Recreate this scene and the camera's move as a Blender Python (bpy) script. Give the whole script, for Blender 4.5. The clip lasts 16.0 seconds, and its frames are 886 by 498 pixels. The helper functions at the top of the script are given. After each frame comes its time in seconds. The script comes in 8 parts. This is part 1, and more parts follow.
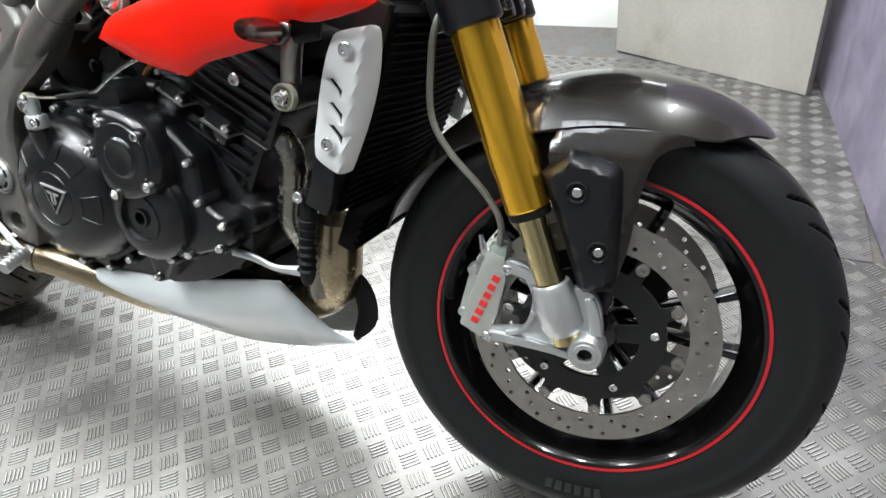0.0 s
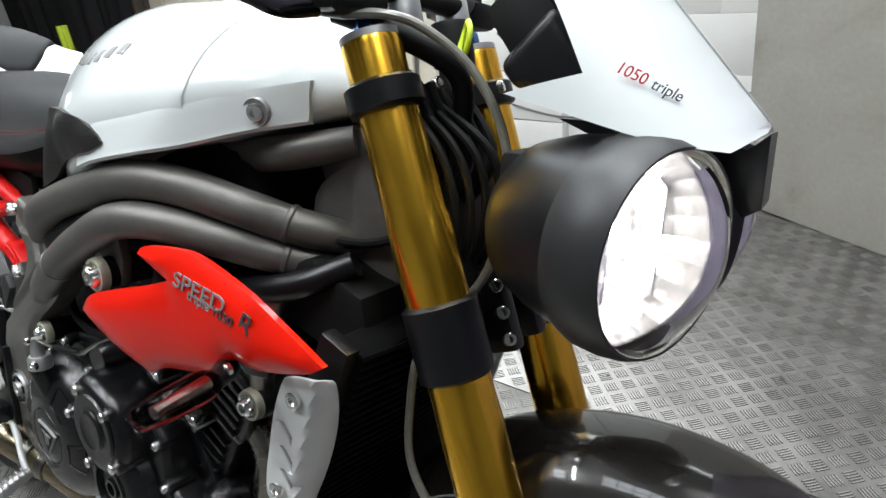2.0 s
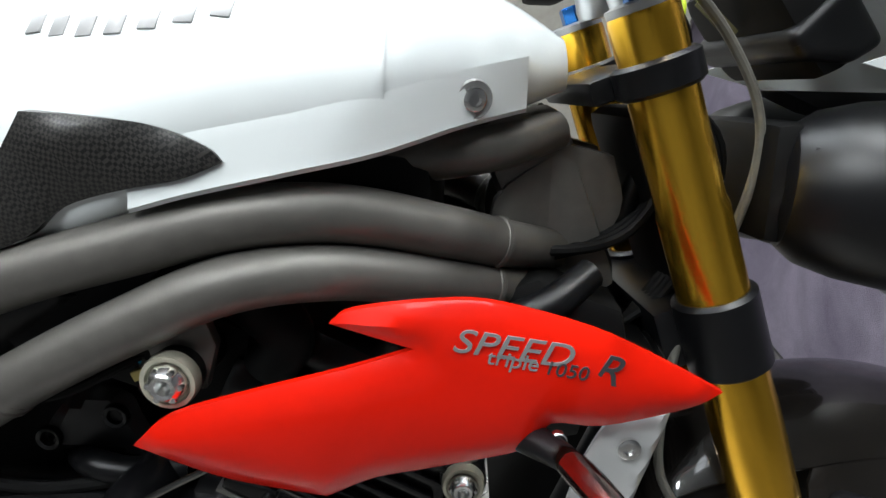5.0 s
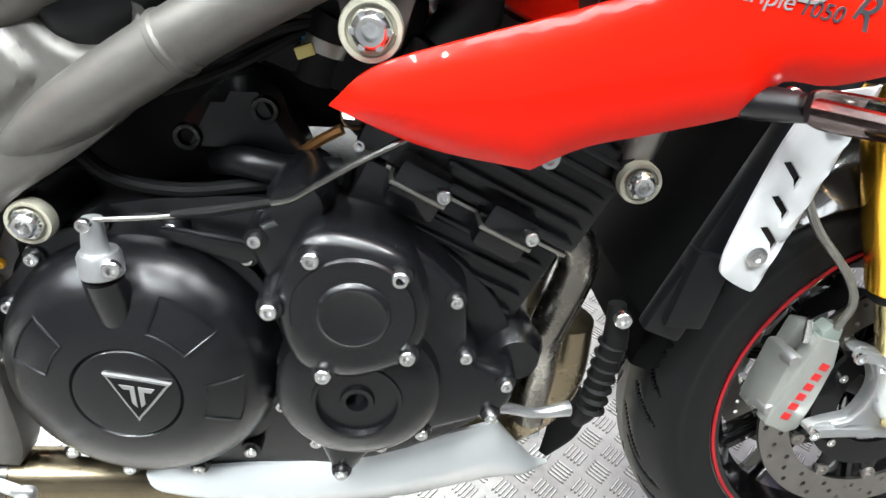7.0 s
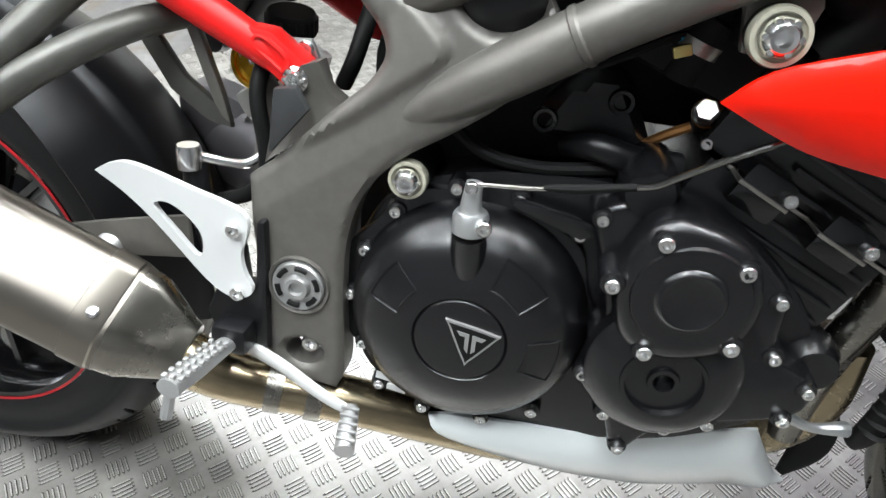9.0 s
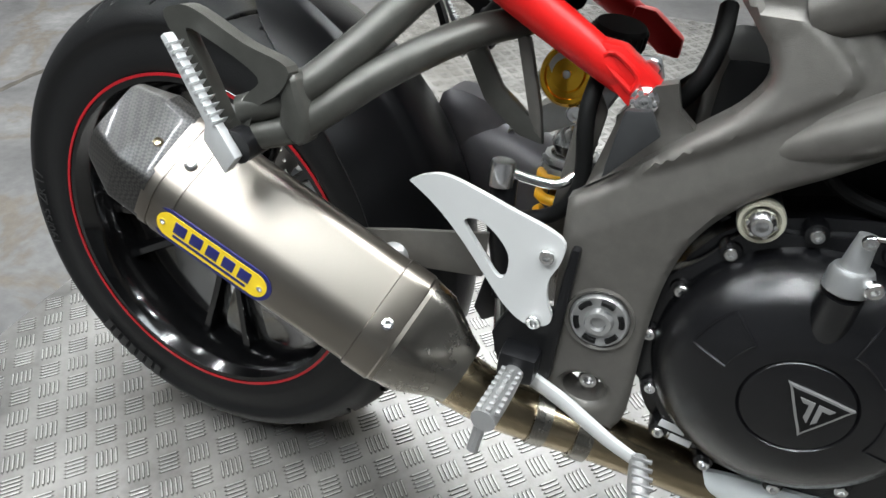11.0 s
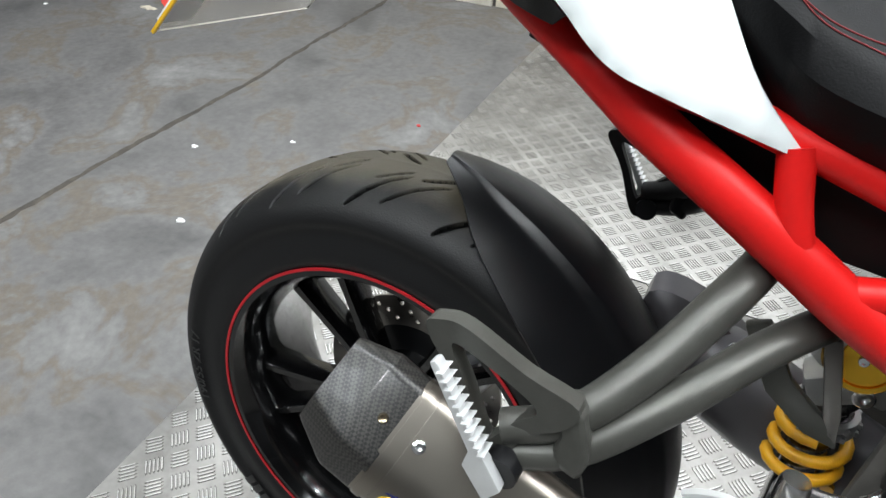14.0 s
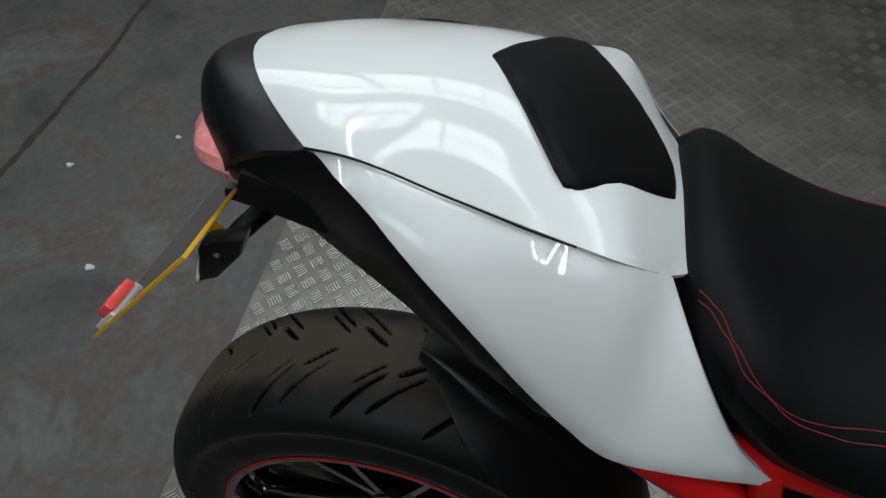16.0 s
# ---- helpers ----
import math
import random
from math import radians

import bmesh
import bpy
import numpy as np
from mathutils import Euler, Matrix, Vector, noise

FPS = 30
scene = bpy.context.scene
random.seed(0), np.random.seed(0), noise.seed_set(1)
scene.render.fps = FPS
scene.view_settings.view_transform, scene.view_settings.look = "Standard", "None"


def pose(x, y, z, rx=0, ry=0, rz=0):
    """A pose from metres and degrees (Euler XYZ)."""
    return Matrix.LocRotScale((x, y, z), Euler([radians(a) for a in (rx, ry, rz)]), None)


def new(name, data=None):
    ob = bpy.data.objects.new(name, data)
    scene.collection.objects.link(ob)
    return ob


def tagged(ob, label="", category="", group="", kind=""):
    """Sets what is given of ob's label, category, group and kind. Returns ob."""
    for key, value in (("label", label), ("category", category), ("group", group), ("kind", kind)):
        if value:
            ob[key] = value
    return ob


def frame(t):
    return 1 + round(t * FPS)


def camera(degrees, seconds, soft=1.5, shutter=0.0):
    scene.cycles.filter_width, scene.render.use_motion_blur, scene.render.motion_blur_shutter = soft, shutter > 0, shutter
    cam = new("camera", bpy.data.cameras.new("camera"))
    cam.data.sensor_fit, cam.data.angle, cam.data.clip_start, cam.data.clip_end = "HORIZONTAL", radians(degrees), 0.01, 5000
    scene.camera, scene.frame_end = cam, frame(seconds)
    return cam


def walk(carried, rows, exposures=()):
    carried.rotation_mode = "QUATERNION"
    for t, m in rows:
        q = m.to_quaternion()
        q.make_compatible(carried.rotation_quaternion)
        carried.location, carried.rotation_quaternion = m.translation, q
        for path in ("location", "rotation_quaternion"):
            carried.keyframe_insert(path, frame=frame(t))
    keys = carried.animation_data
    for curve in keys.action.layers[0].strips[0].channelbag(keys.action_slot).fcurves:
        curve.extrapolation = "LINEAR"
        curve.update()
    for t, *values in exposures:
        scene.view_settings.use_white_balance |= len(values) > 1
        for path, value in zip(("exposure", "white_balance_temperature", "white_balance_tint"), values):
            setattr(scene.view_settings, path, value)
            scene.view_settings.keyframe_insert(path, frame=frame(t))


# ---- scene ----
cam = camera(69.53, 16.0)
walk(cam, [
    (0, pose(1.5694, -0.6074, 0.8825, 55.90, 4.77, 24.06)),
    (0.5, pose(1.6173, -0.4687, 0.8559, 53.04, 5.29, 26.16)),
    (1, pose(1.6203, -0.3698, 0.9146, 53.20, 5.59, 30.25)),
    (1.5, pose(1.6004, -0.3250, 0.9794, 57.68, 5.70, 33.92)),
    (2, pose(1.5818, -0.2905, 1.0388, 63.71, 5.98, 36.56)),
    (2.5, pose(1.5642, -0.2838, 1.0924, 67.65, 6.28, 36.36)),
    (3, pose(1.5091, -0.3412, 1.1283, 69.21, 4.62, 32.20)),
    (3.2, pose(1.4671, -0.3755, 1.1297, 68.48, 4.12, 29.60)),
    (5.3, pose(1.0245, -0.3721, 1.0118, 59.88, -0.51, -2.09)),
    (5.5, pose(1.0129, -0.3796, 1.0001, 58.74, -0.10, -4.33)),
    (6, pose(0.9507, -0.3993, 0.9466, 55.50, -1.19, -7.52)),
    (6.5, pose(0.9107, -0.4237, 0.9015, 53.92, -2.60, -6.95)),
    (7, pose(0.8775, -0.4264, 0.8791, 51.03, -3.91, -2.06)),
    (7.5, pose(0.8481, -0.4352, 0.8755, 49.49, -4.17, 1.22)),
    (8, pose(0.8049, -0.4531, 0.8765, 49.22, -4.01, 4.60)),
    (8.5, pose(0.7629, -0.4673, 0.8829, 49.91, -3.48, 7.96)),
    (9, pose(0.7168, -0.4824, 0.8858, 50.04, -2.62, 11.78)),
    (9.5, pose(0.6770, -0.4844, 0.8875, 50.15, -2.33, 15.88)),
    (10, pose(0.6185, -0.4907, 0.8738, 49.72, -1.91, 18.85)),
    (10.2, pose(0.6001, -0.4906, 0.8711, 49.41, -1.16, 20.38)),
    (12.3, pose(0.4311, -0.4794, 0.8948, 50.77, -1.32, 23.25)),
    (12.5, pose(0.4246, -0.4801, 0.9008, 51.03, -1.46, 23.56)),
    (13, pose(0.3950, -0.4570, 0.9166, 50.45, -1.63, 25.53)),
    (13.5, pose(0.3317, -0.4145, 0.9429, 49.49, -0.16, 26.95)),
    (14, pose(0.2857, -0.3660, 1.0007, 49.67, -0.05, 27.38)),
    (14.1, pose(0.2837, -0.3611, 1.0158, 50.40, -0.15, 27.21)),
    (14.5, pose(0.2778, -0.3092, 1.0805, 51.23, 0.32, 25.73)),
    (14.6, pose(0.2728, -0.2928, 1.0955, 51.82, 0.57, 25.19)),
    (15, pose(0.2428, -0.2503, 1.1412, 45.68, -0.44, 24.09)),
    (15.3, pose(0.2112, -0.2196, 1.1780, 44.63, 1.60, 21.64)),
    (15.5, pose(0.1878, -0.1970, 1.2003, 44.11, 2.54, 17.79)),
    (16, pose(0.1387, -0.1456, 1.2635, 34.71, 1.36, 12.89)),
], [(0.0, 1.3), (1.0, 1.35), (1.5, 1.1), (2.0, 0.3), (2.5, -0.45), (3.0, -0.75), (5.5, 0.6), (6.5, 1.35), (7.0, 1.8), (8.0, 1.65), (9.0, 1.25), (10.0, 0.9), (12.5, 0.65), (13.5, 0.6), (14.5, 0.0), (15.0, -0.75), (15.5, -1.35), (16.0, -1.65)])

# ---- light: a closed workshop lit by rooflights and tube lamps ----
world = bpy.data.worlds.new("world")
scene.world = world
world.use_nodes = True
world.node_tree.nodes["Background"].inputs[0].default_value = (0.75, 0.85, 1.0, 1)
world.node_tree.nodes["Background"].inputs[1].default_value = 0.05
CEIL = 4.2
ROOFLIGHTS = [(-0.2, 1.3, 1.3, 0.9, 70), (-1.5, 1.9, 1.3, 0.9, 60), (1.0, -1.9, 1.5, 0.8, 30), (-1.5, -2.2, 1.5, 0.8, 55)]
TUBES = [(1.25, 0.35, 90, 40), (-0.9, 0.45, 90, 12), (0.10, -0.95, 90, 38), (-2.0, -0.6, 90, 36), (2.25, 0.30, 90, 60)]
CLERESTORY = (-0.6, 3.25, 5.6, 1.0, 210)


def area(name, place, sx, sy, watts, colour, turn=0):
    data = bpy.data.lights.new(name, "AREA")
    data.shape, data.size, data.size_y, data.energy, data.color = "RECTANGLE", sx, sy, watts, colour
    ob = new(name, data)
    ob.matrix_basis = pose(*place, 0, 0, turn)
    return ob


for rx_, ry_, rw_, rd_, rp_w in ROOFLIGHTS:
    area("rooflight_lamp", (rx_, ry_, CEIL - 0.03), rw_, rd_, rp_w, (0.88, 0.95, 1.0))
for tx_, ty_, tr_, tp_ in TUBES:
    area("tube_lamp", (tx_, ty_, 3.02), 1.45, 0.06, tp_, (0.94, 0.985, 1.0), tr_)

# a row of high windows in the back wall
wx_, wz_, ww_, wh_, wp_ = CLERESTORY
area("window_lamp", (wx_, 2.49, wz_), ww_, wh_, wp_, (0.90, 0.96, 1.0)).matrix_basis = pose(wx_, 2.49, wz_, -90)

# ---- materials ----
MATS = {}


def mat(name, colour, rough=0.5, metal=0.0, vary=0.0, scale=20.0, bump=0.0, bump_scale=200.0, coat=0.0, spread=0.0, stretch=None, **more):
    """A principled surface with two scales of colour and gloss change and fine relief."""
    m = bpy.data.materials.new(name)
    m.use_nodes = True
    nt = m.node_tree
    b = nt.nodes["Principled BSDF"]
    b.inputs["Base Color"].default_value = (*colour, 1)
    b.inputs["Roughness"].default_value = rough
    b.inputs["Metallic"].default_value = metal
    b.inputs["Coat Weight"].default_value = coat
    b.inputs["Coat Roughness"].default_value = 0.04
    for key, value in more.items():
        b.inputs[key.replace("_", " ")].default_value = value
    tc = nt.nodes.new("ShaderNodeTexCoord")
    mp = nt.nodes.new("ShaderNodeMapping")
    nt.links.new(tc.outputs["Object"], mp.inputs["Vector"])
    if stretch:
        mp.inputs["Scale"].default_value = stretch
    if vary or spread:
        n1 = nt.nodes.new("ShaderNodeTexNoise")
        n1.inputs["Scale"].default_value, n1.inputs["Detail"].default_value = scale, 4
        nt.links.new(mp.outputs[0], n1.inputs["Vector"])
        n2 = nt.nodes.new("ShaderNodeTexNoise")
        n2.inputs["Scale"].default_value, n2.inputs["Detail"].default_value = scale * 11, 3
        nt.links.new(mp.outputs[0], n2.inputs["Vector"])
        add = nt.nodes.new("ShaderNodeMath")
        add.operation = "MULTIPLY_ADD"
        add.inputs[1].default_value, add.inputs[2].default_value = 0.35, 0.0
        nt.links.new(n2.outputs[0], add.inputs[0])
        nt.links.new(n1.outputs[0], add.inputs[2])
        if vary:
            rp = nt.nodes.new("ShaderNodeValToRGB")
            rp.color_ramp.elements[0].position, rp.color_ramp.elements[1].position = 0.4, 0.95
            rp.color_ramp.elements[0].color = (*[c * (1 - vary) for c in colour], 1)
            rp.color_ramp.elements[1].color = (*[min(1, c * (1 + vary)) for c in colour], 1)
            nt.links.new(add.outputs[0], rp.inputs[0])
            nt.links.new(rp.outputs[0], b.inputs["Base Color"])
        if spread:
            mr = nt.nodes.new("ShaderNodeMapRange")
            mr.inputs[1].default_value, mr.inputs[2].default_value = 0.4, 0.95
            mr.inputs[3].default_value, mr.inputs[4].default_value = max(0.02, rough - spread), min(1, rough + spread)
            nt.links.new(add.outputs[0], mr.inputs[0])
            nt.links.new(mr.outputs[0], b.inputs["Roughness"])
    if bump:
        nb = nt.nodes.new("ShaderNodeTexNoise")
        nb.inputs["Scale"].default_value, nb.inputs["Detail"].default_value = bump_scale, 3
        nt.links.new(mp.outputs[0], nb.inputs["Vector"])
        bp = nt.nodes.new("ShaderNodeBump")
        bp.inputs["Strength"].default_value, bp.inputs["Distance"].default_value = bump, 0.002
        nt.links.new(nb.outputs[0], bp.inputs["Height"])
        nt.links.new(bp.outputs[0], b.inputs["Normal"])
    MATS[name] = m
    return m


def nodes_of(m):
    return m.node_tree, m.node_tree.nodes["Principled BSDF"]


PEARL = mat("pearl_white_paint", (0.69, 0.725, 0.725), 0.33, vary=0.02, scale=6, coat=1.0, Specular_IOR_Level=0.2)
RED = mat("gloss_red_paint", (0.72, 0.010, 0.002), 0.34, vary=0.05, scale=9, coat=0.36, Specular_IOR_Level=0.12)
RED_TUBE = mat("satin_red_powder_coat", (0.62, 0.009, 0.008), 0.4, vary=0.08, scale=25, bump=0.06, bump_scale=600, Specular_IOR_Level=0.35)
GOLD = mat("gold_anodised_alloy", (0.98, 0.55, 0.05), 0.22, metal=0.97, vary=0.03, scale=40, spread=0.02)
GOLD_PALE = mat("pale_gold_nitride_stanchion", (0.62, 0.52, 0.27), 0.16, metal=1.0, vary=0.05, scale=20)
FRAME = mat("graphite_frame_paint", (0.126, 0.119, 0.108), 0.40, metal=0.4, vary=0.10, scale=90, bump=0.14, bump_scale=1400, spread=0.06)
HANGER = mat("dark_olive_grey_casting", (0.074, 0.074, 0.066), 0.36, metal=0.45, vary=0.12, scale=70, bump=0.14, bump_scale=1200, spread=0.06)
# frame paint darkened to stand for the shade inside a pocket
FRAME_SHADE = mat("shade_dark_graphite", (0.022, 0.023, 0.024), 0.5, vary=0.12, scale=90, bump=0.14, bump_scale=1400)
ENGINE = mat("satin_black_engine_coat", (0.0045, 0.0045, 0.0052), 0.27, vary=0.25, scale=30, bump=0.09, bump_scale=900, Specular_IOR_Level=0.6)
BLACK = mat("black_moulded_plastic", (0.0046, 0.0047, 0.0055), 0.33, vary=0.2, scale=40, bump=0.10, bump_scale=1600, Specular_IOR_Level=0.42)
MATT = mat("matt_black_rubber_and_plastic", (0.0035, 0.0035, 0.0035), 0.6, vary=0.2, scale=60, Specular_IOR_Level=0.22)
GLOSSBLACK = mat("gloss_black_enamel", (0.002, 0.002, 0.0022), 0.14, vary=0.2, scale=15, coat=0.4)
FENDER = mat("gunmetal_gloss_paint", (0.016, 0.0138, 0.012), 0.26, metal=0.2, vary=0.2, scale=60, coat=0.65, Specular_IOR_Level=0.3)
RUBBER = mat("tyre_rubber", (0.0085, 0.0085, 0.009), 0.46, vary=0.25, scale=18, spread=0.10, bump=0.10, bump_scale=700, Specular_IOR_Level=0.34)
STRIPE = mat("red_rim_tape", (0.36, 0.006, 0.012), 0.4)
ALLOY = mat("cast_silver_alloy", (0.56, 0.57, 0.57), 0.36, metal=0.85, vary=0.08, scale=40, bump=0.10, bump_scale=700)
SATIN_ALLOY = mat("satin_anodised_alloy", (0.42, 0.42, 0.415), 0.42, metal=0.75, vary=0.04, scale=40, bump=0.06, bump_scale=1500)
CHROME = mat("bright_plated_steel", (0.86, 0.86, 0.85), 0.22, metal=1.0, vary=0.05, scale=200)
STEEL = mat("ground_disc_steel", (0.40, 0.38, 0.35), 0.34, metal=1.0, vary=0.10, scale=60, spread=0.08)
CALIPER = mat("grey_anodised_caliper", (0.40, 0.41, 0.375), 0.40, metal=0.5, vary=0.06, scale=40, bump=0.08, bump_scale=900)
PALE_GREEN = mat("pale_green_anodised_block", (0.32, 0.37, 0.33), 0.45, metal=0.3, vary=0.08, scale=60)
GUNMETAL = mat("dark_polished_alloy", (0.30, 0.29, 0.28), 0.18, metal=1.0, vary=0.1, scale=60)
BRASS = mat("yellow_brass", (0.62, 0.52, 0.20), 0.3, metal=0.8)
COPPER = mat("dull_copper", (0.35, 0.17, 0.06), 0.35, metal=0.8)
BLUE_PLASTIC = mat("blue_plastic", (0.02, 0.22, 0.36), 0.4)
CARRIER = mat("black_disc_carrier", (0.004, 0.004, 0.0045), 0.35)
TITAN = mat("brushed_titanium_sleeve", (0.255, 0.232, 0.202), 0.36, metal=1.0, vary=0.04, scale=5, spread=0.03)
PIPE = mat("heat_tinted_steel_pipe", (0.40, 0.33, 0.22), 0.26, metal=1.0, vary=0.12, scale=9, spread=0.05)
PIPE_GREY = mat("grey_steel_header", (0.29, 0.275, 0.245), 0.27, metal=1.0, vary=0.08, scale=12, spread=0.05)
SEAT = mat("black_seat_vinyl", (0.0028, 0.0028, 0.0031), 0.5, vary=0.15, scale=30, bump=0.12, bump_scale=700, Specular_IOR_Level=0.12)
SEAT_GREY = mat("grey_grip_vinyl", (0.05, 0.048, 0.052), 0.55, vary=0.12, scale=30, bump=0.35, bump_scale=450, Specular_IOR_Level=0.3)
THREAD = mat("red_stitching_thread", (0.16, 0.008, 0.010), 0.7)
YELLOW_SPRING = mat("yellow_spring_paint", (0.85, 0.42, 0.015), 0.35, vary=0.05, scale=40)
HOSE = mat("clear_sleeved_brake_hose", (0.15, 0.145, 0.125), 0.28, vary=0.2, scale=120)
AMBER = mat("amber_brake_fluid", (0.14, 0.045, 0.004), 0.12, coat=0.6, Transmission_Weight=0.35)
YELLOW_TAG = mat("fluorescent_yellow_strap", (0.62, 0.78, 0.03), 0.5)
DECAL_GREY = mat("silver_grey_vinyl_decal", (0.24, 0.24, 0.24), 0.3)
DECAL_DARK = mat("dark_grey_vinyl_decal", (0.05, 0.05, 0.055), 0.3)
DECAL_RED = mat("red_vinyl_decal", (0.55, 0.02, 0.02), 0.35)
BADGE_Y = mat("yellow_enamel_badge", (0.88, 0.62, 0.02), 0.3, vary=0.04, scale=30)
BADGE_B = mat("navy_enamel_badge", (0.015, 0.018, 0.13), 0.3)
SMOKE = mat("smoked_screen_plastic", (0.006, 0.006, 0.0065), 0.06, coat=0.5, Transmission_Weight=0.3)
REDLENS = mat("red_lamp_lens", (0.85, 0.10, 0.08), 0.1, vary=0.1, scale=200, coat=0.6)
AMBER_EDGE = mat("yellow_plate_acrylic", (0.80, 0.46, 0.02), 0.25)
BLUE = mat("blue_anodised_cap", (0.02, 0.12, 0.35), 0.25, metal=0.9)
WHITE_PRINT = mat("white_printed_label", (0.6, 0.6, 0.6), 0.5)
CORE = mat("black_radiator_fins", (0.0012, 0.0012, 0.0012), 0.75, vary=0.2, scale=80, Specular_IOR_Level=0.1)


def carbon():
    m = mat("woven_carbon_fibre", (0.03, 0.03, 0.03), 0.40, coat=0.12)
    nt, b = nodes_of(m)
    tc = nt.nodes.new("ShaderNodeTexCoord")
    mp = nt.nodes.new("ShaderNodeMapping")
    mp.inputs["Rotation"].default_value = (0, 0.6, 0.4)
    nt.links.new(tc.outputs["Object"], mp.inputs["Vector"])
    ck = nt.nodes.new("ShaderNodeTexChecker")
    ck.inputs["Scale"].default_value = 400
    ck.inputs[1].default_value, ck.inputs[2].default_value = (0.034, 0.032, 0.029, 1), (0.005, 0.005, 0.005, 1)
    nt.links.new(mp.outputs[0], ck.inputs["Vector"])
    nt.links.new(ck.outputs[0], b.inputs["Base Color"])
    b.inputs["Metallic"].default_value = 0.1
    return m


CARBON = carbon()


def stained(name, stops, scale, rough, bump, fine=60.0, warp=0.6, rough_low=None, grain=0.35):
    """A floor or wall whose colour runs through the stops over large stains, with fine grit on top."""
    m = mat(name, stops[0][1], rough)
    nt, b = nodes_of(m)
    tc = nt.nodes.new("ShaderNodeTexCoord")
    n1 = nt.nodes.new("ShaderNodeTexNoise")
    n1.inputs["Scale"].default_value, n1.inputs["Detail"].default_value, n1.inputs["Distortion"].default_value = scale, 9, warp
    n1.inputs["Roughness"].default_value = 0.62
    nt.links.new(tc.outputs["Object"], n1.inputs["Vector"])
    rp = nt.nodes.new("ShaderNodeValToRGB")
    rp.color_ramp.elements[0].position, rp.color_ramp.elements[0].color = stops[0][0], (*stops[0][1], 1)
    rp.color_ramp.elements[1].position, rp.color_ramp.elements[1].color = stops[-1][0], (*stops[-1][1], 1)
    for at, c in stops[1:-1]:
        rp.color_ramp.elements.new(at).color = (*c, 1)
    nt.links.new(n1.outputs[0], rp.inputs[0])
    n2 = nt.nodes.new("ShaderNodeTexNoise")
    n2.inputs["Scale"].default_value, n2.inputs["Detail"].default_value = fine, 5
    nt.links.new(tc.outputs["Object"], n2.inputs["Vector"])
    mx = nt.nodes.new("ShaderNodeMix")
    mx.data_type, mx.blend_type = "RGBA", "OVERLAY"
    mx.inputs[0].default_value = grain
    nt.links.new(rp.outputs[0], mx.inputs[6])
    nt.links.new(n2.outputs[0], mx.inputs[7])
    nt.links.new(mx.outputs[2], b.inputs["Base Color"])
    mr = nt.nodes.new("ShaderNodeMapRange")
    mr.inputs[1].default_value, mr.inputs[2].default_value = 0.3, 0.7
    mr.inputs[3].default_value, mr.inputs[4].default_value = rough if rough_low is None else rough_low, min(1, rough + 0.15)
    nt.links.new(n1.outputs[0], mr.inputs[0])
    nt.links.new(mr.outputs[0], b.inputs["Roughness"])
    bp = nt.nodes.new("ShaderNodeBump")
    bp.inputs["Strength"].default_value, bp.inputs["Distance"].default_value = bump, 0.003
    nt.links.new(n2.outputs[0], bp.inputs["Height"])
    nt.links.new(bp.outputs[0], b.inputs["Normal"])
    return m


CONCRETE = stained("stained_concrete", [(0.26, (0.034, 0.033, 0.032)), (0.40, (0.072, 0.069, 0.067)), (0.50, (0.094, 0.090, 0.088)), (0.55, (0.086, 0.072, 0.056)), (0.585, (0.099, 0.095, 0.092)), (0.72, (0.150, 0.145, 0.140))], 2.9, 0.5, 0.30, fine=45.0, warp=0.45)
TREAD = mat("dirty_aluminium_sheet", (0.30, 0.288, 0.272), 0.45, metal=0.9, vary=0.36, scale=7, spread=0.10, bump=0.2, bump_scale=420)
# bar flanks toned dark: grime plus painted shade that brings out the relief
FLANK_TONE = mat("grimy_shaded_tread_flanks", (0.125, 0.118, 0.108), 0.55, metal=0.45, vary=0.4, scale=30)
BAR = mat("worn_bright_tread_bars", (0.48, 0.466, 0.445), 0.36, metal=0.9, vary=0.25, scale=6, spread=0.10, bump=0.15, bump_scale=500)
WALL = stained("painted_block_wall", [(0.3, (0.68, 0.675, 0.645)), (0.5, (0.76, 0.755, 0.725)), (0.7, (0.80, 0.795, 0.77))], 1.2, 0.6, 0.35, fine=140, grain=0.12)
GREYWALL = stained("grey_workshop_wall", [(0.3, (0.16, 0.16, 0.165)), (0.5, (0.22, 0.22, 0.225)), (0.7, (0.27, 0.27, 0.27))], 1.0, 0.7, 0.3, fine=90)
BOARD = stained("scuffed_cream_board", [(0.28, (0.24, 0.22, 0.18)), (0.42, (0.34, 0.325, 0.285)), (0.7, (0.40, 0.385, 0.345))], 2.6, 0.5, 0.12, grain=0.12)
CARPET = stained("purple_carpet_panel", [(0.3, (0.115, 0.098, 0.140)), (0.5, (0.165, 0.142, 0.192)), (0.7, (0.225, 0.198, 0.255))], 5, 0.95, 0.9, fine=420)
PLANK = stained("off_white_plank", [(0.3, (0.48, 0.44, 0.37)), (0.5, (0.60, 0.57, 0.51)), (0.7, (0.66, 0.64, 0.59))], 3, 0.6, 0.15, grain=0.12)
TAN = stained("tan_plank", [(0.3, (0.36, 0.31, 0.24)), (0.7, (0.45, 0.40, 0.32))], 4, 0.6, 0.15, grain=0.12)
CREAM = stained("cream_plank", [(0.3, (0.52, 0.46, 0.36)), (0.5, (0.60, 0.55, 0.45)), (0.7, (0.64, 0.60, 0.51))], 3, 0.6, 0.15, grain=0.12)
BROWNCLOTH = mat("dark_brown_worn_cloth", (0.035, 0.024, 0.015), 0.85, vary=0.4, scale=9, bump=0.6, bump_scale=60)
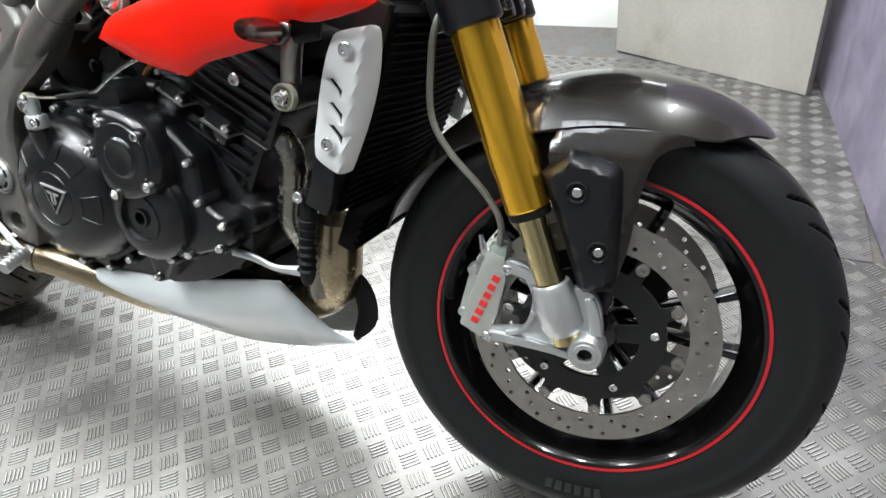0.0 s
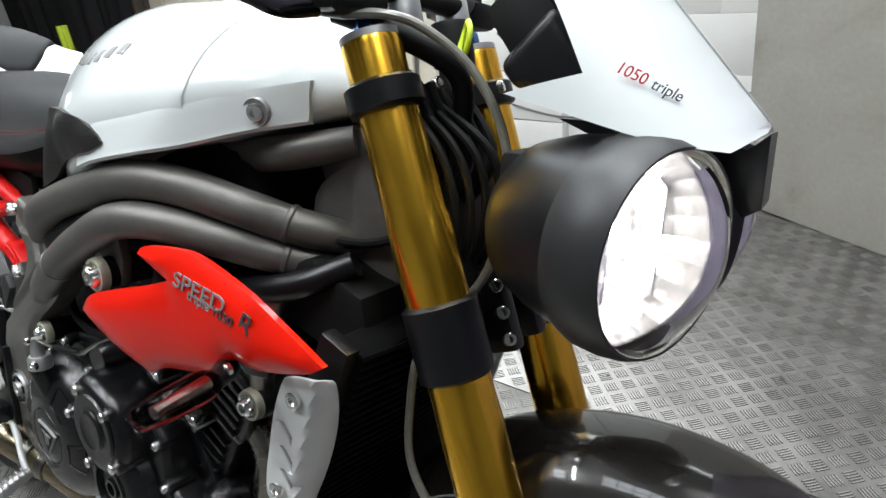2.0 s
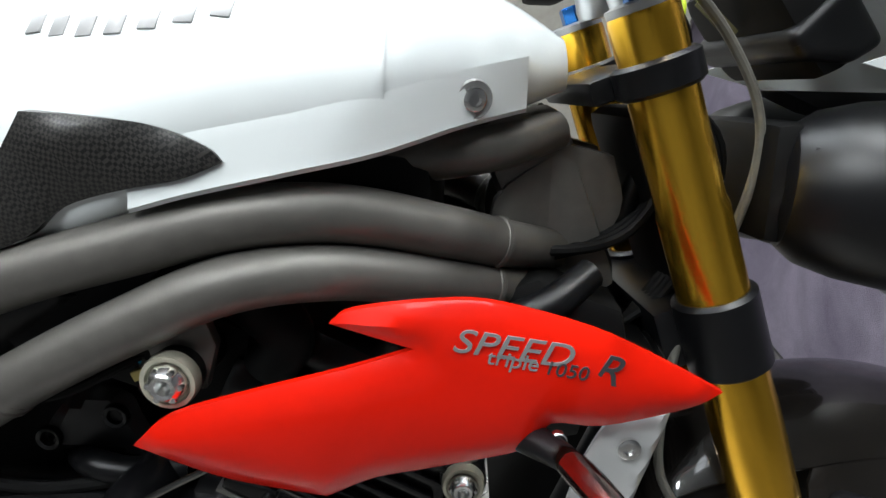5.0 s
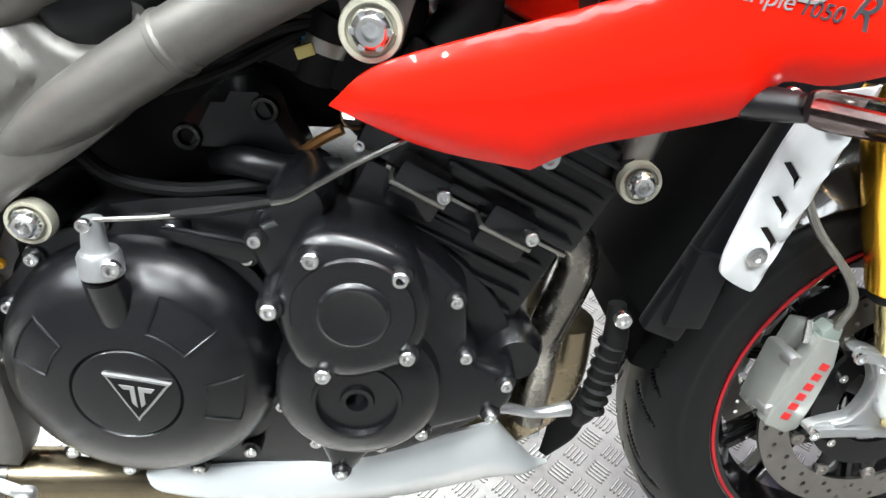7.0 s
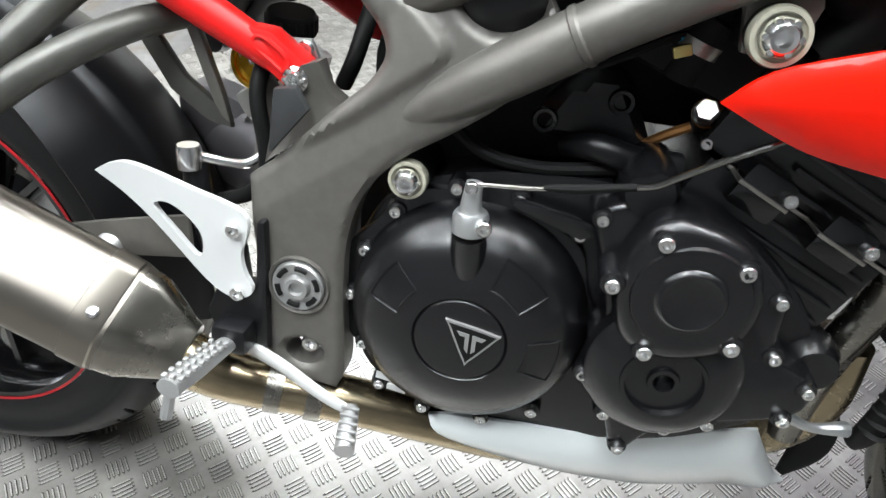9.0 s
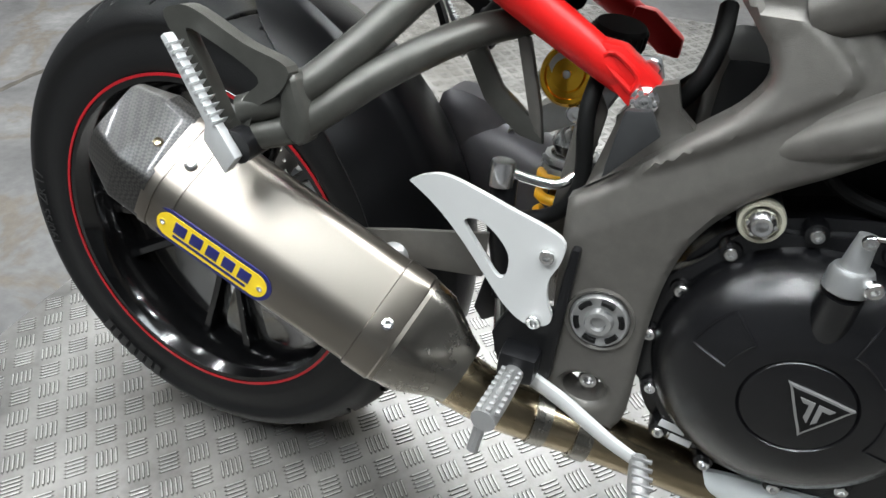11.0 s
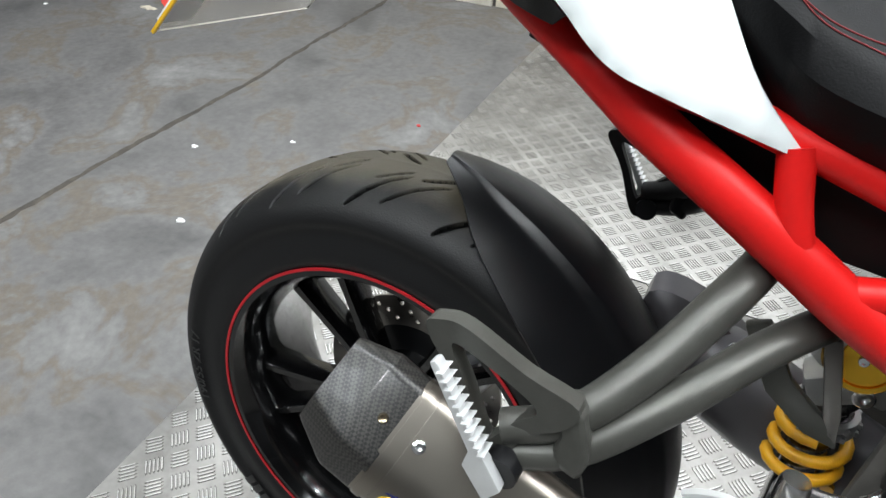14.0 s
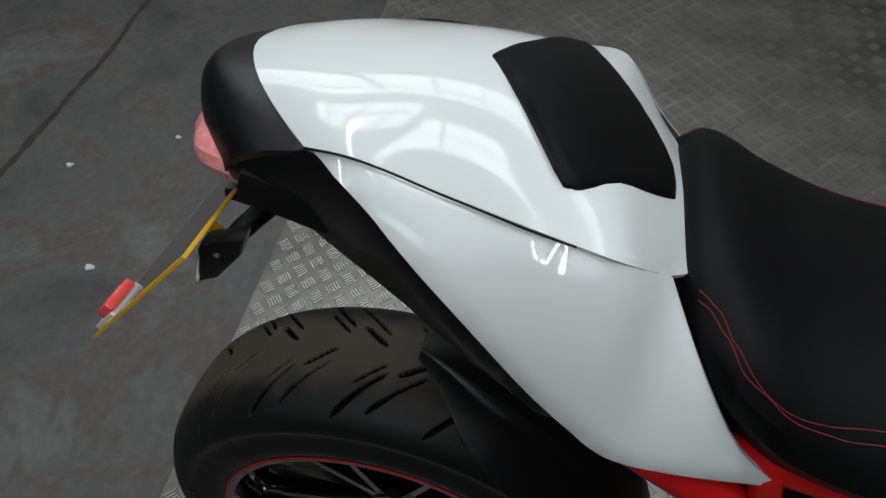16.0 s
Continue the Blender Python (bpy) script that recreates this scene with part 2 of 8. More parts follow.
CEILING_M = stained("workshop_ceiling", [(0.3, (0.14, 0.14, 0.145)), (0.7, (0.22, 0.22, 0.22))], 1, 0.8, 0.1)
DARKCLOTH = mat("dark_worn_cloth", (0.006, 0.0055, 0.006), 0.8, vary=0.4, scale=9, bump=0.6, bump_scale=60, Specular_IOR_Level=0.3)
HIVIS = mat("hi_vis_yellow_cloth", (0.55, 0.68, 0.04), 0.8, vary=0.2, scale=20)
REDCLOTH = mat("faded_red_cloth", (0.35, 0.03, 0.03), 0.8, vary=0.3, scale=15)
CABLE = mat("grey_cable_sheath", (0.12, 0.12, 0.12), 0.6)
CLEARBOX = mat("clear_plastic_tub", (0.62, 0.66, 0.72), 0.25)


def glass(name, colour, rough=0.02):
    m = mat(name, colour, rough)
    b = m.node_tree.nodes["Principled BSDF"]
    b.inputs["Transmission Weight"].default_value, b.inputs["IOR"].default_value = 1.0, 1.13
    return m


LENS = glass("clear_lamp_lens", (0.97, 0.98, 1.0))
ACRYLIC = glass("clear_plate_acrylic", (0.98, 0.965, 0.92), 0.08)
MIRROR = mat("mirror_glass", (0.6, 0.62, 0.65), 0.03, metal=1.0)
REFLECTOR = mat("lamp_reflector", (0.90, 0.90, 0.91), 0.16, metal=1.0)


def glow(name, colour, strength):
    m = mat(name, colour, 0.5)
    b = m.node_tree.nodes["Principled BSDF"]
    b.inputs["Emission Color"].default_value, b.inputs["Emission Strength"].default_value = (*colour, 1), strength
    return m


BULB = glow("lit_headlamp_bulb", (1.0, 0.94, 0.86), 900)



def worn_tread(name, inner, outer):
    """Rubber whose crown is scrubbed to a dusty brown; the shoulder stays black."""
    m = mat(name, (0.005, 0.005, 0.0053), 0.52, bump=0.18, bump_scale=500, Specular_IOR_Level=0.3)
    nt, b = nodes_of(m)
    tc = nt.nodes.new("ShaderNodeTexCoord")
    sx = nt.nodes.new("ShaderNodeSeparateXYZ")
    nt.links.new(tc.outputs["Object"], sx.inputs[0])
    ab = nt.nodes.new("ShaderNodeMath")
    ab.operation = "ABSOLUTE"
    nt.links.new(sx.outputs[1], ab.inputs[0])
    ns = nt.nodes.new("ShaderNodeTexNoise")
    ns.inputs["Scale"].default_value, ns.inputs["Detail"].default_value = 38, 6
    nt.links.new(tc.outputs["Object"], ns.inputs["Vector"])
    sm = nt.nodes.new("ShaderNodeMath")
    sm.operation, sm.inputs[1].default_value = "MULTIPLY_ADD", 0.035
    nt.links.new(ns.outputs[0], sm.inputs[0])
    nt.links.new(ab.outputs[0], sm.inputs[2])
    rp = nt.nodes.new("ShaderNodeValToRGB")
    rp.color_ramp.elements[0].position, rp.color_ramp.elements[0].color = inner, (0.055, 0.047, 0.032, 1)
    rp.color_ramp.elements[1].position, rp.color_ramp.elements[1].color = outer, (0.0055, 0.0055, 0.0058, 1)
    nt.links.new(sm.outputs[0], rp.inputs[0])
    nt.links.new(rp.outputs[0], b.inputs["Base Color"])
    return m


WORN = worn_tread("scrubbed_rear_crown", 0.047, 0.080)
WORN_FRONT = worn_tread("scrubbed_front_crown", 0.022, 0.042)
# unworn rubber, darkened further to paint in the shade down the grooves
GROOVE = mat("unworn_shaded_groove_rubber", (0.0015, 0.0015, 0.0015), 0.9, Specular_IOR_Level=0.1)
DIRT = stained("packed_dirt", [(0.3, (0.025, 0.022, 0.018)), (0.7, (0.065, 0.055, 0.043))], 20, 0.9, 0.5)
FLECK = mat("dried_white_paint_fleck", (0.62, 0.62, 0.60), 0.7, vary=0.1, scale=60)
PLATE_BACK = stained("scuffed_grey_plate_back", [(0.3, (0.11, 0.108, 0.10)), (0.7, (0.24, 0.235, 0.22))], 22, 0.5, 0.3, fine=160)

# ---- shape helpers ----
from mathutils import geometry
from mathutils.bvhtree import BVHTree


def link_bm(name, bm, material, angle=35):
    bm.normal_update()
    me = bpy.data.meshes.new(name)
    bm.to_mesh(me)
    bm.free()
    me.materials.append(material)
    for p in me.polygons:
        p.use_smooth = True
    me.set_sharp_from_angle(angle=radians(angle))
    return me


def part(name, bm, material, parent=None, label="", m=None, angle=35):
    """One mesh object from a bmesh (or a ready mesh) under a thing or a part."""
    me = bm if isinstance(bm, bpy.types.Mesh) else link_bm(name, bm, material, angle)
    ob = new(name, me)
    ob.parent = parent
    if m is not None:
        ob.matrix_basis = m
    if label:
        ob["label"] = label
    return ob


def thing(name, bm, material, label, category, kind="", group="", m=None, angle=35):
    return tagged(part(name, bm, material, None, "", m, angle), label, category, group, kind)


def spline(pts, n=6, closed=False, sharp=()):
    """Points along a smooth curve through pts (any dimension); sharp: indices kept as corners."""
    pts = [np.array(p, float) for p in pts]
    k, out = len(pts), []
    for i in range(k if closed else k - 1):
        p1, p2 = pts[i], pts[(i + 1) % k]
        p0 = pts[i - 1] if (closed or i > 0) else 2 * p1 - p2
        p3 = pts[(i + 2) % k] if (closed or i < k - 2) else 2 * p2 - p1
        if i in sharp:
            p0 = 2 * p1 - p2
        if (i + 1) % k in sharp:
            p3 = 2 * p2 - p1
        if i in sharp and (i + 1) % k in sharp:
            steps = 1
        else:
            steps = n
        for j in range(steps):
            t = j / steps
            out.append(0.5 * (2 * p1 + (p2 - p0) * t + (2 * p0 - 5 * p1 + 4 * p2 - p3) * t * t + (3 * p1 - p0 - 3 * p2 + p3) * t**3))
    if not closed:
        out.append(pts[-1])
    return out


def rings_mesh(rings, cap=True, closed_ring=True, bm=None):
    """Join equal rings of points into a skin."""
    bm = bm or bmesh.new()
    vs = [[bm.verts.new(p) for p in ring] for ring in rings]
    k = len(vs[0])
    for a, b in zip(vs, vs[1:]):
        for j in range(k if closed_ring else k - 1):
            bm.faces.new((a[j], a[(j + 1) % k], b[(j + 1) % k], b[j]))
    if cap and closed_ring:
        bm.faces.new(vs[0][::-1])
        bm.faces.new(vs[-1])
    return bm


def tube(path, radius, n=14, steps=6, cap=True, bm=None, flat=1.0):
    """A round bar along a smooth path; radius may change from point to point."""
    k = len(path)
    rad = list(radius) if hasattr(radius, "__len__") else [radius] * k
    line = spline([(*p, r) for p, r in zip(path, rad)], steps) if steps > 1 else [np.array((*p, r)) for p, r in zip(path, rad)]
    pts = [Vector(p[:3]) for p in line]
    side, rings = None, []
    for i, p in enumerate(pts):
        d = (pts[min(i + 1, len(pts) - 1)] - pts[max(i - 1, 0)]).normalized()
        if side is None:
            side = d.cross(Vector((0.13, 0.97, 0.21))).normalized()
        side = (side - d * side.dot(d)).normalized()
        up = d.cross(side)
        r = max(line[i][3], 1e-4)
        rings.append([p + side * (r * math.cos(a)) + up * (r * flat * math.sin(a)) for a in (2 * math.pi * j / n for j in range(n))])
    return rings_mesh(rings, cap, True, bm)


def basis(axis):
    z = Vector(axis).normalized()
    x = z.cross(Vector((0.0, 0.0, 1.0)) if abs(z.z) < 0.9 else Vector((1.0, 0.0, 0.0))).normalized()
    return x, z.cross(x), z


def lathe(profile, centre, axis=(0, -1, 0), n=40, bm=None, closed=False):
    """Turn a profile of (radius, height along the axis) round the axis."""
    bm = bm or bmesh.new()
    x, y, z = basis(axis)
    c = Vector(centre)
    rows = []
    for r, h in profile:
        if r < 1e-6:
            rows.append([bm.verts.new(c + z * h)])
        else:
            rows.append([bm.verts.new(c + z * h + x * (r * math.cos(a)) + y * (r * math.sin(a))) for a in (2 * math.pi * j / n for j in range(n))])
    pairs = list(zip(rows, rows[1:])) + ([(rows[-1], rows[0])] if closed else [])
    for a, b in pairs:
        for j in range(n):
            q = [a[j % len(a)], a[(j + 1) % n % len(a)], b[(j + 1) % n % len(b)], b[j % len(b)]]
            q = list(dict.fromkeys(q))
            if len(q) > 2:
                bm.faces.new(q)
    return bm


def bevelled(bm, width, segments=2, angle=30):
    edges = [e for e in bm.edges if len(e.link_faces) == 2 and e.calc_face_angle(0) > radians(angle)]
    if edges and width > 0:
        bmesh.ops.bevel(bm, geom=edges, offset=width, segments=segments, profile=0.6, affect="EDGES", clamp_overlap=True)
    return bm


def prism(outline, y0, y1, bevel=0.002, bm=None, segments=2):
    """A flat outline in the bike's side plane given thickness from y0 to y1."""
    bm = bmesh.new() if bm is None else bm
    a = [bm.verts.new((p[0], y0, p[1])) for p in outline]
    b = [bm.verts.new((p[0], y1, p[1])) for p in outline]
    k = len(a)
    bm.faces.new(a)
    bm.faces.new(b[::-1])
    for i in range(k):
        bm.faces.new((a[i], b[i], b[(i + 1) % k], a[(i + 1) % k]))
    bmesh.ops.recalc_face_normals(bm, faces=bm.faces)
    return bevelled(bm, bevel, segments)


def rbox(centre, size, bevel=0.003, turn=None, bm=None, segments=2):
    own = bmesh.new()
    bmesh.ops.create_cube(own, size=1.0)
    bmesh.ops.scale(own, vec=size, verts=own.verts)
    bevelled(own, bevel, segments)
    if turn is not None:
        own.transform(turn.to_4x4())
    bmesh.ops.translate(own, vec=centre, verts=own.verts)
    if bm is None:
        return own
    return merged(bm, own)


def merged(bm, other):
    me = bpy.data.meshes.new("tmp")
    other.to_mesh(me)
    other.free()
    bm.from_mesh(me)
    bpy.data.meshes.remove(me)
    return bm


def ry(deg):
    return Matrix.Rotation(radians(deg), 3, "Y")


def shell(outline, place, spacing=0.012, thick=0.003, holes=(), bm=None):
    """A curved panel: the outline (u, v) filled with a fine net; place(u, v, d) gives each point, d being its distance from the edge, and
    the second skin lies thick behind it along y."""
    ring = [Vector((p[0], p[1])) for p in outline]
    loops = [ring] + [[Vector((p[0], p[1])) for p in h] for h in holes]

    def inside(p, loop):
        c = False
        for i in range(len(loop)):
            a, b = loop[i - 1], loop[i]
            if (a.y > p.y) != (b.y > p.y) and p.x < (b.x - a.x) * (p.y - a.y) / (b.y - a.y) + a.x:
                c = not c
        return c

    def dist(p):
        best = 1e9
        for loop in loops:
            for i in range(len(loop)):
                a, b = loop[i - 1], loop[i]
                d = b - a
                t = max(0, min(1, (p - a).dot(d) / max(d.length_squared, 1e-12)))
                best = min(best, (p - a - d * t).length)
        return best

    verts, edges = [], []
    for loop in loops:
        s = len(verts)
        verts += loop
        edges += [(s + i, s + (i + 1) % len(loop)) for i in range(len(loop))]
    xs, ys = [p.x for p in ring], [p.y for p in ring]
    row = 0
    y = min(ys) + spacing / 2
    while y < max(ys):
        x = min(xs) + spacing * (0.5 + 0.5 * (row % 2))
        while x < max(xs):
            p = Vector((x, y))
            if inside(p, ring) and not any(inside(p, h) for h in loops[1:]) and dist(p) > spacing * 0.45:
                verts.append(p)
            x += spacing
        y += spacing * 0.87
        row += 1
    got = geometry.delaunay_2d_cdt(verts, edges, [], 0, 1e-6)
    pts, tris = got[0], got[2]
    own = bmesh.new()
    front = [own.verts.new(place(p.x, p.y, dist(p))) for p in pts]
    back = [own.verts.new(f.co + Vector((0, thick, 0))) for f in front]
    for t in tris:
        c = sum((pts[i] for i in t), Vector((0, 0))) / len(t)
        if inside(c, ring) and not any(inside(c, h) for h in loops[1:]):
            own.faces.new([front[i] for i in t])
            own.faces.new([back[i] for i in reversed(t)])
    for e in [e for e in own.edges if e.is_boundary and e.verts[0].index == -1 or e.is_boundary]:
        pass
    own.verts.index_update()
    nf = len(front)
    for e in [e for e in own.edges if e.is_boundary and e.verts[0].index < nf and e.verts[1].index < nf]:
        i, j = e.verts[0].index, e.verts[1].index
        own.faces.new((front[i], front[j], back[j], back[i]))
    bmesh.ops.recalc_face_normals(own, faces=own.faces)
    for v in [v for v in own.verts if not v.link_faces]:
        own.verts.remove(v)
    return own if bm is None else merged(bm, own)


def loft(sections, n=28, steps=5, cap=True):
    """A closed body through cross sections: each (x, list of (y, z) round the section)."""
    rings = []
    for x, sec in sections:
        rings.append([(x, *p) for p in sec])
    k = len(rings[0])
    lanes = [spline([r[j] for r in rings], steps) for j in range(k)]
    return rings_mesh([[lane[i] for lane in lanes] for i in range(len(lanes[0]))], cap)


def superround(hw, zlo, zhi, n=28, power=2.6, yc=0.0, top=1.0):
    """A rounded section of half width hw between zlo and zhi; top narrows its upper half."""
    out = []
    for j in range(n):
        a = 2 * math.pi * j / n
        c, s = math.cos(a), math.sin(a)
        y = hw * math.copysign(abs(c) ** (2 / power), c)
        z = math.copysign(abs(s) ** (2 / power), s)
        y *= 1 - (1 - top) * max(0, z)
        out.append((yc + y, (zlo + zhi) / 2 + (zhi - zlo) / 2 * z))
    return out


def mirror_y(bm):
    bm.transform(Matrix.Diagonal((1, -1, 1, 1)))
    bmesh.ops.reverse_faces(bm, faces=bm.faces)
    return bm


BOLTS = {}


def bolt_mesh(r, h, kind="socket"):
    key = (r, h, kind)
    if key not in BOLTS:
        bm = bmesh.new()
        if kind == "hex":
            lathe([(0, h), (r * 0.85, h), (r, h * 0.85), (r, 0)], (0, 0, 0), (0, 0, 1), 6, bm)
            lathe([(r * 1.35, h * 0.25), (r * 1.35, 0)], (0, 0, 0), (0, 0, 1), 20, bm)
            lathe([(r, h * 0.25), (r * 1.35, h * 0.25)], (0, 0, 0), (0, 0, 1), 20, bm)
        else:
            lathe([(0, h * 0.35), (r * 0.5, h * 0.35), (r * 0.52, h), (r * 0.85, h), (r, h * 0.8), (r, 0)], (0, 0, 0), (0, 0, 1), 16, bm)
        BOLTS[key] = link_bm("bolt", bm, CHROME)
    return BOLTS[key]


def toward(place, axis):
    return Matrix.Translation(place) @ Vector(axis).to_track_quat("Z", "Y").to_matrix().to_4x4()


def bolt(parent, place, axis=(0, -1, 0), r=0.0045, h=0.005, kind="socket", label=""):
    return part("bolt", bolt_mesh(r, h, kind), CHROME, parent, label, toward(place, axis))


def letters(text, size, m, material, parent, name="lettering", shear=0.0, depth=0.0006, label=""):
    """Raised characters in the built-in font, laid by the pose m."""
    cu = bpy.data.curves.new(name, "FONT")
    cu.body, cu.size, cu.shear, cu.extrude = text, size, shear, depth
    ob = bpy.data.objects.new(name, cu)
    scene.collection.objects.link(ob)
    bpy.context.view_layer.update()
    me = bpy.data.meshes.new_from_object(ob.evaluated_get(bpy.context.evaluated_depsgraph_get()))
    bpy.data.objects.remove(ob)
    bpy.data.curves.remove(cu)
    me.materials.clear()
    me.materials.append(material)
    return part(name, me, material, parent, label, m)

# ---- the room ----
def slab(name, x0, x1, y0, y1, z0, z1, material, label, category, kind="structure", bevel=0.0, m=None):
    return thing(name, rbox(((x0 + x1) / 2, (y0 + y1) / 2, (z0 + z1) / 2), (x1 - x0, y1 - y0, z1 - z0), bevel), material, label, category, kind, m=m)


slab("floor", -9, 6, -6, 2.6, -0.2, -0.006, CONCRETE, "worn grey concrete floor with stains and cracks", "floor")
slab("wall_south", -9, 6, -6.2, -6, -0.2, CEIL, GREYWALL, "plain grey painted workshop wall", "wall")
slab("wall_west", -9.2, -9, -6.2, 2.8, -0.2, CEIL, GREYWALL, "plain grey painted workshop wall", "wall")
slab("wall_east", 6, 6.2, -6.2, 2.8, -0.2, CEIL, GREYWALL, "plain grey painted workshop wall", "wall")
slab("ceiling", -9.2, 6.2, -6.2, 2.8, CEIL, CEIL + 0.15, CEILING_M, "pale workshop ceiling with rooflights", "ceiling")

# frames of the high windows
win = thing("window_1", rbox((wx_, 2.475, wz_ - wh_ / 2 - 0.04), (ww_ + 0.16, 0.06, 0.08), 0.004), GREYWALL, "row of high steel-framed windows in the wall", "window", "structure")
part("window_frame", rbox((wx_, 2.475, wz_ + wh_ / 2 + 0.04), (ww_ + 0.16, 0.06, 0.08), 0.004), GREYWALL, win)
for q in range(9):
    part("mullion", rbox((wx_ - ww_ / 2 + ww_ * q / 8, 2.465, wz_), (0.045, 0.04, wh_), 0.004), GREYWALL, win)
part("transom", rbox((wx_, 2.462, wz_ + 0.12), (ww_, 0.034, 0.04), 0.004), GREYWALL, win)

# glazing bars under each rooflight
for rx_, ry_, rw_, rd_, _w in ROOFLIGHTS:
    sash = thing("rooflight_frame", rbox((rx_, ry_ - rd_ / 2 - 0.03, CEIL - 0.05), (rw_ + 0.12, 0.06, 0.10), 0.004), GREYWALL, "grey steel glazing frame under the ceiling", "rooflight", "structure")
    part("glazing_bar", rbox((rx_, ry_ + rd_ / 2 + 0.03, CEIL - 0.05), (rw_ + 0.12, 0.06, 0.10), 0.004), GREYWALL, sash)
    for q in (-1, 1):
        part("glazing_bar", rbox((rx_ + q * (rw_ / 2 + 0.03), ry_, CEIL - 0.05), (0.06, rd_, 0.10), 0.004), GREYWALL, sash)
    for q in (-0.25, 0.0, 0.25):
        part("glazing_bar", rbox((rx_ + q * rw_, ry_, CEIL - 0.07), (0.035, rd_, 0.05), 0.004), GREYWALL, sash)
    part("glazing_bar", rbox((rx_, ry_, CEIL - 0.12), (rw_, 0.035, 0.04), 0.004), GREYWALL, sash)

# back wall of painted blocks: a core and real blocks before it, standing out in a pilaster
WALL_Y = 2.53
wall_n = slab("wall_north", -9.2, 6.2, WALL_Y - 0.021, 2.8, -0.2, CEIL, WALL, "white painted concrete block wall with dirty foot", "wall")
BLOCK_L, BLOCK_H = 0.45, 0.24
rnd = random.Random(4)
blk_me = {}
for row in range(9):
    z0 = -0.08 + BLOCK_H * row
    for col in range(-1, 8):
        x0 = 0.165 + BLOCK_L * (col + (0.5 if row % 2 else 0.0))
        half = row % 2 and col == -1
        w_ = (BLOCK_L / 2 if half else BLOCK_L) - 0.004
        if col == -1 and not half:
            continue
        xl = 0.165 if half else x0
        if w_ not in blk_me:
            blk_me[w_] = link_bm("block", rbox((w_ / 2, 0.0, BLOCK_H / 2), (w_, 0.03, BLOCK_H - 0.004), 0.0018), WALL)
        part("block", blk_me[w_], WALL, wall_n, "", pose(xl, WALL_Y - 0.0082 + rnd.uniform(-0.0006, 0.0006), z0 + 0.0))
    w_ = 0.60
    if "p" not in blk_me:
        blk_me["p"] = link_bm("block", rbox((w_ / 2, 0.0, BLOCK_H / 2), (w_ - 0.006, 0.13, BLOCK_H - 0.006), 0.004), WALL)
    part("block", blk_me["p"], WALL, wall_n, "", pose(0.165 - w_, WALL_Y - 0.02, z0))
thing("wall_cable", tube([(-0.106, 2.435, 0.239), (0.052, 2.440, 0.206), (0.195, 2.445, 0.192), (0.367, 2.500, 0.200), (0.503, 2.505, 0.216), (0.622, 2.505, 0.243), (0.734, 2.508, 0.276), (1.1, 2.508, 0.36)], 0.004, 8), CABLE, "grey cable clipped loosely along the wall", "cable")


def blotch(x, y, rx, ry_, seed, z=0.0006, k=14):
    """A thin uneven flake lying flat."""
    g = random.Random(seed)
    bm = bmesh.new()
    rr = [g.uniform(0.65, 1.2) for _ in range(k)]
    lo = [bm.verts.new((x + rx * rr[j] * math.cos(2 * math.pi * j / k), y + ry_ * rr[j] * math.sin(2 * math.pi * j / k), -0.0065)) for j in range(k)]
    hi = [bm.verts.new((x + (v.co.x - x) * 0.8, y + (v.co.y - y) * 0.8, -0.006 + z)) for v in lo]
    bm.faces.new(hi)
    for j in range(k):
        bm.faces.new((lo[j], lo[(j + 1) % k], hi[(j + 1) % k], hi[j]))
    return bm


# filled joint between the concrete pours
def floor_joint():
    g = random.Random(9)
    rows = []
    for i in range(180):
        t = i / 179
        y = -3.0 + 5.5 * t
        x = -1.33 + 0.035 * min(1.3, max(0, y)) + 0.006 * math.sin(7 * y) + g.uniform(-0.003, 0.003)
        a, b = g.uniform(0.007, 0.017), g.uniform(0.007, 0.017)
        rows.append([(x - a, y, -0.0064), (x - a * 0.4, y, -0.0045), (x + b * 0.4, y, -0.0045), (x + b, y, -0.0064)])
    return rings_mesh(rows, False, False)


thing("floor_joint", floor_joint(), DIRT, "dirt-filled joint between concrete floor pours", "floor joint", "structure")
for i, (x, y, a) in enumerate(((-0.91, 0.477, 0.013), (-1.14, 0.766, 0.012), (-0.894, 0.922, 0.009), (-2.601, 1.369, 0.012), (-2.459, 1.751, 0.016), (-2.53, 1.734, 0.013))):
    thing("paint_fleck", blotch(x, y, a, a * 0.75, i, 0.003), FLECK, "dried white fleck on the concrete floor", "fleck", "", "flecks on the floor")
thing("dead_leaf", blotch(-2.154, 1.541, 0.045, 0.018, 40, 0.006), TAN, "curled tan leaf on the concrete floor", "leaf")
thing("dead_leaf", blotch(-0.602, 1.184, 0.008, 0.006, 41, 0.004), REDCLOTH, "small red scrap on the concrete floor", "scrap")


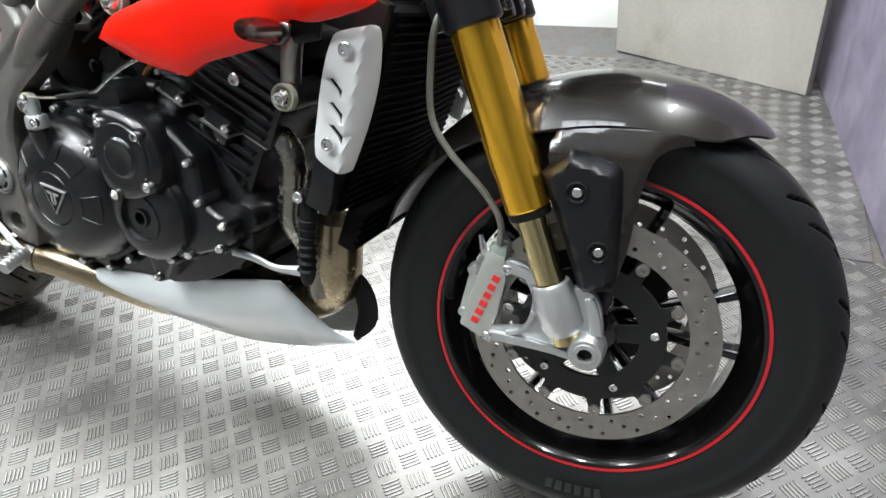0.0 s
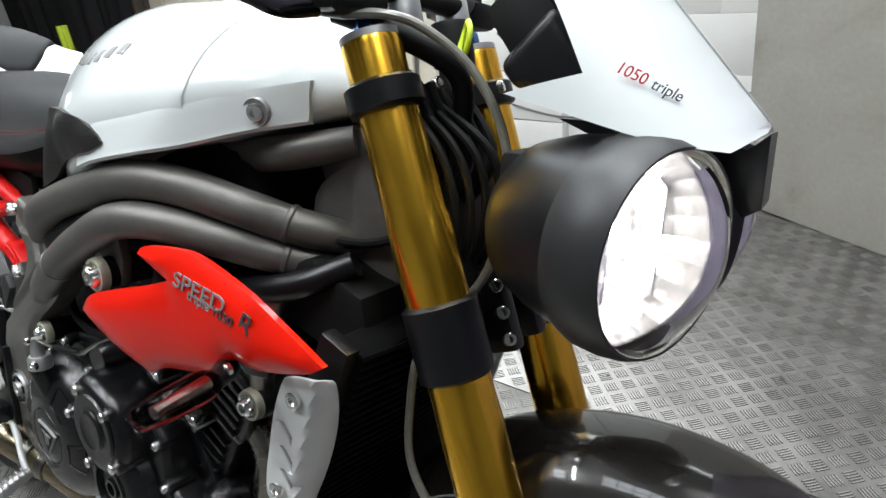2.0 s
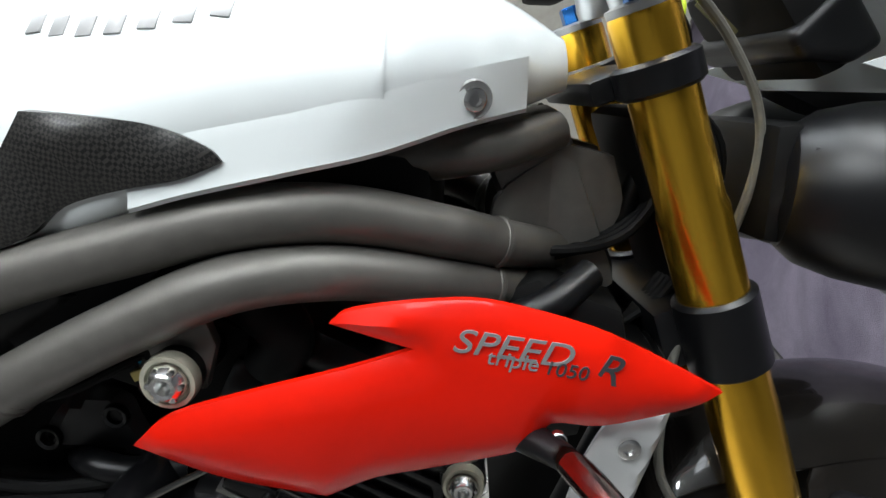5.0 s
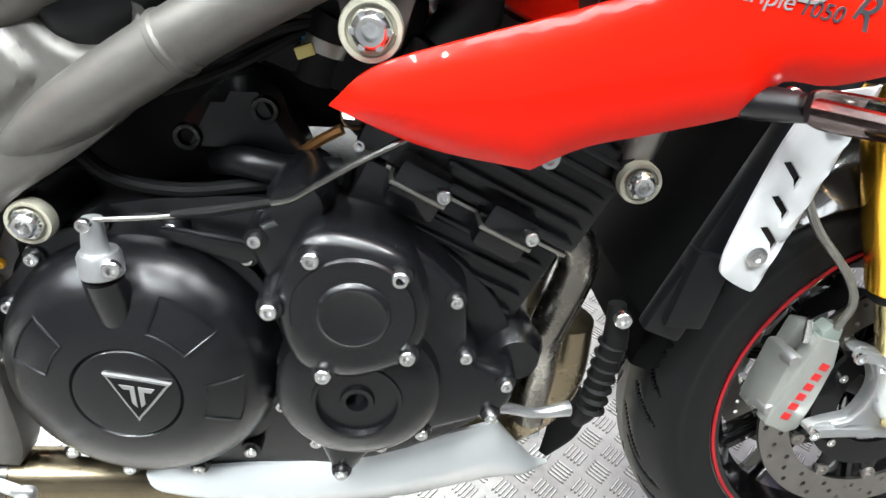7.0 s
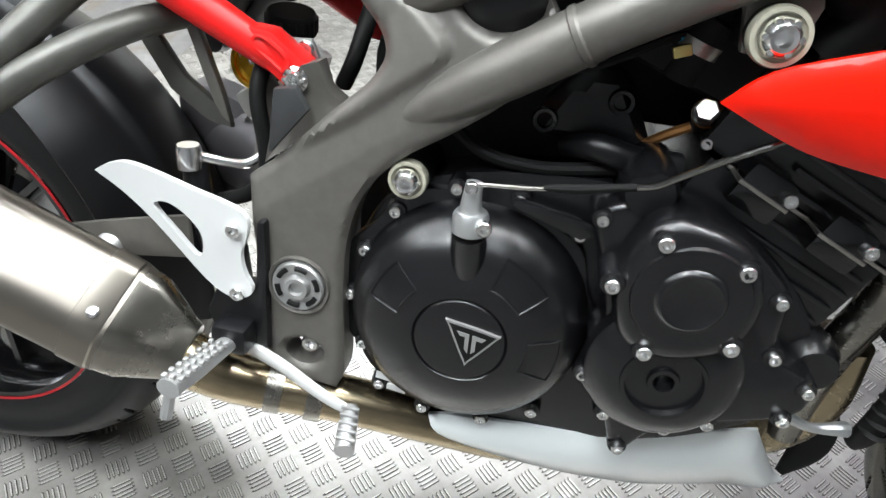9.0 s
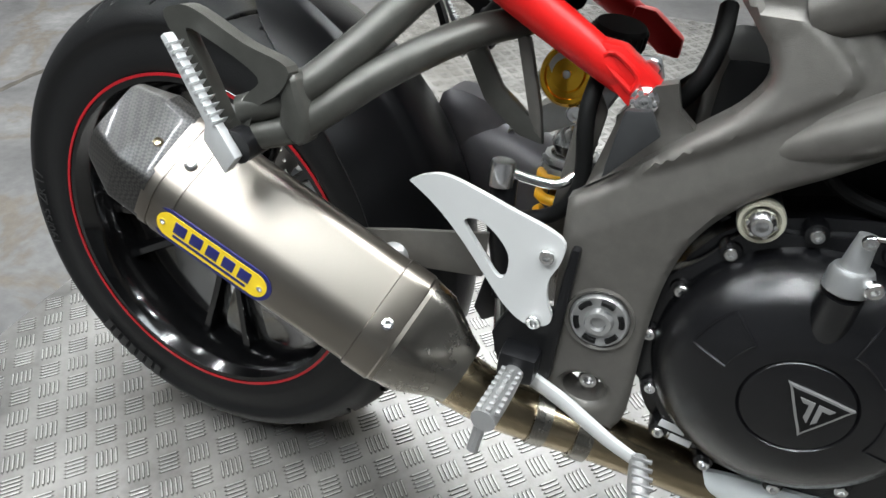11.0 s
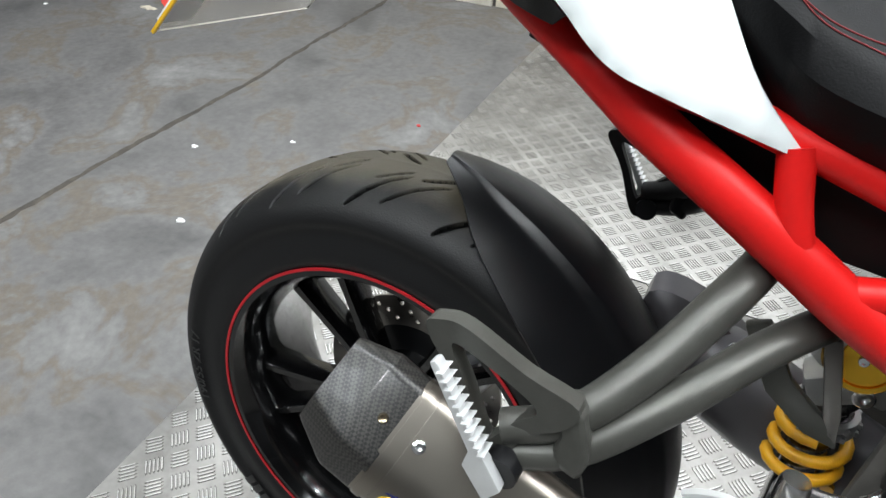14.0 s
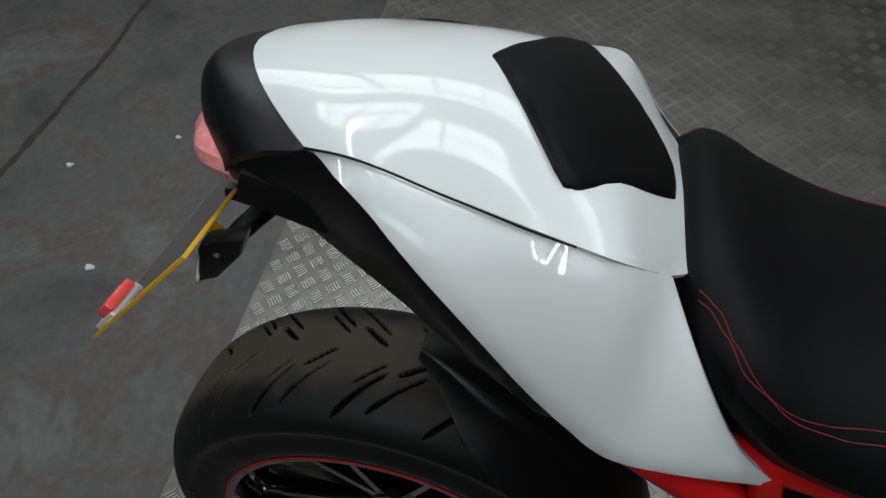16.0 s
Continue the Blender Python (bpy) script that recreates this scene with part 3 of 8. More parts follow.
def tread_sheet(x0, x1, y0, y1, seed):
    """A sheet of five-bar tread plate: a thin slab and low rounded bars in alternating groups."""
    bm = rbox(((x0 + x1) / 2, (y0 + y1) / 2, -0.003), (x1 - x0, y1 - y0, 0.006), 0.0008)
    top = [v.co.z for v in bm.verts]
    me = bpy.data.meshes.new("tread_plate")
    bm.to_mesh(me)
    bm.free()
    nv = len(me.vertices)
    verts = [tuple(v.co) for v in me.vertices]
    faces = [tuple(p.vertices) for p in me.polygons]
    kinds = [0] * len(faces)
    pitch, half, wid, high = 0.0605, 0.0165, 0.0021, 0.0016
    i0, i1 = int((x0 + 0.463) // pitch), int((x1 + 0.463) // pitch) + 1
    j0, j1 = int((y0 + 0.154) // pitch), int((y1 + 0.154) // pitch) + 1
    r2 = math.sqrt(0.5)
    for i in range(i0, i1 + 1):
        for j in range(j0, j1 + 1):
            for kind in (0, 1):
                cx, cy = -0.463 + pitch * (i + 0.5 * kind), -0.154 + pitch * (j + 0.5 * kind)
                ux, uy = (r2, r2) if kind == 0 else (r2, -r2)
                wx, wy = -uy, ux
                for b in range(5):
                    o = (b - 2) * 0.0066
                    px, py = cx + wx * o, cy + wy * o
                    if not (x0 + 0.008 < px < x1 - 0.008 and y0 + 0.008 < py < y1 - 0.008):
                        continue
                    s = len(verts)
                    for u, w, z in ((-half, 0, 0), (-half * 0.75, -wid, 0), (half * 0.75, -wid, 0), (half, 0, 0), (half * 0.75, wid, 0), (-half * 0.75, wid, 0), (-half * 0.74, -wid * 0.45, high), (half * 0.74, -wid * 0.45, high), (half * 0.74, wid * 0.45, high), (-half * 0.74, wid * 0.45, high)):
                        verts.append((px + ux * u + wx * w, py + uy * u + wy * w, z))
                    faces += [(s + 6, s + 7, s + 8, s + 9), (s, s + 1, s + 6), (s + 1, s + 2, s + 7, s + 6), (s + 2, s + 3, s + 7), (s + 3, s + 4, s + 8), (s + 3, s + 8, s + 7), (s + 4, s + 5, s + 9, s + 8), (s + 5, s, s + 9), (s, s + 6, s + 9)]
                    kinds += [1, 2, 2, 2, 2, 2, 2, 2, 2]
    me2 = bpy.data.meshes.new("tread_plate")
    me2.from_pydata(verts, [], faces)
    bpy.data.meshes.remove(me)
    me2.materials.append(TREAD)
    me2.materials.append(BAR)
    me2.materials.append(FLANK_TONE)
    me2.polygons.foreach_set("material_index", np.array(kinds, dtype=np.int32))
    for p in me2.polygons:
        p.use_smooth = True
    me2.set_sharp_from_angle(angle=radians(20))
    ob = new("tread_plate", me2)
    return tagged(ob, "worn aluminium tread plate sheet laid on the concrete floor", "floor plate", "tread plate sheets", "structure")


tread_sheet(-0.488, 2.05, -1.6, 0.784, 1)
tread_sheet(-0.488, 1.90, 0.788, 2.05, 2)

# carpeted partition beside the front wheel
bm = bmesh.new()
pa, pb = Vector((1.80, 2.12, 0)), Vector((1.985, 0.10, 0))
n_ = Vector((pb - pa).cross(Vector((0, 0, 1)))).normalized() * -0.06
for z in (0.002, 2.6):
    for p in (pa, pb, pb + n_, pa + n_):
        bm.verts.new((p.x, p.y, z))
bm.verts.ensure_lookup_table()
for f in ((0, 1, 2, 3), (7, 6, 5, 4), (0, 4, 5, 1), (1, 5, 6, 2), (2, 6, 7, 3), (3, 7, 4, 0)):
    bm.faces.new([bm.verts[i] for i in f])
bmesh.ops.recalc_face_normals(bm, faces=bm.faces)
thing("partition", bevelled(bm, 0.004), CARPET, "purple carpet-faced partition panel standing on the tread plate", "partition")

# cream board
b0, b1 = Vector((1.066, 2.15)), Vector((1.778, 1.764))
ang = math.degrees(math.atan2(b1.y - b0.y, b1.x - b0.x))
bd = rbox((0.405, 0.02, 1.25), (0.81, 0.04, 2.5), 0.003)
thing("standing_board", bd, BOARD, "scuffed cream laminated board standing on edge", "board", m=pose(b0.x, b0.y, 0.002, 2.0, 0, ang))


# planks leaning on the back wall
LEAN_P = 5.5


def plank(x0, x1, high, out, material, label, cap=0.0):
    w = x1 - x0
    m = pose(x0, 2.26 - out, -0.0055, -LEAN_P)
    ob = thing("plank", rbox((w / 2, 0.010, high / 2), (w - 0.006, 0.020, high), 0.003), material, label, "plank", "", "planks on the wall", m)
    if cap:
        part("paper_wrap", rbox((w * 0.5, -0.001, (high + cap) / 2), (w * 0.62, 0.014, high - cap), 0.003), TAN, ob, "tan paper wrap round the plank top")
    return ob


for i, (x0, x1, cap) in enumerate(((-2.82, -2.60, 0), (-2.59, -2.26, 1.26), (-2.25, -1.93, 0), (-1.92, -1.61, 1.21), (-1.60, -1.38, 0), (-1.37, -1.18, 0), (-1.17, -1.02, 0), (-1.01, -0.825, 0), (-0.815, -0.61, 0))):
    plank(x0, x1, 2.16 - 0.05 * (i % 3), (0.0, 0.012, 0.004)[i % 3], PLANK if i < 4 or i % 2 else CREAM, "off-white plank leaning on the wall" if i < 4 or i % 2 else "cream plank leaning on the wall", cap)
plank(-3.02, -2.84, 1.95, 0.0, TAN, "tan plank leaning on the wall")
thing("cream_offcut", rbox((0.055, 0.010, 1.0), (0.11, 0.020, 2.0), 0.003), CREAM, "cream offcut board leaning on the wall", "board", m=pose(-0.56, 2.22, -0.0055, -5.0, 3.0))


def garment(x, w, z0, z1, seed, material, label, y=2.47, deep=0.12):
    """A hanging garment: a folded cloth body narrowing to its shoulders."""
    g = random.Random(seed)
    ph = [g.uniform(0, 6.28) for _ in range(4)]
    rings = []
    for i in range(15):
        t = i / 14
        z = z0 + (z1 - z0) * t
        hw = w / 2 * (1.0 - 0.45 * max(0, t - 0.75) / 0.25) * (1 + 0.05 * math.sin(5 * t + ph[0]))
        ring = []
        for j in range(40):
            a = 2 * math.pi * j / 40
            fold = 1 + (0.22 * math.sin(5 * a + ph[1] + 1.2 * t) + 0.12 * math.sin(9 * a + ph[2] - t)) * (1 - 0.5 * t)
            ring.append((x + hw * math.cos(a) * (0.9 + 0.1 * fold), min(2.528, y + deep * math.sin(a) * fold), z))
        rings.append(ring)
    return thing("jacket", rings_mesh(rings), material, label, "jacket", "", "jackets on the wall")


garment(-3.20, 0.34, 0.55, 1.75, 1, BROWNCLOTH, "dark brown worn jacket hanging on the wall")
garment(-3.55, 0.42, 0.35, 1.80, 2, DARKCLOTH, "black jacket hanging on the wall")
garment(-3.98, 0.46, 0.45, 1.82, 3, DARKCLOTH, "black jacket hanging on the wall")
garment(-4.42, 0.44, 0.30, 1.78, 4, DARKCLOTH, "black jacket hanging on the wall")
garment(-4.90, 0.50, 0.40, 1.80, 5, DARKCLOTH, "black jacket hanging on the wall")
garment(-5.40, 0.50, 0.30, 1.80, 6, DARKCLOTH, "black jacket hanging on the wall")
garment(-0.53, 0.17, 0.30, 1.40, 7, DARKCLOTH, "dark garment hanging in the gap beside the planks", 2.46, 0.06)
garment(-0.56, 0.06, 0.92, 1.10, 8, REDCLOTH, "small red cloth hanging in the gap", 2.41, 0.03)
garment(-4.46, 0.12, 0.33, 0.68, 9, HIVIS, "bright yellow cloth hanging among dark jackets", 2.33, 0.05)
garment(-3.95, 0.40, 0.10, 0.36, 10, REDCLOTH, "red cloth bundle below the jackets", 2.40, 0.10)

# tray of sweepings and a clear tub by the far wall
tray = thing("rubber_tray", rbox((-3.02, 2.03, 0.004), (0.46, 0.30, 0.018), 0.006), MATT, "black rubber tray with sweepings by the wall", "tray")
for c_, s_ in (((-3.02, 1.888, 0.022), (0.46, 0.022, 0.036)), ((-3.02, 2.172, 0.022), (0.46, 0.022, 0.036)), ((-2.80, 2.03, 0.022), (0.022, 0.262, 0.036)), ((-3.24, 2.03, 0.022), (0.022, 0.262, 0.036))):
    part("rim", rbox(c_, s_, 0.006), MATT, tray)
g_ = random.Random(12)
for i in range(7):
    thing("debris", blotch(-3.18 + 0.05 * i, 2.0 + g_.uniform(-0.07, 0.08), g_.uniform(0.02, 0.045), g_.uniform(0.015, 0.03), 60 + i, 0.045), DIRT, "clump of brown sweepings in the tray", "debris", "", "sweepings in the tray", pose(0, 0, 0.019))
tub = thing("plastic_tub", rings_mesh([[(-3.42 + a * sx, 1.74 + b * sx, z) for a, b in ((-0.15, -0.11), (0.15, -0.11), (0.15, 0.11), (-0.15, 0.11))] for sx, z in ((0.86, -0.006), (1.0, 0.16), (1.06, 0.165), (1.05, 0.17), (0.97, 0.165), (0.84, 0.0))], True), CLEARBOX, "clear plastic tub on the concrete floor", "tub")
thing("rag", blotch(0.30, 2.36, 0.05, 0.025, 77, 0.012), FLECK, "crumpled white rag at the wall foot", "rag")

# ---- the motorcycle: built upright, forward +x, its own left +y, then leaned on its side stand ----
LEAN, STEER, RAKE = 12.474, 5.74, 22.9
bike = new("motorcycle")
bike.matrix_basis = pose(0, 0, 0.003, -LEAN)
tagged(bike, "white and red sports motorcycle with gold forks on its stand", "motorcycle")
_axis = Vector((-math.sin(radians(RAKE)), 0, math.cos(radians(RAKE))))
_foot = Vector((1.526, 0, 0))
STEERED = Matrix.Translation(_foot) @ Matrix.Rotation(radians(STEER), 4, _axis) @ Matrix.Translation(-_foot)


def tyre(width, radius, rim_r, rim_hw, grooves, n, k, rubber):
    """A tyre about the origin, axle along y, with tread grooves pressed into its crown."""
    prof = spline([(-rim_hw - 0.001, rim_r - 0.002), (-rim_hw - 0.006, rim_r + 0.014), (-width * 0.47, rim_r + (radius - rim_r) * 0.42), (-width * 0.49, rim_r + (radius - rim_r) * 0.58), (-width * 0.42, rim_r + (radius - rim_r) * 0.78), (-width * 0.25, rim_r + (radius - rim_r) * 0.955), (0, radius)], 8)
    prof = [(p[0], p[1]) for p in prof]
    # even out the crown
    L = [0]
    for a, b in zip(prof, prof[1:]):
        L.append(L[-1] + math.hypot(b[0] - a[0], b[1] - a[1]))
    half = []
    for i in range(k + 1):
        s = L[-1] * i / k
        half.append((float(np.interp(s, L, [p[0] for p in prof])), float(np.interp(s, L, [p[1] for p in prof]))))
    prof = half + [(-p[0], p[1]) for p in half[-2::-1]]
    th = np.linspace(0, 2 * math.pi, n, endpoint=False)
    Y, R = np.array([p[0] for p in prof]), np.array([p[1] for p in prof])
    TH, YY = np.meshgrid(th, Y, indexing="ij")
    mask = grooves(TH, YY)
    dep = mask * 0.0065
    nrm = np.gradient(np.array([R, -Y]), axis=1)
    ln = np.hypot(nrm[0], nrm[1])
    ny, nr = -nrm[0] / ln, -nrm[1] / ln
    sgn = np.sign(nr[len(nr) // 2])
    RR = R[None, :] - dep * (nr * sgn)[None, :]
    Y2 = YY - dep * (ny * sgn)[None, :]
    co = np.stack([RR * np.cos(TH), Y2, RR * np.sin(TH)], -1).reshape(-1, 3)
    m = len(Y)
    a = np.arange(n)[:, None] * m + np.arange(m - 1)[None, :]
    b = ((np.arange(n) + 1) % n)[:, None] * m + np.arange(m - 1)[None, :]
    quads = np.stack([a, a + 1, b + 1, b], -1).reshape(-1, 4)
    me = bpy.data.meshes.new("tyre")
    me.from_pydata(co.tolist(), [], quads.tolist())
    me.materials.append(rubber)
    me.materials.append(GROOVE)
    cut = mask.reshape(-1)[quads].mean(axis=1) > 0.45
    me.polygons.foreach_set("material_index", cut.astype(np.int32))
    bm = bmesh.new()
    bm.from_mesh(me)
    bmesh.ops.recalc_face_normals(bm, faces=bm.faces)
    bm.to_mesh(me)
    bm.free()
    for p in me.polygons:
        p.use_smooth = True
    return me


def slashes(period, marks):
    """Groove mask: marks of (phase, y0, y1, lean, half width) repeated round the tyre on both sides."""
    def f(th, y):
        out = np.zeros_like(th)
        for side in (1, -1):
            for ph, y0, y1, lean, w in marks:
                yy = y * side
                u = (yy - y0) / (y1 - y0)
                mid = ph + lean * u + (0.5 * period if side < 0 else 0)
                d = np.abs((th - mid + period / 2) % period - period / 2)
                taper = np.clip(np.minimum(u, 1 - u) * 6 + 0.25, 0, 1)
                out = np.maximum(out, np.where((u > 0) & (u < 1), np.clip((w * taper - d) / (w * 0.35), 0, 1), 0))
        return out
    return f


REAR_TREAD = slashes(2 * math.pi / 18, [(0.12, -0.030, -0.005, -0.10, 0.017), (0.20, -0.072, -0.022, -0.18, 0.010), (0.33, -0.080, -0.028, -0.17, 0.0125), (0.27, -0.046, -0.018, -0.10, 0.009)])
FRONT_TREAD = slashes(2 * math.pi / 13, [(0.05, -0.034, -0.004, -0.22, 0.014), (0.20, -0.048, -0.012, -0.23, 0.010), (0.34, -0.0485, -0.018, -0.16, 0.013)])


def rim_lathe(rim_r, hw, inner, centre):
    """A deep rim: flange, barrel and well."""
    out = [(rim_r + 0.004, hw + 0.001), (rim_r + 0.001, hw + 0.003), (rim_r - 0.010, hw + 0.002), (rim_r - 0.016, hw - 0.006), (inner + 0.012, hw - 0.016), (inner, hw * 0.35), (inner, -hw * 0.35), (inner + 0.012, -hw + 0.016), (rim_r - 0.016, -hw + 0.006), (rim_r - 0.010, -hw - 0.002), (rim_r + 0.001, -hw - 0.003), (rim_r + 0.004, -hw - 0.001)]
    back = [(rim_r - 0.002, -hw + 0.004), (inner + 0.014, -hw * 0.5), (inner + 0.006, 0), (inner + 0.014, hw * 0.5), (rim_r - 0.002, hw - 0.004)]
    return lathe(out + back, centre, (0, -1, 0), 112, closed=True)


def spoke(a0, a1, r0, r1, y0, y1, w0, w1, d0, d1):
    """One tapered wheel spoke from the hub to the rim."""
    rings = []
    for t in (0, 0.15, 0.5, 0.85, 1):
        a, r = a0 + (a1 - a0) * t, r0 + (r1 - r0) * t
        y, w = y0 + (y1 - y0) * t, (w0 + (w1 - w0) * t) * (1.25 if t in (0, 1) else 1)
        d = d0 + (d1 - d0) * t
        c, s = math.cos(a), math.sin(a)
        ring = []
        for u, v in ((-1, -0.6), (-0.55, -1), (0.55, -1), (1, -0.6), (1, 0.6), (0.55, 1), (-0.55, 1), (-1, 0.6)):
            ring.append((r * c - s * w * u, y + d * v, r * s + c * w * u))
        rings.append(ring)
    return rings_mesh(rings)


def disc(r0, r1, thick, y, holes=True, n=180, wave=0.0):
    """A drilled brake disc about the origin."""
    bm = bmesh.new()
    rows = [r0 + (r1 - r0) * i / 10 for i in range(11)]
    centres = []
    if holes:
        for k in range(60):
            a = 2 * math.pi * k / 60
            centres.append(((r0 + (r1 - r0) * (0.26, 0.52, 0.76)[k % 3]), a))
    verts = {}
    ring = []
    pts, edges = [], []
    for rr_ in (r0, r1):
        s = len(pts)
        pts += [Vector((rr_ * math.cos(2 * math.pi * j / 120), rr_ * math.sin(2 * math.pi * j / 120))) for j in range(120)]
        edges += [(s + j, s + (j + 1) % 120) for j in range(120)]
    hr = 0.0032
    for r, a in centres:
        s = len(pts)
        pts += [Vector((r * math.cos(a) + hr * math.cos(2 * math.pi * j / 10), r * math.sin(a) + hr * math.sin(2 * math.pi * j / 10))) for j in range(10)]
        edges += [(s + j, s + (j + 1) % 10) for j in range(10)]
    got = geometry.delaunay_2d_cdt(pts, edges, [], 0, 1e-6)
    P2, T2 = got[0], got[2]
    f = [bm.verts.new((p.x, y - thick / 2, p.y)) for p in P2]
    b = [bm.verts.new((p.x, y + thick / 2, p.y)) for p in P2]
    hc = [Vector((r * math.cos(a), r * math.sin(a))) for r, a in centres]
    for t in T2:
        c = sum((P2[i] for i in t), Vector((0, 0))) / 3
        if c.length < r0 * 0.9995 or c.length > r1 or any((c - h).length < hr * 0.93 for h in hc):
            continue
        bm.faces.new([f[i] for i in t])
        bm.faces.new([b[i] for i in reversed(t)])
    bm.verts.index_update()
    nf = len(f)
    for e in [e for e in bm.edges if e.is_boundary and e.verts[0].index < nf and e.verts[1].index < nf]:
        i, j = e.verts[0].index, e.verts[1].index
        bm.faces.new((f[i], f[j], b[j], b[i]))
    for v in [v for v in bm.verts if not v.link_faces]:
        bm.verts.remove(v)
    bmesh.ops.recalc_face_normals(bm, faces=bm.faces)
    return bm


def arc_text(text, radius, y, size, start, parent, outward=True, material=None):
    """Characters standing round a sidewall, one mesh a word."""
    cu = bpy.data.curves.new("sidewall_lettering", "FONT")
    cu.body, cu.size, cu.extrude = text, size, 0.0005
    ob = bpy.data.objects.new("tmp_text", cu)
    scene.collection.objects.link(ob)
    bpy.context.view_layer.update()
    me = bpy.data.meshes.new_from_object(ob.evaluated_get(bpy.context.evaluated_depsgraph_get()))
    bpy.data.objects.remove(ob)
    for v in me.vertices:
        a = start - v.co.x / radius
        r = radius + v.co.y
        v.co = (r * math.cos(a), y - v.co.z, r * math.sin(a))
    me.materials.clear()
    me.materials.append(material)
    return part("sidewall_lettering", me, material, parent, "raised sidewall lettering")


SIDE_MARK = mat("raised_sidewall_rubber", (0.014, 0.014, 0.014), 0.5)

# -- front wheel --
FAX = Vector((1.443, 0, 0.306))
fm = STEERED @ Matrix.Translation(FAX)
rim_f = part("front_wheel", rim_lathe(0.2125, 0.047, 0.180, (0, 0, 0)), GLOSSBLACK, bike, "gloss black cast front wheel", fm)
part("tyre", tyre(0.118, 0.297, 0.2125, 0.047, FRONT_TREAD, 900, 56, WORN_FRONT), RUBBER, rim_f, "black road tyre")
for sd in (1, -1):
    part("rim_stripe", lathe([(0.2118, 0.0), (0.2118, 0.0012), (0.2080, 0.0012), (0.2080, 0.0)], (0, -sd * 0.0500, 0), (0, -sd, 0), 120), STRIPE, rim_f, "red rim tape")
part("hub", lathe([(0.012, 0.046), (0.030, 0.046), (0.034, 0.036), (0.026, 0.02), (0.026, -0.02), (0.034, -0.036), (0.030, -0.046), (0.012, -0.046)], (0, 0, 0), (0, -1, 0), 36), GLOSSBLACK, rim_f)
for i in range(5):
    for s in (-1, 1):
        a = radians(8 + 72 * i)
        part("spoke", spoke(a + s * 0.20, a + s * 0.235, 0.024, 0.183, 0, 0, 0.0065, 0.0060, 0.013, 0.016), GLOSSBLACK, rim_f)
for sd in (-1, 1):
    dsk = part("brake_disc", disc(0.120, 0.157, 0.0045, sd * 0.052), STEEL, rim_f, "drilled steel brake disc")
    bm = bmesh.new()
    lathe([(0.062, 0.003), (0.094, 0.003), (0.094, -0.003), (0.062, -0.003)], (0, sd * 0.051, 0), (0, -1, 0), 72, bm, closed=True)
    part("carrier", bm, CARRIER, dsk, "black disc carrier")
    for i in range(10):
        a = radians(26 + 36 * i)
        part("carrier_tab", spoke(a, a, 0.093, 0.114, sd * 0.051, sd * 0.051, 0.010, 0.007, 0.003, 0.003), CARRIER, dsk)
    for i in range(5):
        a = radians(9.6 + 72 * i)
        part("carrier_arm", spoke(a, a, 0.032, 0.064, sd * 0.048, sd * 0.050, 0.011, 0.013, 0.004, 0.004), CARRIER, dsk)
    for i in range(10):
        a = radians(26 + 36 * i)
        bm = lathe([(0.0035, 0.0035), (0.0078, 0.004), (0.0085, 0.002), (0.0085, -0.004), (0, -0.004)], (0.1115 * math.cos(a), sd * 0.0535, 0.1115 * math.sin(a)), (0, sd, 0), 18)
        lathe([(0, 0.001), (0.0035, 0.001), (0.0035, 0.0035)], (0.1115 * math.cos(a), sd * 0.0535, 0.1115 * math.sin(a)), (0, sd, 0), 12, bm)
        part("bobbin", bm, STEEL, dsk, "steel floating bobbin")
    for i in range(5):
        a = radians(9.6 + 72 * i)
        bolt(dsk, (0.079 * math.cos(a), sd * 0.0545, 0.079 * math.sin(a)), (0, sd, 0), 0.0055, 0.004)

# -- forks --
def on_fork(z, y):
    return Vector((1.180 + (0.952 - z) * 0.373, y, z))


fdir = (on_fork(1, 0) - on_fork(0, 0)).normalized()
for sd in (-1, 1):
    y = 0.090 * sd
    low, top = on_fork(0.475, y), on_fork(0.960, y)
    ln = (top - low).length
    prof = [(0.0, 0.0), (0.0245, 0.0), (0.0275, 0.004), (0.0275, 0.045), (0.0300, 0.060), (0.0300, 0.17), (0.0290, 0.20), (0.0285, 0.36), (0.0270, 0.365), (0.0270, ln - 0.004), (0.026, ln), (0.0, ln)]
    leg = part("fork_leg", lathe(prof, low, fdir, 44), GOLD, bike, "gold anodised upside-down fork leg", STEERED)
    part("seal", lathe([(0.0192, -0.008), (0.0255, -0.008), (0.0262, 0.001), (0.0192, 0.001)], low, fdir, 32, closed=True), MATT, leg, "black dust seal")
    foot = on_fork(0.33, y)
    part("stanchion", lathe([(0.0190, -0.02), (0.0190, (low - foot).length + 0.01)], foot, fdir, 32), GOLD_PALE, leg, "pale gold stanchion tube")
    cap = part("fork_cap", lathe([(0.0265, 0.0), (0.0265, 0.006), (0.019, 0.008), (0.0, 0.008)], top, fdir, 32), SATIN_ALLOY, leg, "silver fork cap")
    part("adjuster", lathe([(0.0115, 0.008), (0.0115, 0.022), (0.010, 0.024), (0.0, 0.024)], top, fdir, 6), BLUE, leg, "blue preload adjuster")
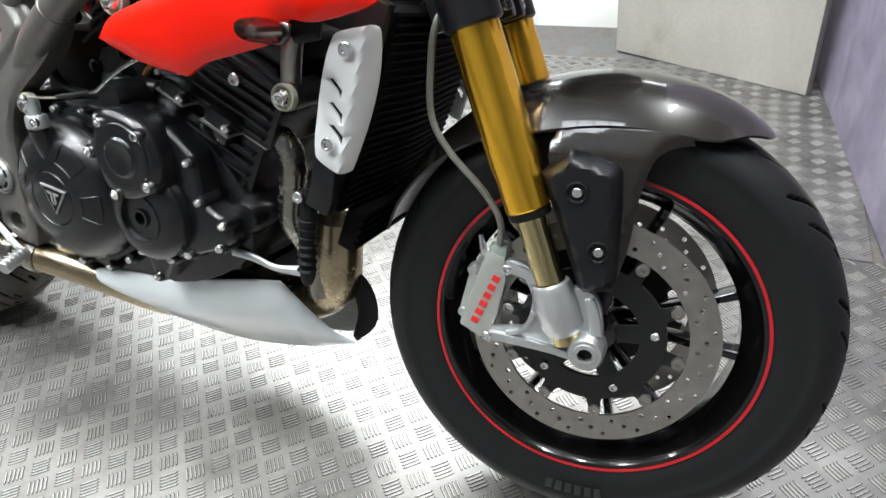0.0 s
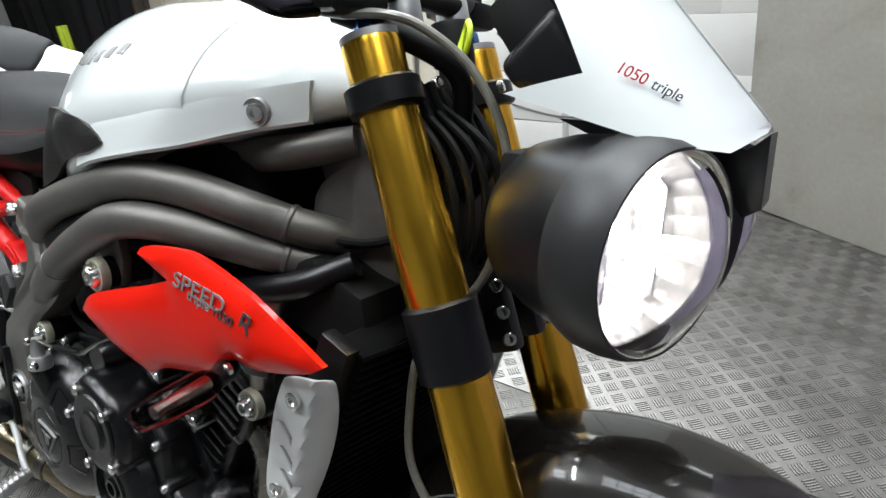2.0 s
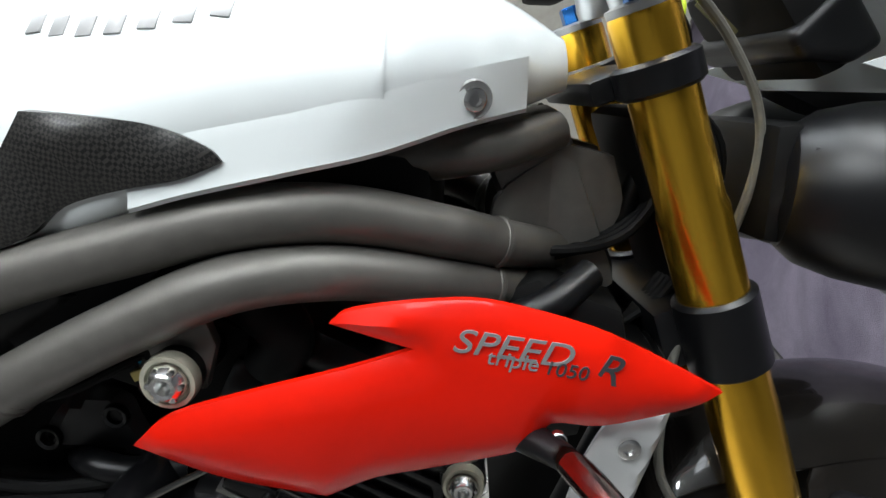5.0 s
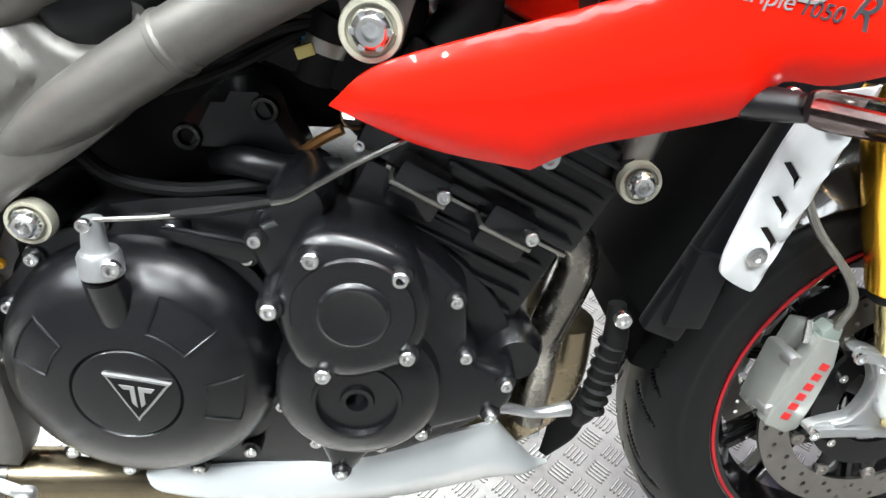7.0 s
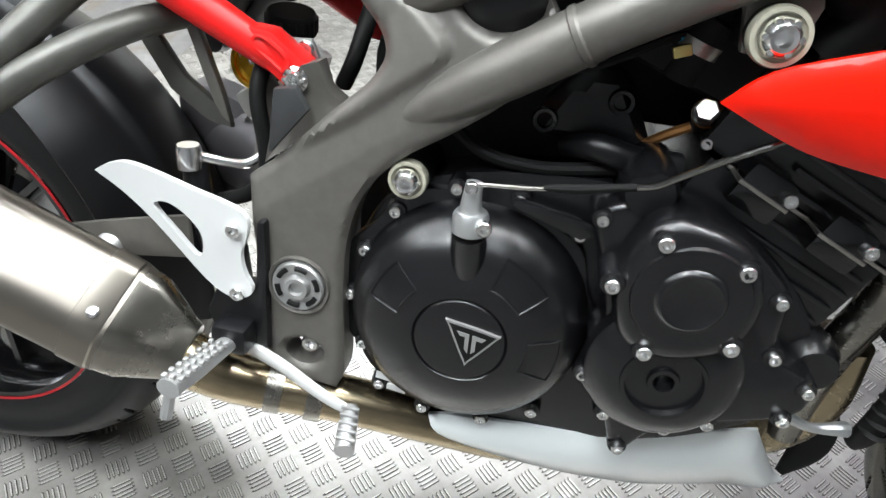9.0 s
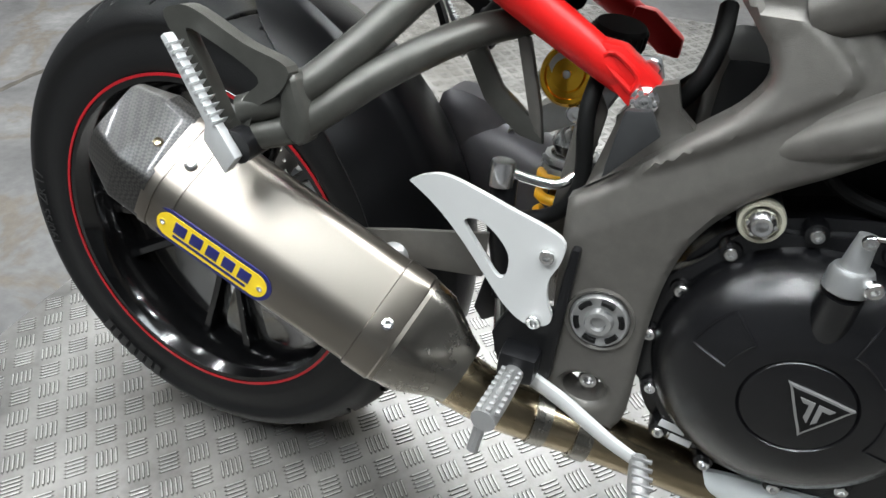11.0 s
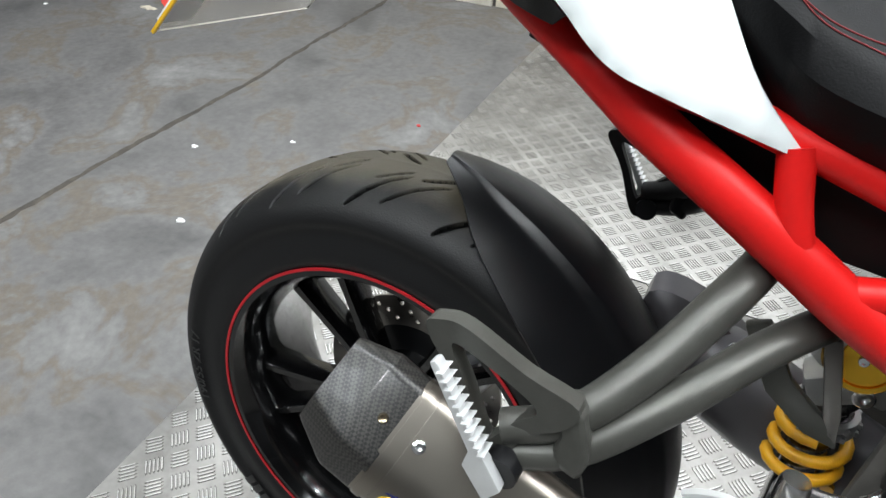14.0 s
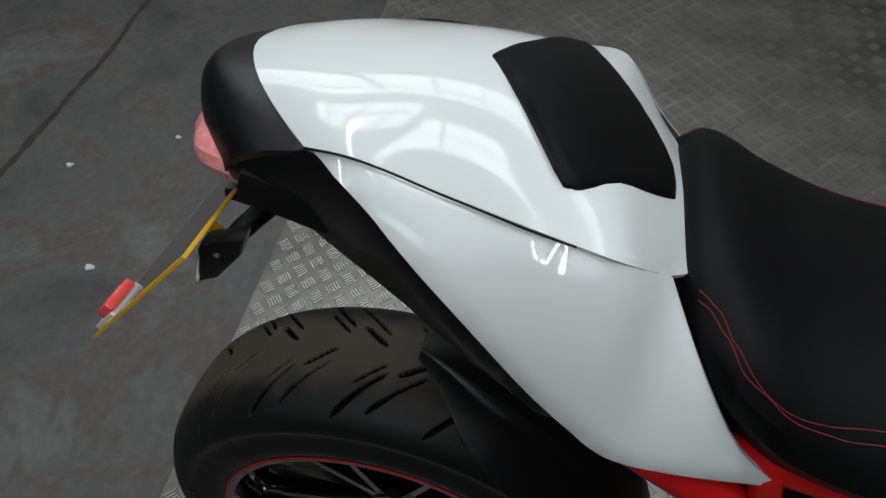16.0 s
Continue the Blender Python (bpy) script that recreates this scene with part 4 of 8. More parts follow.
# triple clamps
for z, zn, hgt, rad, nm in ((0.711, 0.735, 0.070, 0.0345, "lower_clamp"), (0.915, 0.94, 0.026, 0.034, "top_clamp")):
    bm = bmesh.new()
    for sd in (-1, 1):
        c = on_fork(z, 0.090 * sd)
        lathe([(rad - 0.004, -hgt / 2), (rad, -hgt / 2 + 0.003), (rad, hgt / 2 - 0.003), (rad - 0.004, hgt / 2), (0.0272, hgt / 2), (0.0272, -hgt / 2)], c, fdir, 36, bm, closed=True)
    c = on_fork(z, 0)
    rbox((c.x - 0.022, 0, c.z - 0.008), (0.055, 0.165, hgt * 0.8), 0.006, ry(-20.5), bm)
    clamp = part(nm, bm, BLACK, bike, "black fork clamp", STEERED)
    for sd in (-1, 1):
        lug = on_fork(z, (0.034 if nm == "lower_clamp" else 0.052) * sd) - Vector((0.010, 0, 0) if nm == "lower_clamp" else (0, 0, 0))
        if nm == "lower_clamp":
            part("clamp_lug", rbox((lug.x + 0.026, 0.026 * sd, lug.z + 0.012), (0.030, 0.020, 0.080), 0.005, ry(-20.5)), BLACK, clamp)
            for q in (-0.026, 0, 0.026):
                bolt(clamp, Vector((lug.x + 0.034, 0.035 * sd, lug.z + 0.014)) + fdir * q, (0.62, 0.72 * sd, 0.3), 0.0066, 0.006)
        else:
            bolt(clamp, on_fork(z, 0.060 * sd) + Vector((0.033, 0, 0.013)), (0.92, 0.25 * sd, 0.38), 0.0062, 0.006)

# axle foot casting: a webbed plate with raised ribs, and the radial caliper on its arms
for sd in (-1, 1):
    y = 0.098 * sd
    web = spline([(1.334, 0.402), (1.345, 0.4085), (1.373, 0.397), (1.398, 0.379), (1.422, 0.384), (1.448, 0.375), (1.459, 0.338), (1.459, 0.300), (1.448, 0.282), (1.428, 0.285), (1.400, 0.295), (1.345, 0.298), (1.318, 0.298), (1.316, 0.308), (1.345, 0.316), (1.361, 0.320), (1.371, 0.340), (1.372, 0.362), (1.357, 0.388)], 4, True)
    ft = part("axle_foot", prism(web, sd * 0.080, sd * 0.092, 0.003), ALLOY, bike, "cast silver fork foot", STEERED)
    c = on_fork(0.358, y * 0.94)
    part("stanchion_clamp", lathe([(0.0195, 0.032), (0.0235, 0.030), (0.0255, 0.024), (0.0270, 0.0), (0.0265, -0.026), (0.021, -0.036), (0.010, -0.040)], c, fdir, 32), ALLOY, ft)
    part("axle_boss", lathe([(0.012, 0.014), (0.0195, 0.014), (0.0220, 0.010), (0.0240, -0.018), (0.018, -0.024)], (FAX.x, y, FAX.z), (0, sd, 0), 32), ALLOY, ft)

    def rib(pts, w0, w1, out):
        """A cast rib: a band along pts, w0 wide at its start and w1 at its end, standing proud of the web."""
        run = [Vector(p) for p in spline(pts, 5)]
        left, right = [], []
        for i, p in enumerate(run):
            d = (run[min(i + 1, len(run) - 1)] - run[max(i - 1, 0)]).normalized()
            w = (w0 + (w1 - w0) * i / (len(run) - 1)) / 2
            left.append((p.x - d.y * w, p.y + d.x * w))
            right.append((p.x + d.y * w, p.y - d.x * w))
        part("rib", prism(left + right[::-1], sd * 0.088, sd * out, 0.0025), ALLOY, ft)

    rib([(1.338, 0.401), (1.366, 0.393), (1.392, 0.377), (1.412, 0.362)], 0.014, 0.009, 0.100)
    rib([(1.318, 0.303), (1.350, 0.302), (1.392, 0.299), (1.428, 0.294)], 0.012, 0.010, 0.100)
    rib([(1.364, 0.390), (1.374, 0.366), (1.372, 0.338), (1.360, 0.316), (1.340, 0.309)], 0.007, 0.006, 0.098)
    rib([(1.370, 0.345), (1.395, 0.340), (1.425, 0.332)], 0.005, 0.009, 0.099)
    rib([(1.440, 0.374), (1.448, 0.350), (1.452, 0.326)], 0.012, 0.016, 0.099)
    part("axle_ring", lathe([(0.0085, 0.006), (0.0095, 0.016), (0.0145, 0.016), (0.016, 0.013), (0.016, 0.0)], (FAX.x, y, FAX.z), (0, sd, 0), 28), SATIN_ALLOY, ft, "bright axle ring")
    part("axle_bore", lathe([(0.0, 0.004), (0.0088, 0.004), (0.0088, 0.010)], (FAX.x, y, FAX.z), (0, sd, 0), 20), MATT, ft, "dark hollow axle")
    # radial caliper: two halves over the disc, joined by a bridge
    face = [(1.305, 0.410), (1.330, 0.405), (1.333, 0.375), (1.325, 0.330), (1.315, 0.292), (1.300, 0.288), (1.272, 0.302), (1.280, 0.330), (1.292, 0.365)]
    body = prism(face, sd * 0.060, sd * 0.079, 0.004)
    merged(body, prism(face, sd * 0.026, sd * 0.045, 0.004))
    merged(body, prism([(1.284, 0.385), (1.298, 0.385), (1.284, 0.310), (1.268, 0.312)], sd * 0.030, sd * 0.074, 0.005))
    cal = part("brake_caliper", body, CALIPER, ft, "grey radial brake caliper")
    part("caliper_cap", prism([(1.308, 0.398), (1.330, 0.398), (1.332, 0.419), (1.318, 0.424), (1.309, 0.416)], sd * 0.056, sd * 0.076, 0.004), PALE_GREEN, ft, "pale green hose block")
    for q in ((1.287, 0.380), (1.276, 0.318)):
        part("bridge_bolt", lathe([(0.0, 0.006), (0.006, 0.006), (0.0075, 0.003), (0.0075, -0.01)], (q[0], sd * 0.070, q[1]), (0, sd, 0), 16), SATIN_ALLOY, ft)
    part("bleed_nipple", tube([(1.300, sd * 0.066, 0.400), (1.296, sd * 0.068, 0.420), (1.294, sd * 0.068, 0.428)], [0.005, 0.004, 0.003], 10, 1), CHROME, ft, "bright bleed nipple")
    bolt(ft, (1.338, sd * 0.098, 0.398), (0, sd, 0), 0.0065, 0.004)
    bolt(ft, (1.317, sd * 0.098, 0.302), (0, sd, 0), 0.0065, 0.004)
    if sd < 0:  # maker's mark as plain bars
        for k in range(6):
            t = k / 5
            part("caliper_mark", rbox((1.2945 + 0.0255 * t, -0.0795, 0.3125 + 0.062 * t), (0.0105, 0.001, 0.0085), 0.0004, ry(22)), DECAL_RED, ft, "plain red bar")

# front mudguard
def guard_ring(a, r, hw, droop):
    """A cross section of the mudguard at angle a round the axle."""
    out = []
    for k in range(13):
        u = k / 6 - 1
        rr = r - droop * abs(u) ** 3.0
        out.append((FAX.x + rr * math.cos(a), hw * u, FAX.z + rr * math.sin(a)))
    return out


def mudguard():
    stops = [(56.5, 0.317, 0.012, 0.002), (58, 0.319, 0.034, 0.006), (62, 0.322, 0.054, 0.017), (67, 0.325, 0.066, 0.038), (75, 0.327, 0.074, 0.050), (90, 0.328, 0.078, 0.055), (108, 0.327, 0.078, 0.053), (128, 0.324, 0.070, 0.030), (148, 0.320, 0.062, 0.015), (160, 0.316, 0.050, 0.010)]
    cols = spline(stops, 5)
    outer = [guard_ring(radians(c[0]), c[1], c[2], c[3]) for c in cols]
    inner = [guard_ring(radians(c[0]), c[1] - 0.003, c[2] - 0.0015, c[3]) for c in cols]
    rings = [o + i[::-1] for o, i in zip(outer, inner)]
    return rings_mesh(rings)


guard = part("front_mudguard", mudguard(), FENDER, bike, "gunmetal gloss front mudguard", STEERED)
for sd in (-1, 1):
    wing = spline([(1.376, 0.556), (1.395, 0.578), (1.470, 0.588), (1.522, 0.575), (1.532, 0.562), (1.513, 0.559), (1.498, 0.552), (1.489, 0.538), (1.481, 0.499), (1.476, 0.441), (1.464, 0.384), (1.434, 0.390), (1.405, 0.470), (1.378, 0.530)], 5, True, {0, 4, 10})
    part("mudguard_wing", shell(wing, lambda u, v, d, s=sd: (u, s * (0.066 + 0.022 * max(0.0, min(1.0, (0.592 - v) / 0.05)) * max(0.0, min(1.0, (1.540 - u) / 0.04)) + 0.003 * min(1, d / 0.006) ** 0.5), v), 0.008, -0.004 * sd), FENDER, guard)
    cover = [(1.370, 0.522), (1.376, 0.530), (1.398, 0.550), (1.406, 0.552), (1.430, 0.546), (1.455, 0.538), (1.460, 0.532), (1.465, 0.486), (1.468, 0.402), (1.463, 0.391), (1.432, 0.381), (1.424, 0.388), (1.400, 0.450)]
    cp = part("fork_guard", shell(cover, lambda u, v, d, s=sd: (u, s * (0.094 + 0.019 * min(1, min(d, 1.0) / 0.011)), v), 0.006, -0.012 * sd), BLACK, guard, "black plastic fork guard")
    for q in ((1.415, 0.508), (1.445, 0.441)):
        part("bolt_well", lathe([(0.0135, 0.0005), (0.0132, 0.0035), (0.0115, 0.0042), (0.0102, 0.0028), (0.0095, 0.0008), (0.0, 0.0006)], (q[0], sd * 0.1125, q[1]), (0, sd, 0), 20), MATT, guard)
        bolt(guard, (q[0], sd * 0.1125, q[1]), (0, sd, 0), 0.0058, 0.0035)

# -- frame --
def both(make, name, material, parent, label="", sides=(-1, 1), angle=35):
    """The same part on the bike's right (as made) and left (mirrored)."""
    out = []
    for sd in sides:
        bm = make()
        if sd > 0:
            mirror_y(bm)
        out.append(part(name, bm, material, parent, label, angle=angle))
    return out


UP = [(1.140, -0.045, 0.768), (1.090, -0.094, 0.786), (1.050, -0.117, 0.799), (0.974, -0.152, 0.820), (0.902, -0.168, 0.818), (0.829, -0.172, 0.798), (0.755, -0.172, 0.776), (0.68, -0.168, 0.746), (0.60, -0.138, 0.700)]
LO = [(1.132, -0.045, 0.735), (1.085, -0.095, 0.750), (1.045, -0.124, 0.762), (0.972, -0.162, 0.780), (0.900, -0.180, 0.775), (0.823, -0.182, 0.741), (0.739, -0.178, 0.695), (0.66, -0.165, 0.644), (0.58, -0.136, 0.588)]
chassis = part("frame", rbox((1.135, 0, 0.80), (0.075, 0.11, 0.17), 0.02, ry(-22)), FRAME, bike, "graphite tubular frame")
both(lambda: tube(UP, [0.017, 0.0195, 0.0205, 0.021, 0.0215, 0.0215, 0.0215, 0.022, 0.022], 20, 6), "upper_tube", FRAME, chassis)
both(lambda: tube(LO, [0.016, 0.0185, 0.0195, 0.020, 0.0205, 0.021, 0.0215, 0.022, 0.020], 20, 6), "lower_tube", FRAME, chassis)


def bead(path, i, r):
    a, b = Vector(path[i]), Vector(path[i + 1])
    d = (b - a).normalized()
    c = a.lerp(b, 0.1)
    return tube([c - d * 0.0045, c - d * 0.002, c + d * 0.002, c + d * 0.0045], [r, r + 0.0022, r + 0.0022, r], 20, 1)


both(lambda: bead(UP, 1, 0.0192), "weld", FRAME, chassis)
both(lambda: bead(LO, 1, 0.0182), "weld", FRAME, chassis)
both(lambda: bead(LO, 6, 0.0212), "weld", FRAME, chassis)
# headstock gusset
both(lambda: shell(spline([(1.085, 0.812), (1.145, 0.860), (1.185, 0.850), (1.195, 0.800), (1.150, 0.735), (1.105, 0.700), (1.09, 0.730)], 4, True, {1, 2, 5}), lambda u, v, d: (u, -0.062 + 0.22 * max(0.0, u - 1.10), v), 0.012, 0.02), "gusset", FRAME, chassis)
both(lambda: tube([(0.78, -0.10, 0.815), (0.93, -0.075, 0.842), (1.02, -0.085, 0.850), (1.085, -0.078, 0.860), (1.135, -0.05, 0.872)], [0.016, 0.017, 0.0185, 0.0185, 0.016], 16), "air_duct", FRAME, chassis, "grey air duct tube")

# pivot plate with the windows that the frames show
plate_out = spline([(0.462, 0.535), (0.470, 0.430), (0.474, 0.345), (0.512, 0.322), (0.548, 0.316), (0.556, 0.345), (0.553, 0.430), (0.556, 0.490), (0.570, 0.535), (0.600, 0.572), (0.648, 0.605), (0.690, 0.640), (0.72, 0.69), (0.68, 0.755), (0.60, 0.735), (0.545, 0.745), (0.542, 0.715), (0.560, 0.692), (0.577, 0.672), (0.582, 0.654), (0.570, 0.633), (0.546, 0.611), (0.521, 0.587), (0.490, 0.557)], 4, True, {0, 2, 4, 12, 13, 15})
hole1 = [(0.514 + 0.021 * math.cos(a), 0.355 + 0.016 * math.sin(a)) for a in np.linspace(0, 2 * math.pi, 18, endpoint=False)]
hole2 = spline([(0.637, 0.712), (0.642, 0.695), (0.655, 0.685), (0.672, 0.682), (0.690, 0.688), (0.702, 0.702), (0.690, 0.722), (0.664, 0.734), (0.645, 0.730)], 4, True)


PAD_EDGE = [(0.530, 0.735), (0.566, 0.703), (0.586, 0.7035), (0.600, 0.702), (0.613, 0.693), (0.629, 0.679), (0.637, 0.669), (0.637, 0.660), (0.628, 0.650), (0.607, 0.634), (0.585, 0.617), (0.560, 0.598), (0.500, 0.560)]


def plate_at(u, v, d):
    y = -0.166 - 0.006 * min(1.0, d / 0.006) ** 0.7
    y += 0.19 * max(0.0, min(0.10, v - (0.507 + 0.72 * (u - 0.476))))
    # raised pad beside the upper window, ending in a rounded step
    inside, near = False, 9.0
    for (ax_, az_), (bx_, bz_) in zip(PAD_EDGE, PAD_EDGE[1:] + PAD_EDGE[:1]):
        if (az_ > v) != (bz_ > v) and u < (bx_ - ax_) * (v - az_) / (bz_ - az_) + ax_:
            inside = not inside
        t = max(0.0, min(1.0, ((u - ax_) * (bx_ - ax_) + (v - az_) * (bz_ - az_)) / ((bx_ - ax_) ** 2 + (bz_ - az_) ** 2)))
        near = min(near, math.hypot(u - ax_ - t * (bx_ - ax_), v - az_ - t * (bz_ - az_)))
    if inside:
        q = min(1.0, near / 0.008)
        y -= 0.0065 * q * q * (3 - 2 * q)
    return (u, y, v)


both(lambda: shell(plate_out, plate_at, 0.005, 0.030, [hole1, hole2]), "pivot_plate", FRAME, chassis)
both(lambda: tube([(0.560, -0.146, 0.578), (0.61, -0.158, 0.612), (0.67, -0.171, 0.650), (0.74, -0.178, 0.695)], [0.004, 0.014, 0.0205, 0.0215], 18), "tube_root", FRAME, chassis)
# triangular webs between the tubes
both(lambda: shell([(0.70, 0.750), (0.745, 0.768), (0.80, 0.782), (0.86, 0.795), (0.83, 0.765), (0.775, 0.728), (0.73, 0.710)], lambda u, v, d: (u, -0.158, v), 0.02, 0.01), "web", MATT, chassis, "black infill between the frame tubes")
part("frame_cover", shell(spline([(0.632, 0.715), (0.638, 0.690), (0.662, 0.676), (0.700, 0.690), (0.76, 0.732), (0.80, 0.76), (0.75, 0.765), (0.66, 0.745)], 4, True), lambda u, v, d: (u, -0.150 - 0.012 * min(1, d / 0.012), v), 0.012, 0.02), BLACK, chassis, "black moulded cover behind the frame")


def ring_nut(place, parent, r=0.020, axis=(0, -1, 0)):
    """A bright flanged frame bolt in its pale washer."""
    p = Vector(place)
    w = part("washer", lathe([(0.0, 0.004), (r * 0.8, 0.004), (r * 0.84, 0.007), (r, 0.007), (r * 1.05, 0.004), (r * 1.05, -0.003)], p, axis, 36), PALE, parent, "pale plated washer")
    bm = lathe([(0.0, 0.006), (r * 0.26, 0.006), (r * 0.30, 0.015), (r * 0.45, 0.0155), (r * 0.62, 0.012), (r * 0.72, 0.006)], p, axis, 24)
    part("flange_bolt", bm, CHROME, parent, "bright flanged bolt")
    x, y, z = basis(axis)
    for k in range(6):
        a = math.pi / 3 * k
        q = p + (x * math.cos(a) + y * math.sin(a)) * r * 0.56 + z * 0.006
        part("bolt_lobe", LOBE(r), CHROME, parent, "", toward(q, axis))


LOBES = {}


def LOBE(r):
    if r not in LOBES:
        LOBES[r] = link_bm("bolt_lobe", lathe([(0.0, r * 0.42), (r * 0.12, r * 0.40), (r * 0.17, r * 0.25), (r * 0.19, 0)], (0, 0, 0), (0, 0, 1), 10), CHROME)
    return LOBES[r]


PALE = mat("pale_yellowed_washer", (0.52, 0.50, 0.40), 0.35, metal=0.4, vary=0.1, scale=60)
ring_nut((0.857, -0.186, 0.706), chassis, 0.0195)
ring_nut((1.065, -0.140, 0.596), chassis, 0.0165)
ring_nut((0.608, -0.160, 0.555), chassis, 0.0165)
part("mount_boss", tube([(0.857, -0.185, 0.706), (0.857, -0.10, 0.706)], 0.0195, 24, 1), BLACK, chassis)
part("mount_boss", tube([(1.065, -0.138, 0.596), (1.065, -0.08, 0.596)], 0.019, 24, 1), BLACK, chassis)
part("mount_boss", tube([(0.608, -0.158, 0.555), (0.608, -0.08, 0.555)], 0.017, 24, 1), BLACK, chassis)
part("mount_lug", prism([(0.800, 0.735), (0.835, 0.72), (0.840, 0.690), (0.875, 0.690), (0.885, 0.725), (0.872, 0.765), (0.85, 0.768)], -0.172, -0.160, 0.003), FRAME, chassis)
part("down_strut", tube([(1.062, -0.125, 0.60), (1.075, -0.13, 0.66), (1.085, -0.11, 0.73)], 0.013, 14), STEEL, chassis)

# swingarm pivot cap
piv = part("pivot_cap", lathe([(0.0, 0.006), (0.006, 0.006), (0.007, 0.010), (0.011, 0.010), (0.013, 0.004), (0.016, 0.004), (0.024, 0.006), (0.0255, 0.004), (0.0265, -0.004)], (0.512, -0.172, 0.436), (0, -1, 0), 40), SATIN_ALLOY, chassis, "slotted silver pivot cap")
for k in range(6):
    a = math.pi / 3 * k + 0.3
    bm = bmesh.new()
    tube([(0.512 + 0.0198 * math.cos(a + q), -0.1775, 0.436 + 0.0198 * math.sin(a + q)) for q in (-0.3, -0.1, 0.1, 0.3)], 0.0026, 8, 1, True, bm)
    part("slot", bm, MATT, piv, "dark slot")
part("pivot_ring", lathe([(0.027, 0.002), (0.030, 0.004), (0.031, 0.0), (0.031, -0.006)], (0.512, -0.172, 0.436), (0, -1, 0), 40), FRAME, chassis)
bolt(chassis, (0.516, -0.150, 0.357), (0, -1, 0), 0.0095, 0.008)


def inset_dome(outline, rows):
    """A cast cover: the outline drawn in along its own normals, row by row of (inset, y), and closed on top."""
    pts = [np.array(p[:2], float) for p in outline]
    if sum(a[0] * b[1] - b[0] * a[1] for a, b in zip(pts, pts[1:] + pts[:1])) < 0:
        pts = pts[::-1]
    k, nrm = len(pts), []
    for i in range(k):
        t = pts[(i + 1) % k] - pts[i - 1]
        t = t / max(np.hypot(*t), 1e-9)
        nrm.append(np.array((-t[1], t[0])))
    rings = [[(p[0] + n[0] * ins, y, p[1] + n[1] * ins) for p, n in zip(pts, nrm)] for ins, y in rows]
    bm = rings_mesh(rings)
    bmesh.ops.recalc_face_normals(bm, faces=bm.faces)
    return bm


# -- engine --
eng = part("engine", rbox((0.76, 0.0, 0.43), (0.36, 0.24, 0.22), 0.02), ENGINE, bike, "satin black three-cylinder engine")
part("crankcase", prism(spline([(0.56, 0.36), (0.60, 0.31), (0.70, 0.285), (0.86, 0.30), (0.97, 0.36), (0.985, 0.43), (0.95, 0.50), (0.86, 0.56), (0.72, 0.57), (0.60, 0.54), (0.555, 0.46)], 4, True), -0.138, 0.14, 0.006), ENGINE, eng)
CLU = (0.668, 0.428)
part("clutch_flange", prism([(CLU[0] + (0.121 + 0.004 * math.cos(9 * a)) * math.cos(a), CLU[1] + (0.124 + 0.004 * math.cos(9 * a)) * math.sin(a)) for a in np.linspace(0, 2 * math.pi, 72, endpoint=False)], -0.149, -0.130, 0.002), ENGINE, eng)
clu = part("clutch_cover", lathe([(0.112, -0.002), (0.112, 0.006), (0.109, 0.018), (0.100, 0.034), (0.084, 0.046), (0.060, 0.0535), (0.043, 0.055), (0.0415, 0.053), (0.040, 0.055), (0.030, 0.0565), (0.0, 0.057)], (CLU[0] + 0.004, -0.148, CLU[1]), (0, -1, 0), 72), ENGINE, eng, "domed black clutch cover")
for a0_, a1_ in ((2.35, 2.85), (0.65, 1.2), (5.90, 6.42)):
    ends = np.linspace(a0_, a1_, 6)
    way_ = [(0.060, a) for a in ends] + [(0.068, a1_), (0.075, a1_), (0.082, a1_)] + [(0.088, a) for a in ends[::-1]] + [(0.082, a0_), (0.075, a0_), (0.068, a0_)]
    pts_ = [(CLU[0] + 0.004 + rr * math.cos(a), -0.1482 - float(np.interp(rr, [0.060, 0.068, 0.075, 0.084, 0.088], [0.0535, 0.0515, 0.0492, 0.0462, 0.0433])), CLU[1] + rr * math.sin(a)) for rr, a in way_]
    pts_.append(pts_[0])
    part("raised_line", tube(pts_, 0.0011, 6, 1, False), ENGINE, clu)
for place in [(0.597, 0.519), (0.570, 0.475), (0.556, 0.425), (0.571, 0.369), (0.590, 0.322), (0.637, 0.302), (0.699, 0.302), (0.748, 0.324), (0.775, 0.400), (0.760, 0.525), (0.705, 0.548), (0.650, 0.550)]:
    part("bolt_boss", lathe([(0.0, 0.004), (0.0085, 0.004), (0.0095, 0.0), (0.010, -0.02)], (place[0], -0.1485, place[1]), (0, -1, 0), 16), ENGINE, eng)
    bolt(eng, (place[0], -0.1525, place[1]), (0, -1, 0), 0.0056, 0.0055)
# triangular emblem
tri_o = spline([(0.6605, 0.4480), (0.6620, 0.4515), (0.7080, 0.4430), (0.7090, 0.4385), (0.6835, 0.4060), (0.6795, 0.4060)], 3, True)
tri_o = [(0.6825 + (p[0] - 0.6840) * 0.9, 0.4330 + (p[1] - 0.4320) * 0.9) for p in tri_o]
emb = part("emblem", prism(tri_o, -0.2075, -0.2045, 0.0006), SATIN_ALLOY, clu, "triangular badge with silver outline")
inn = [(0.6825 + (p[0] - 0.6825) * 0.86, 0.4330 + (p[1] - 0.4330) * 0.86) for p in tri_o]
part("emblem_field", prism(inn, -0.2082, -0.2060, 0.0003), MATT, clu)
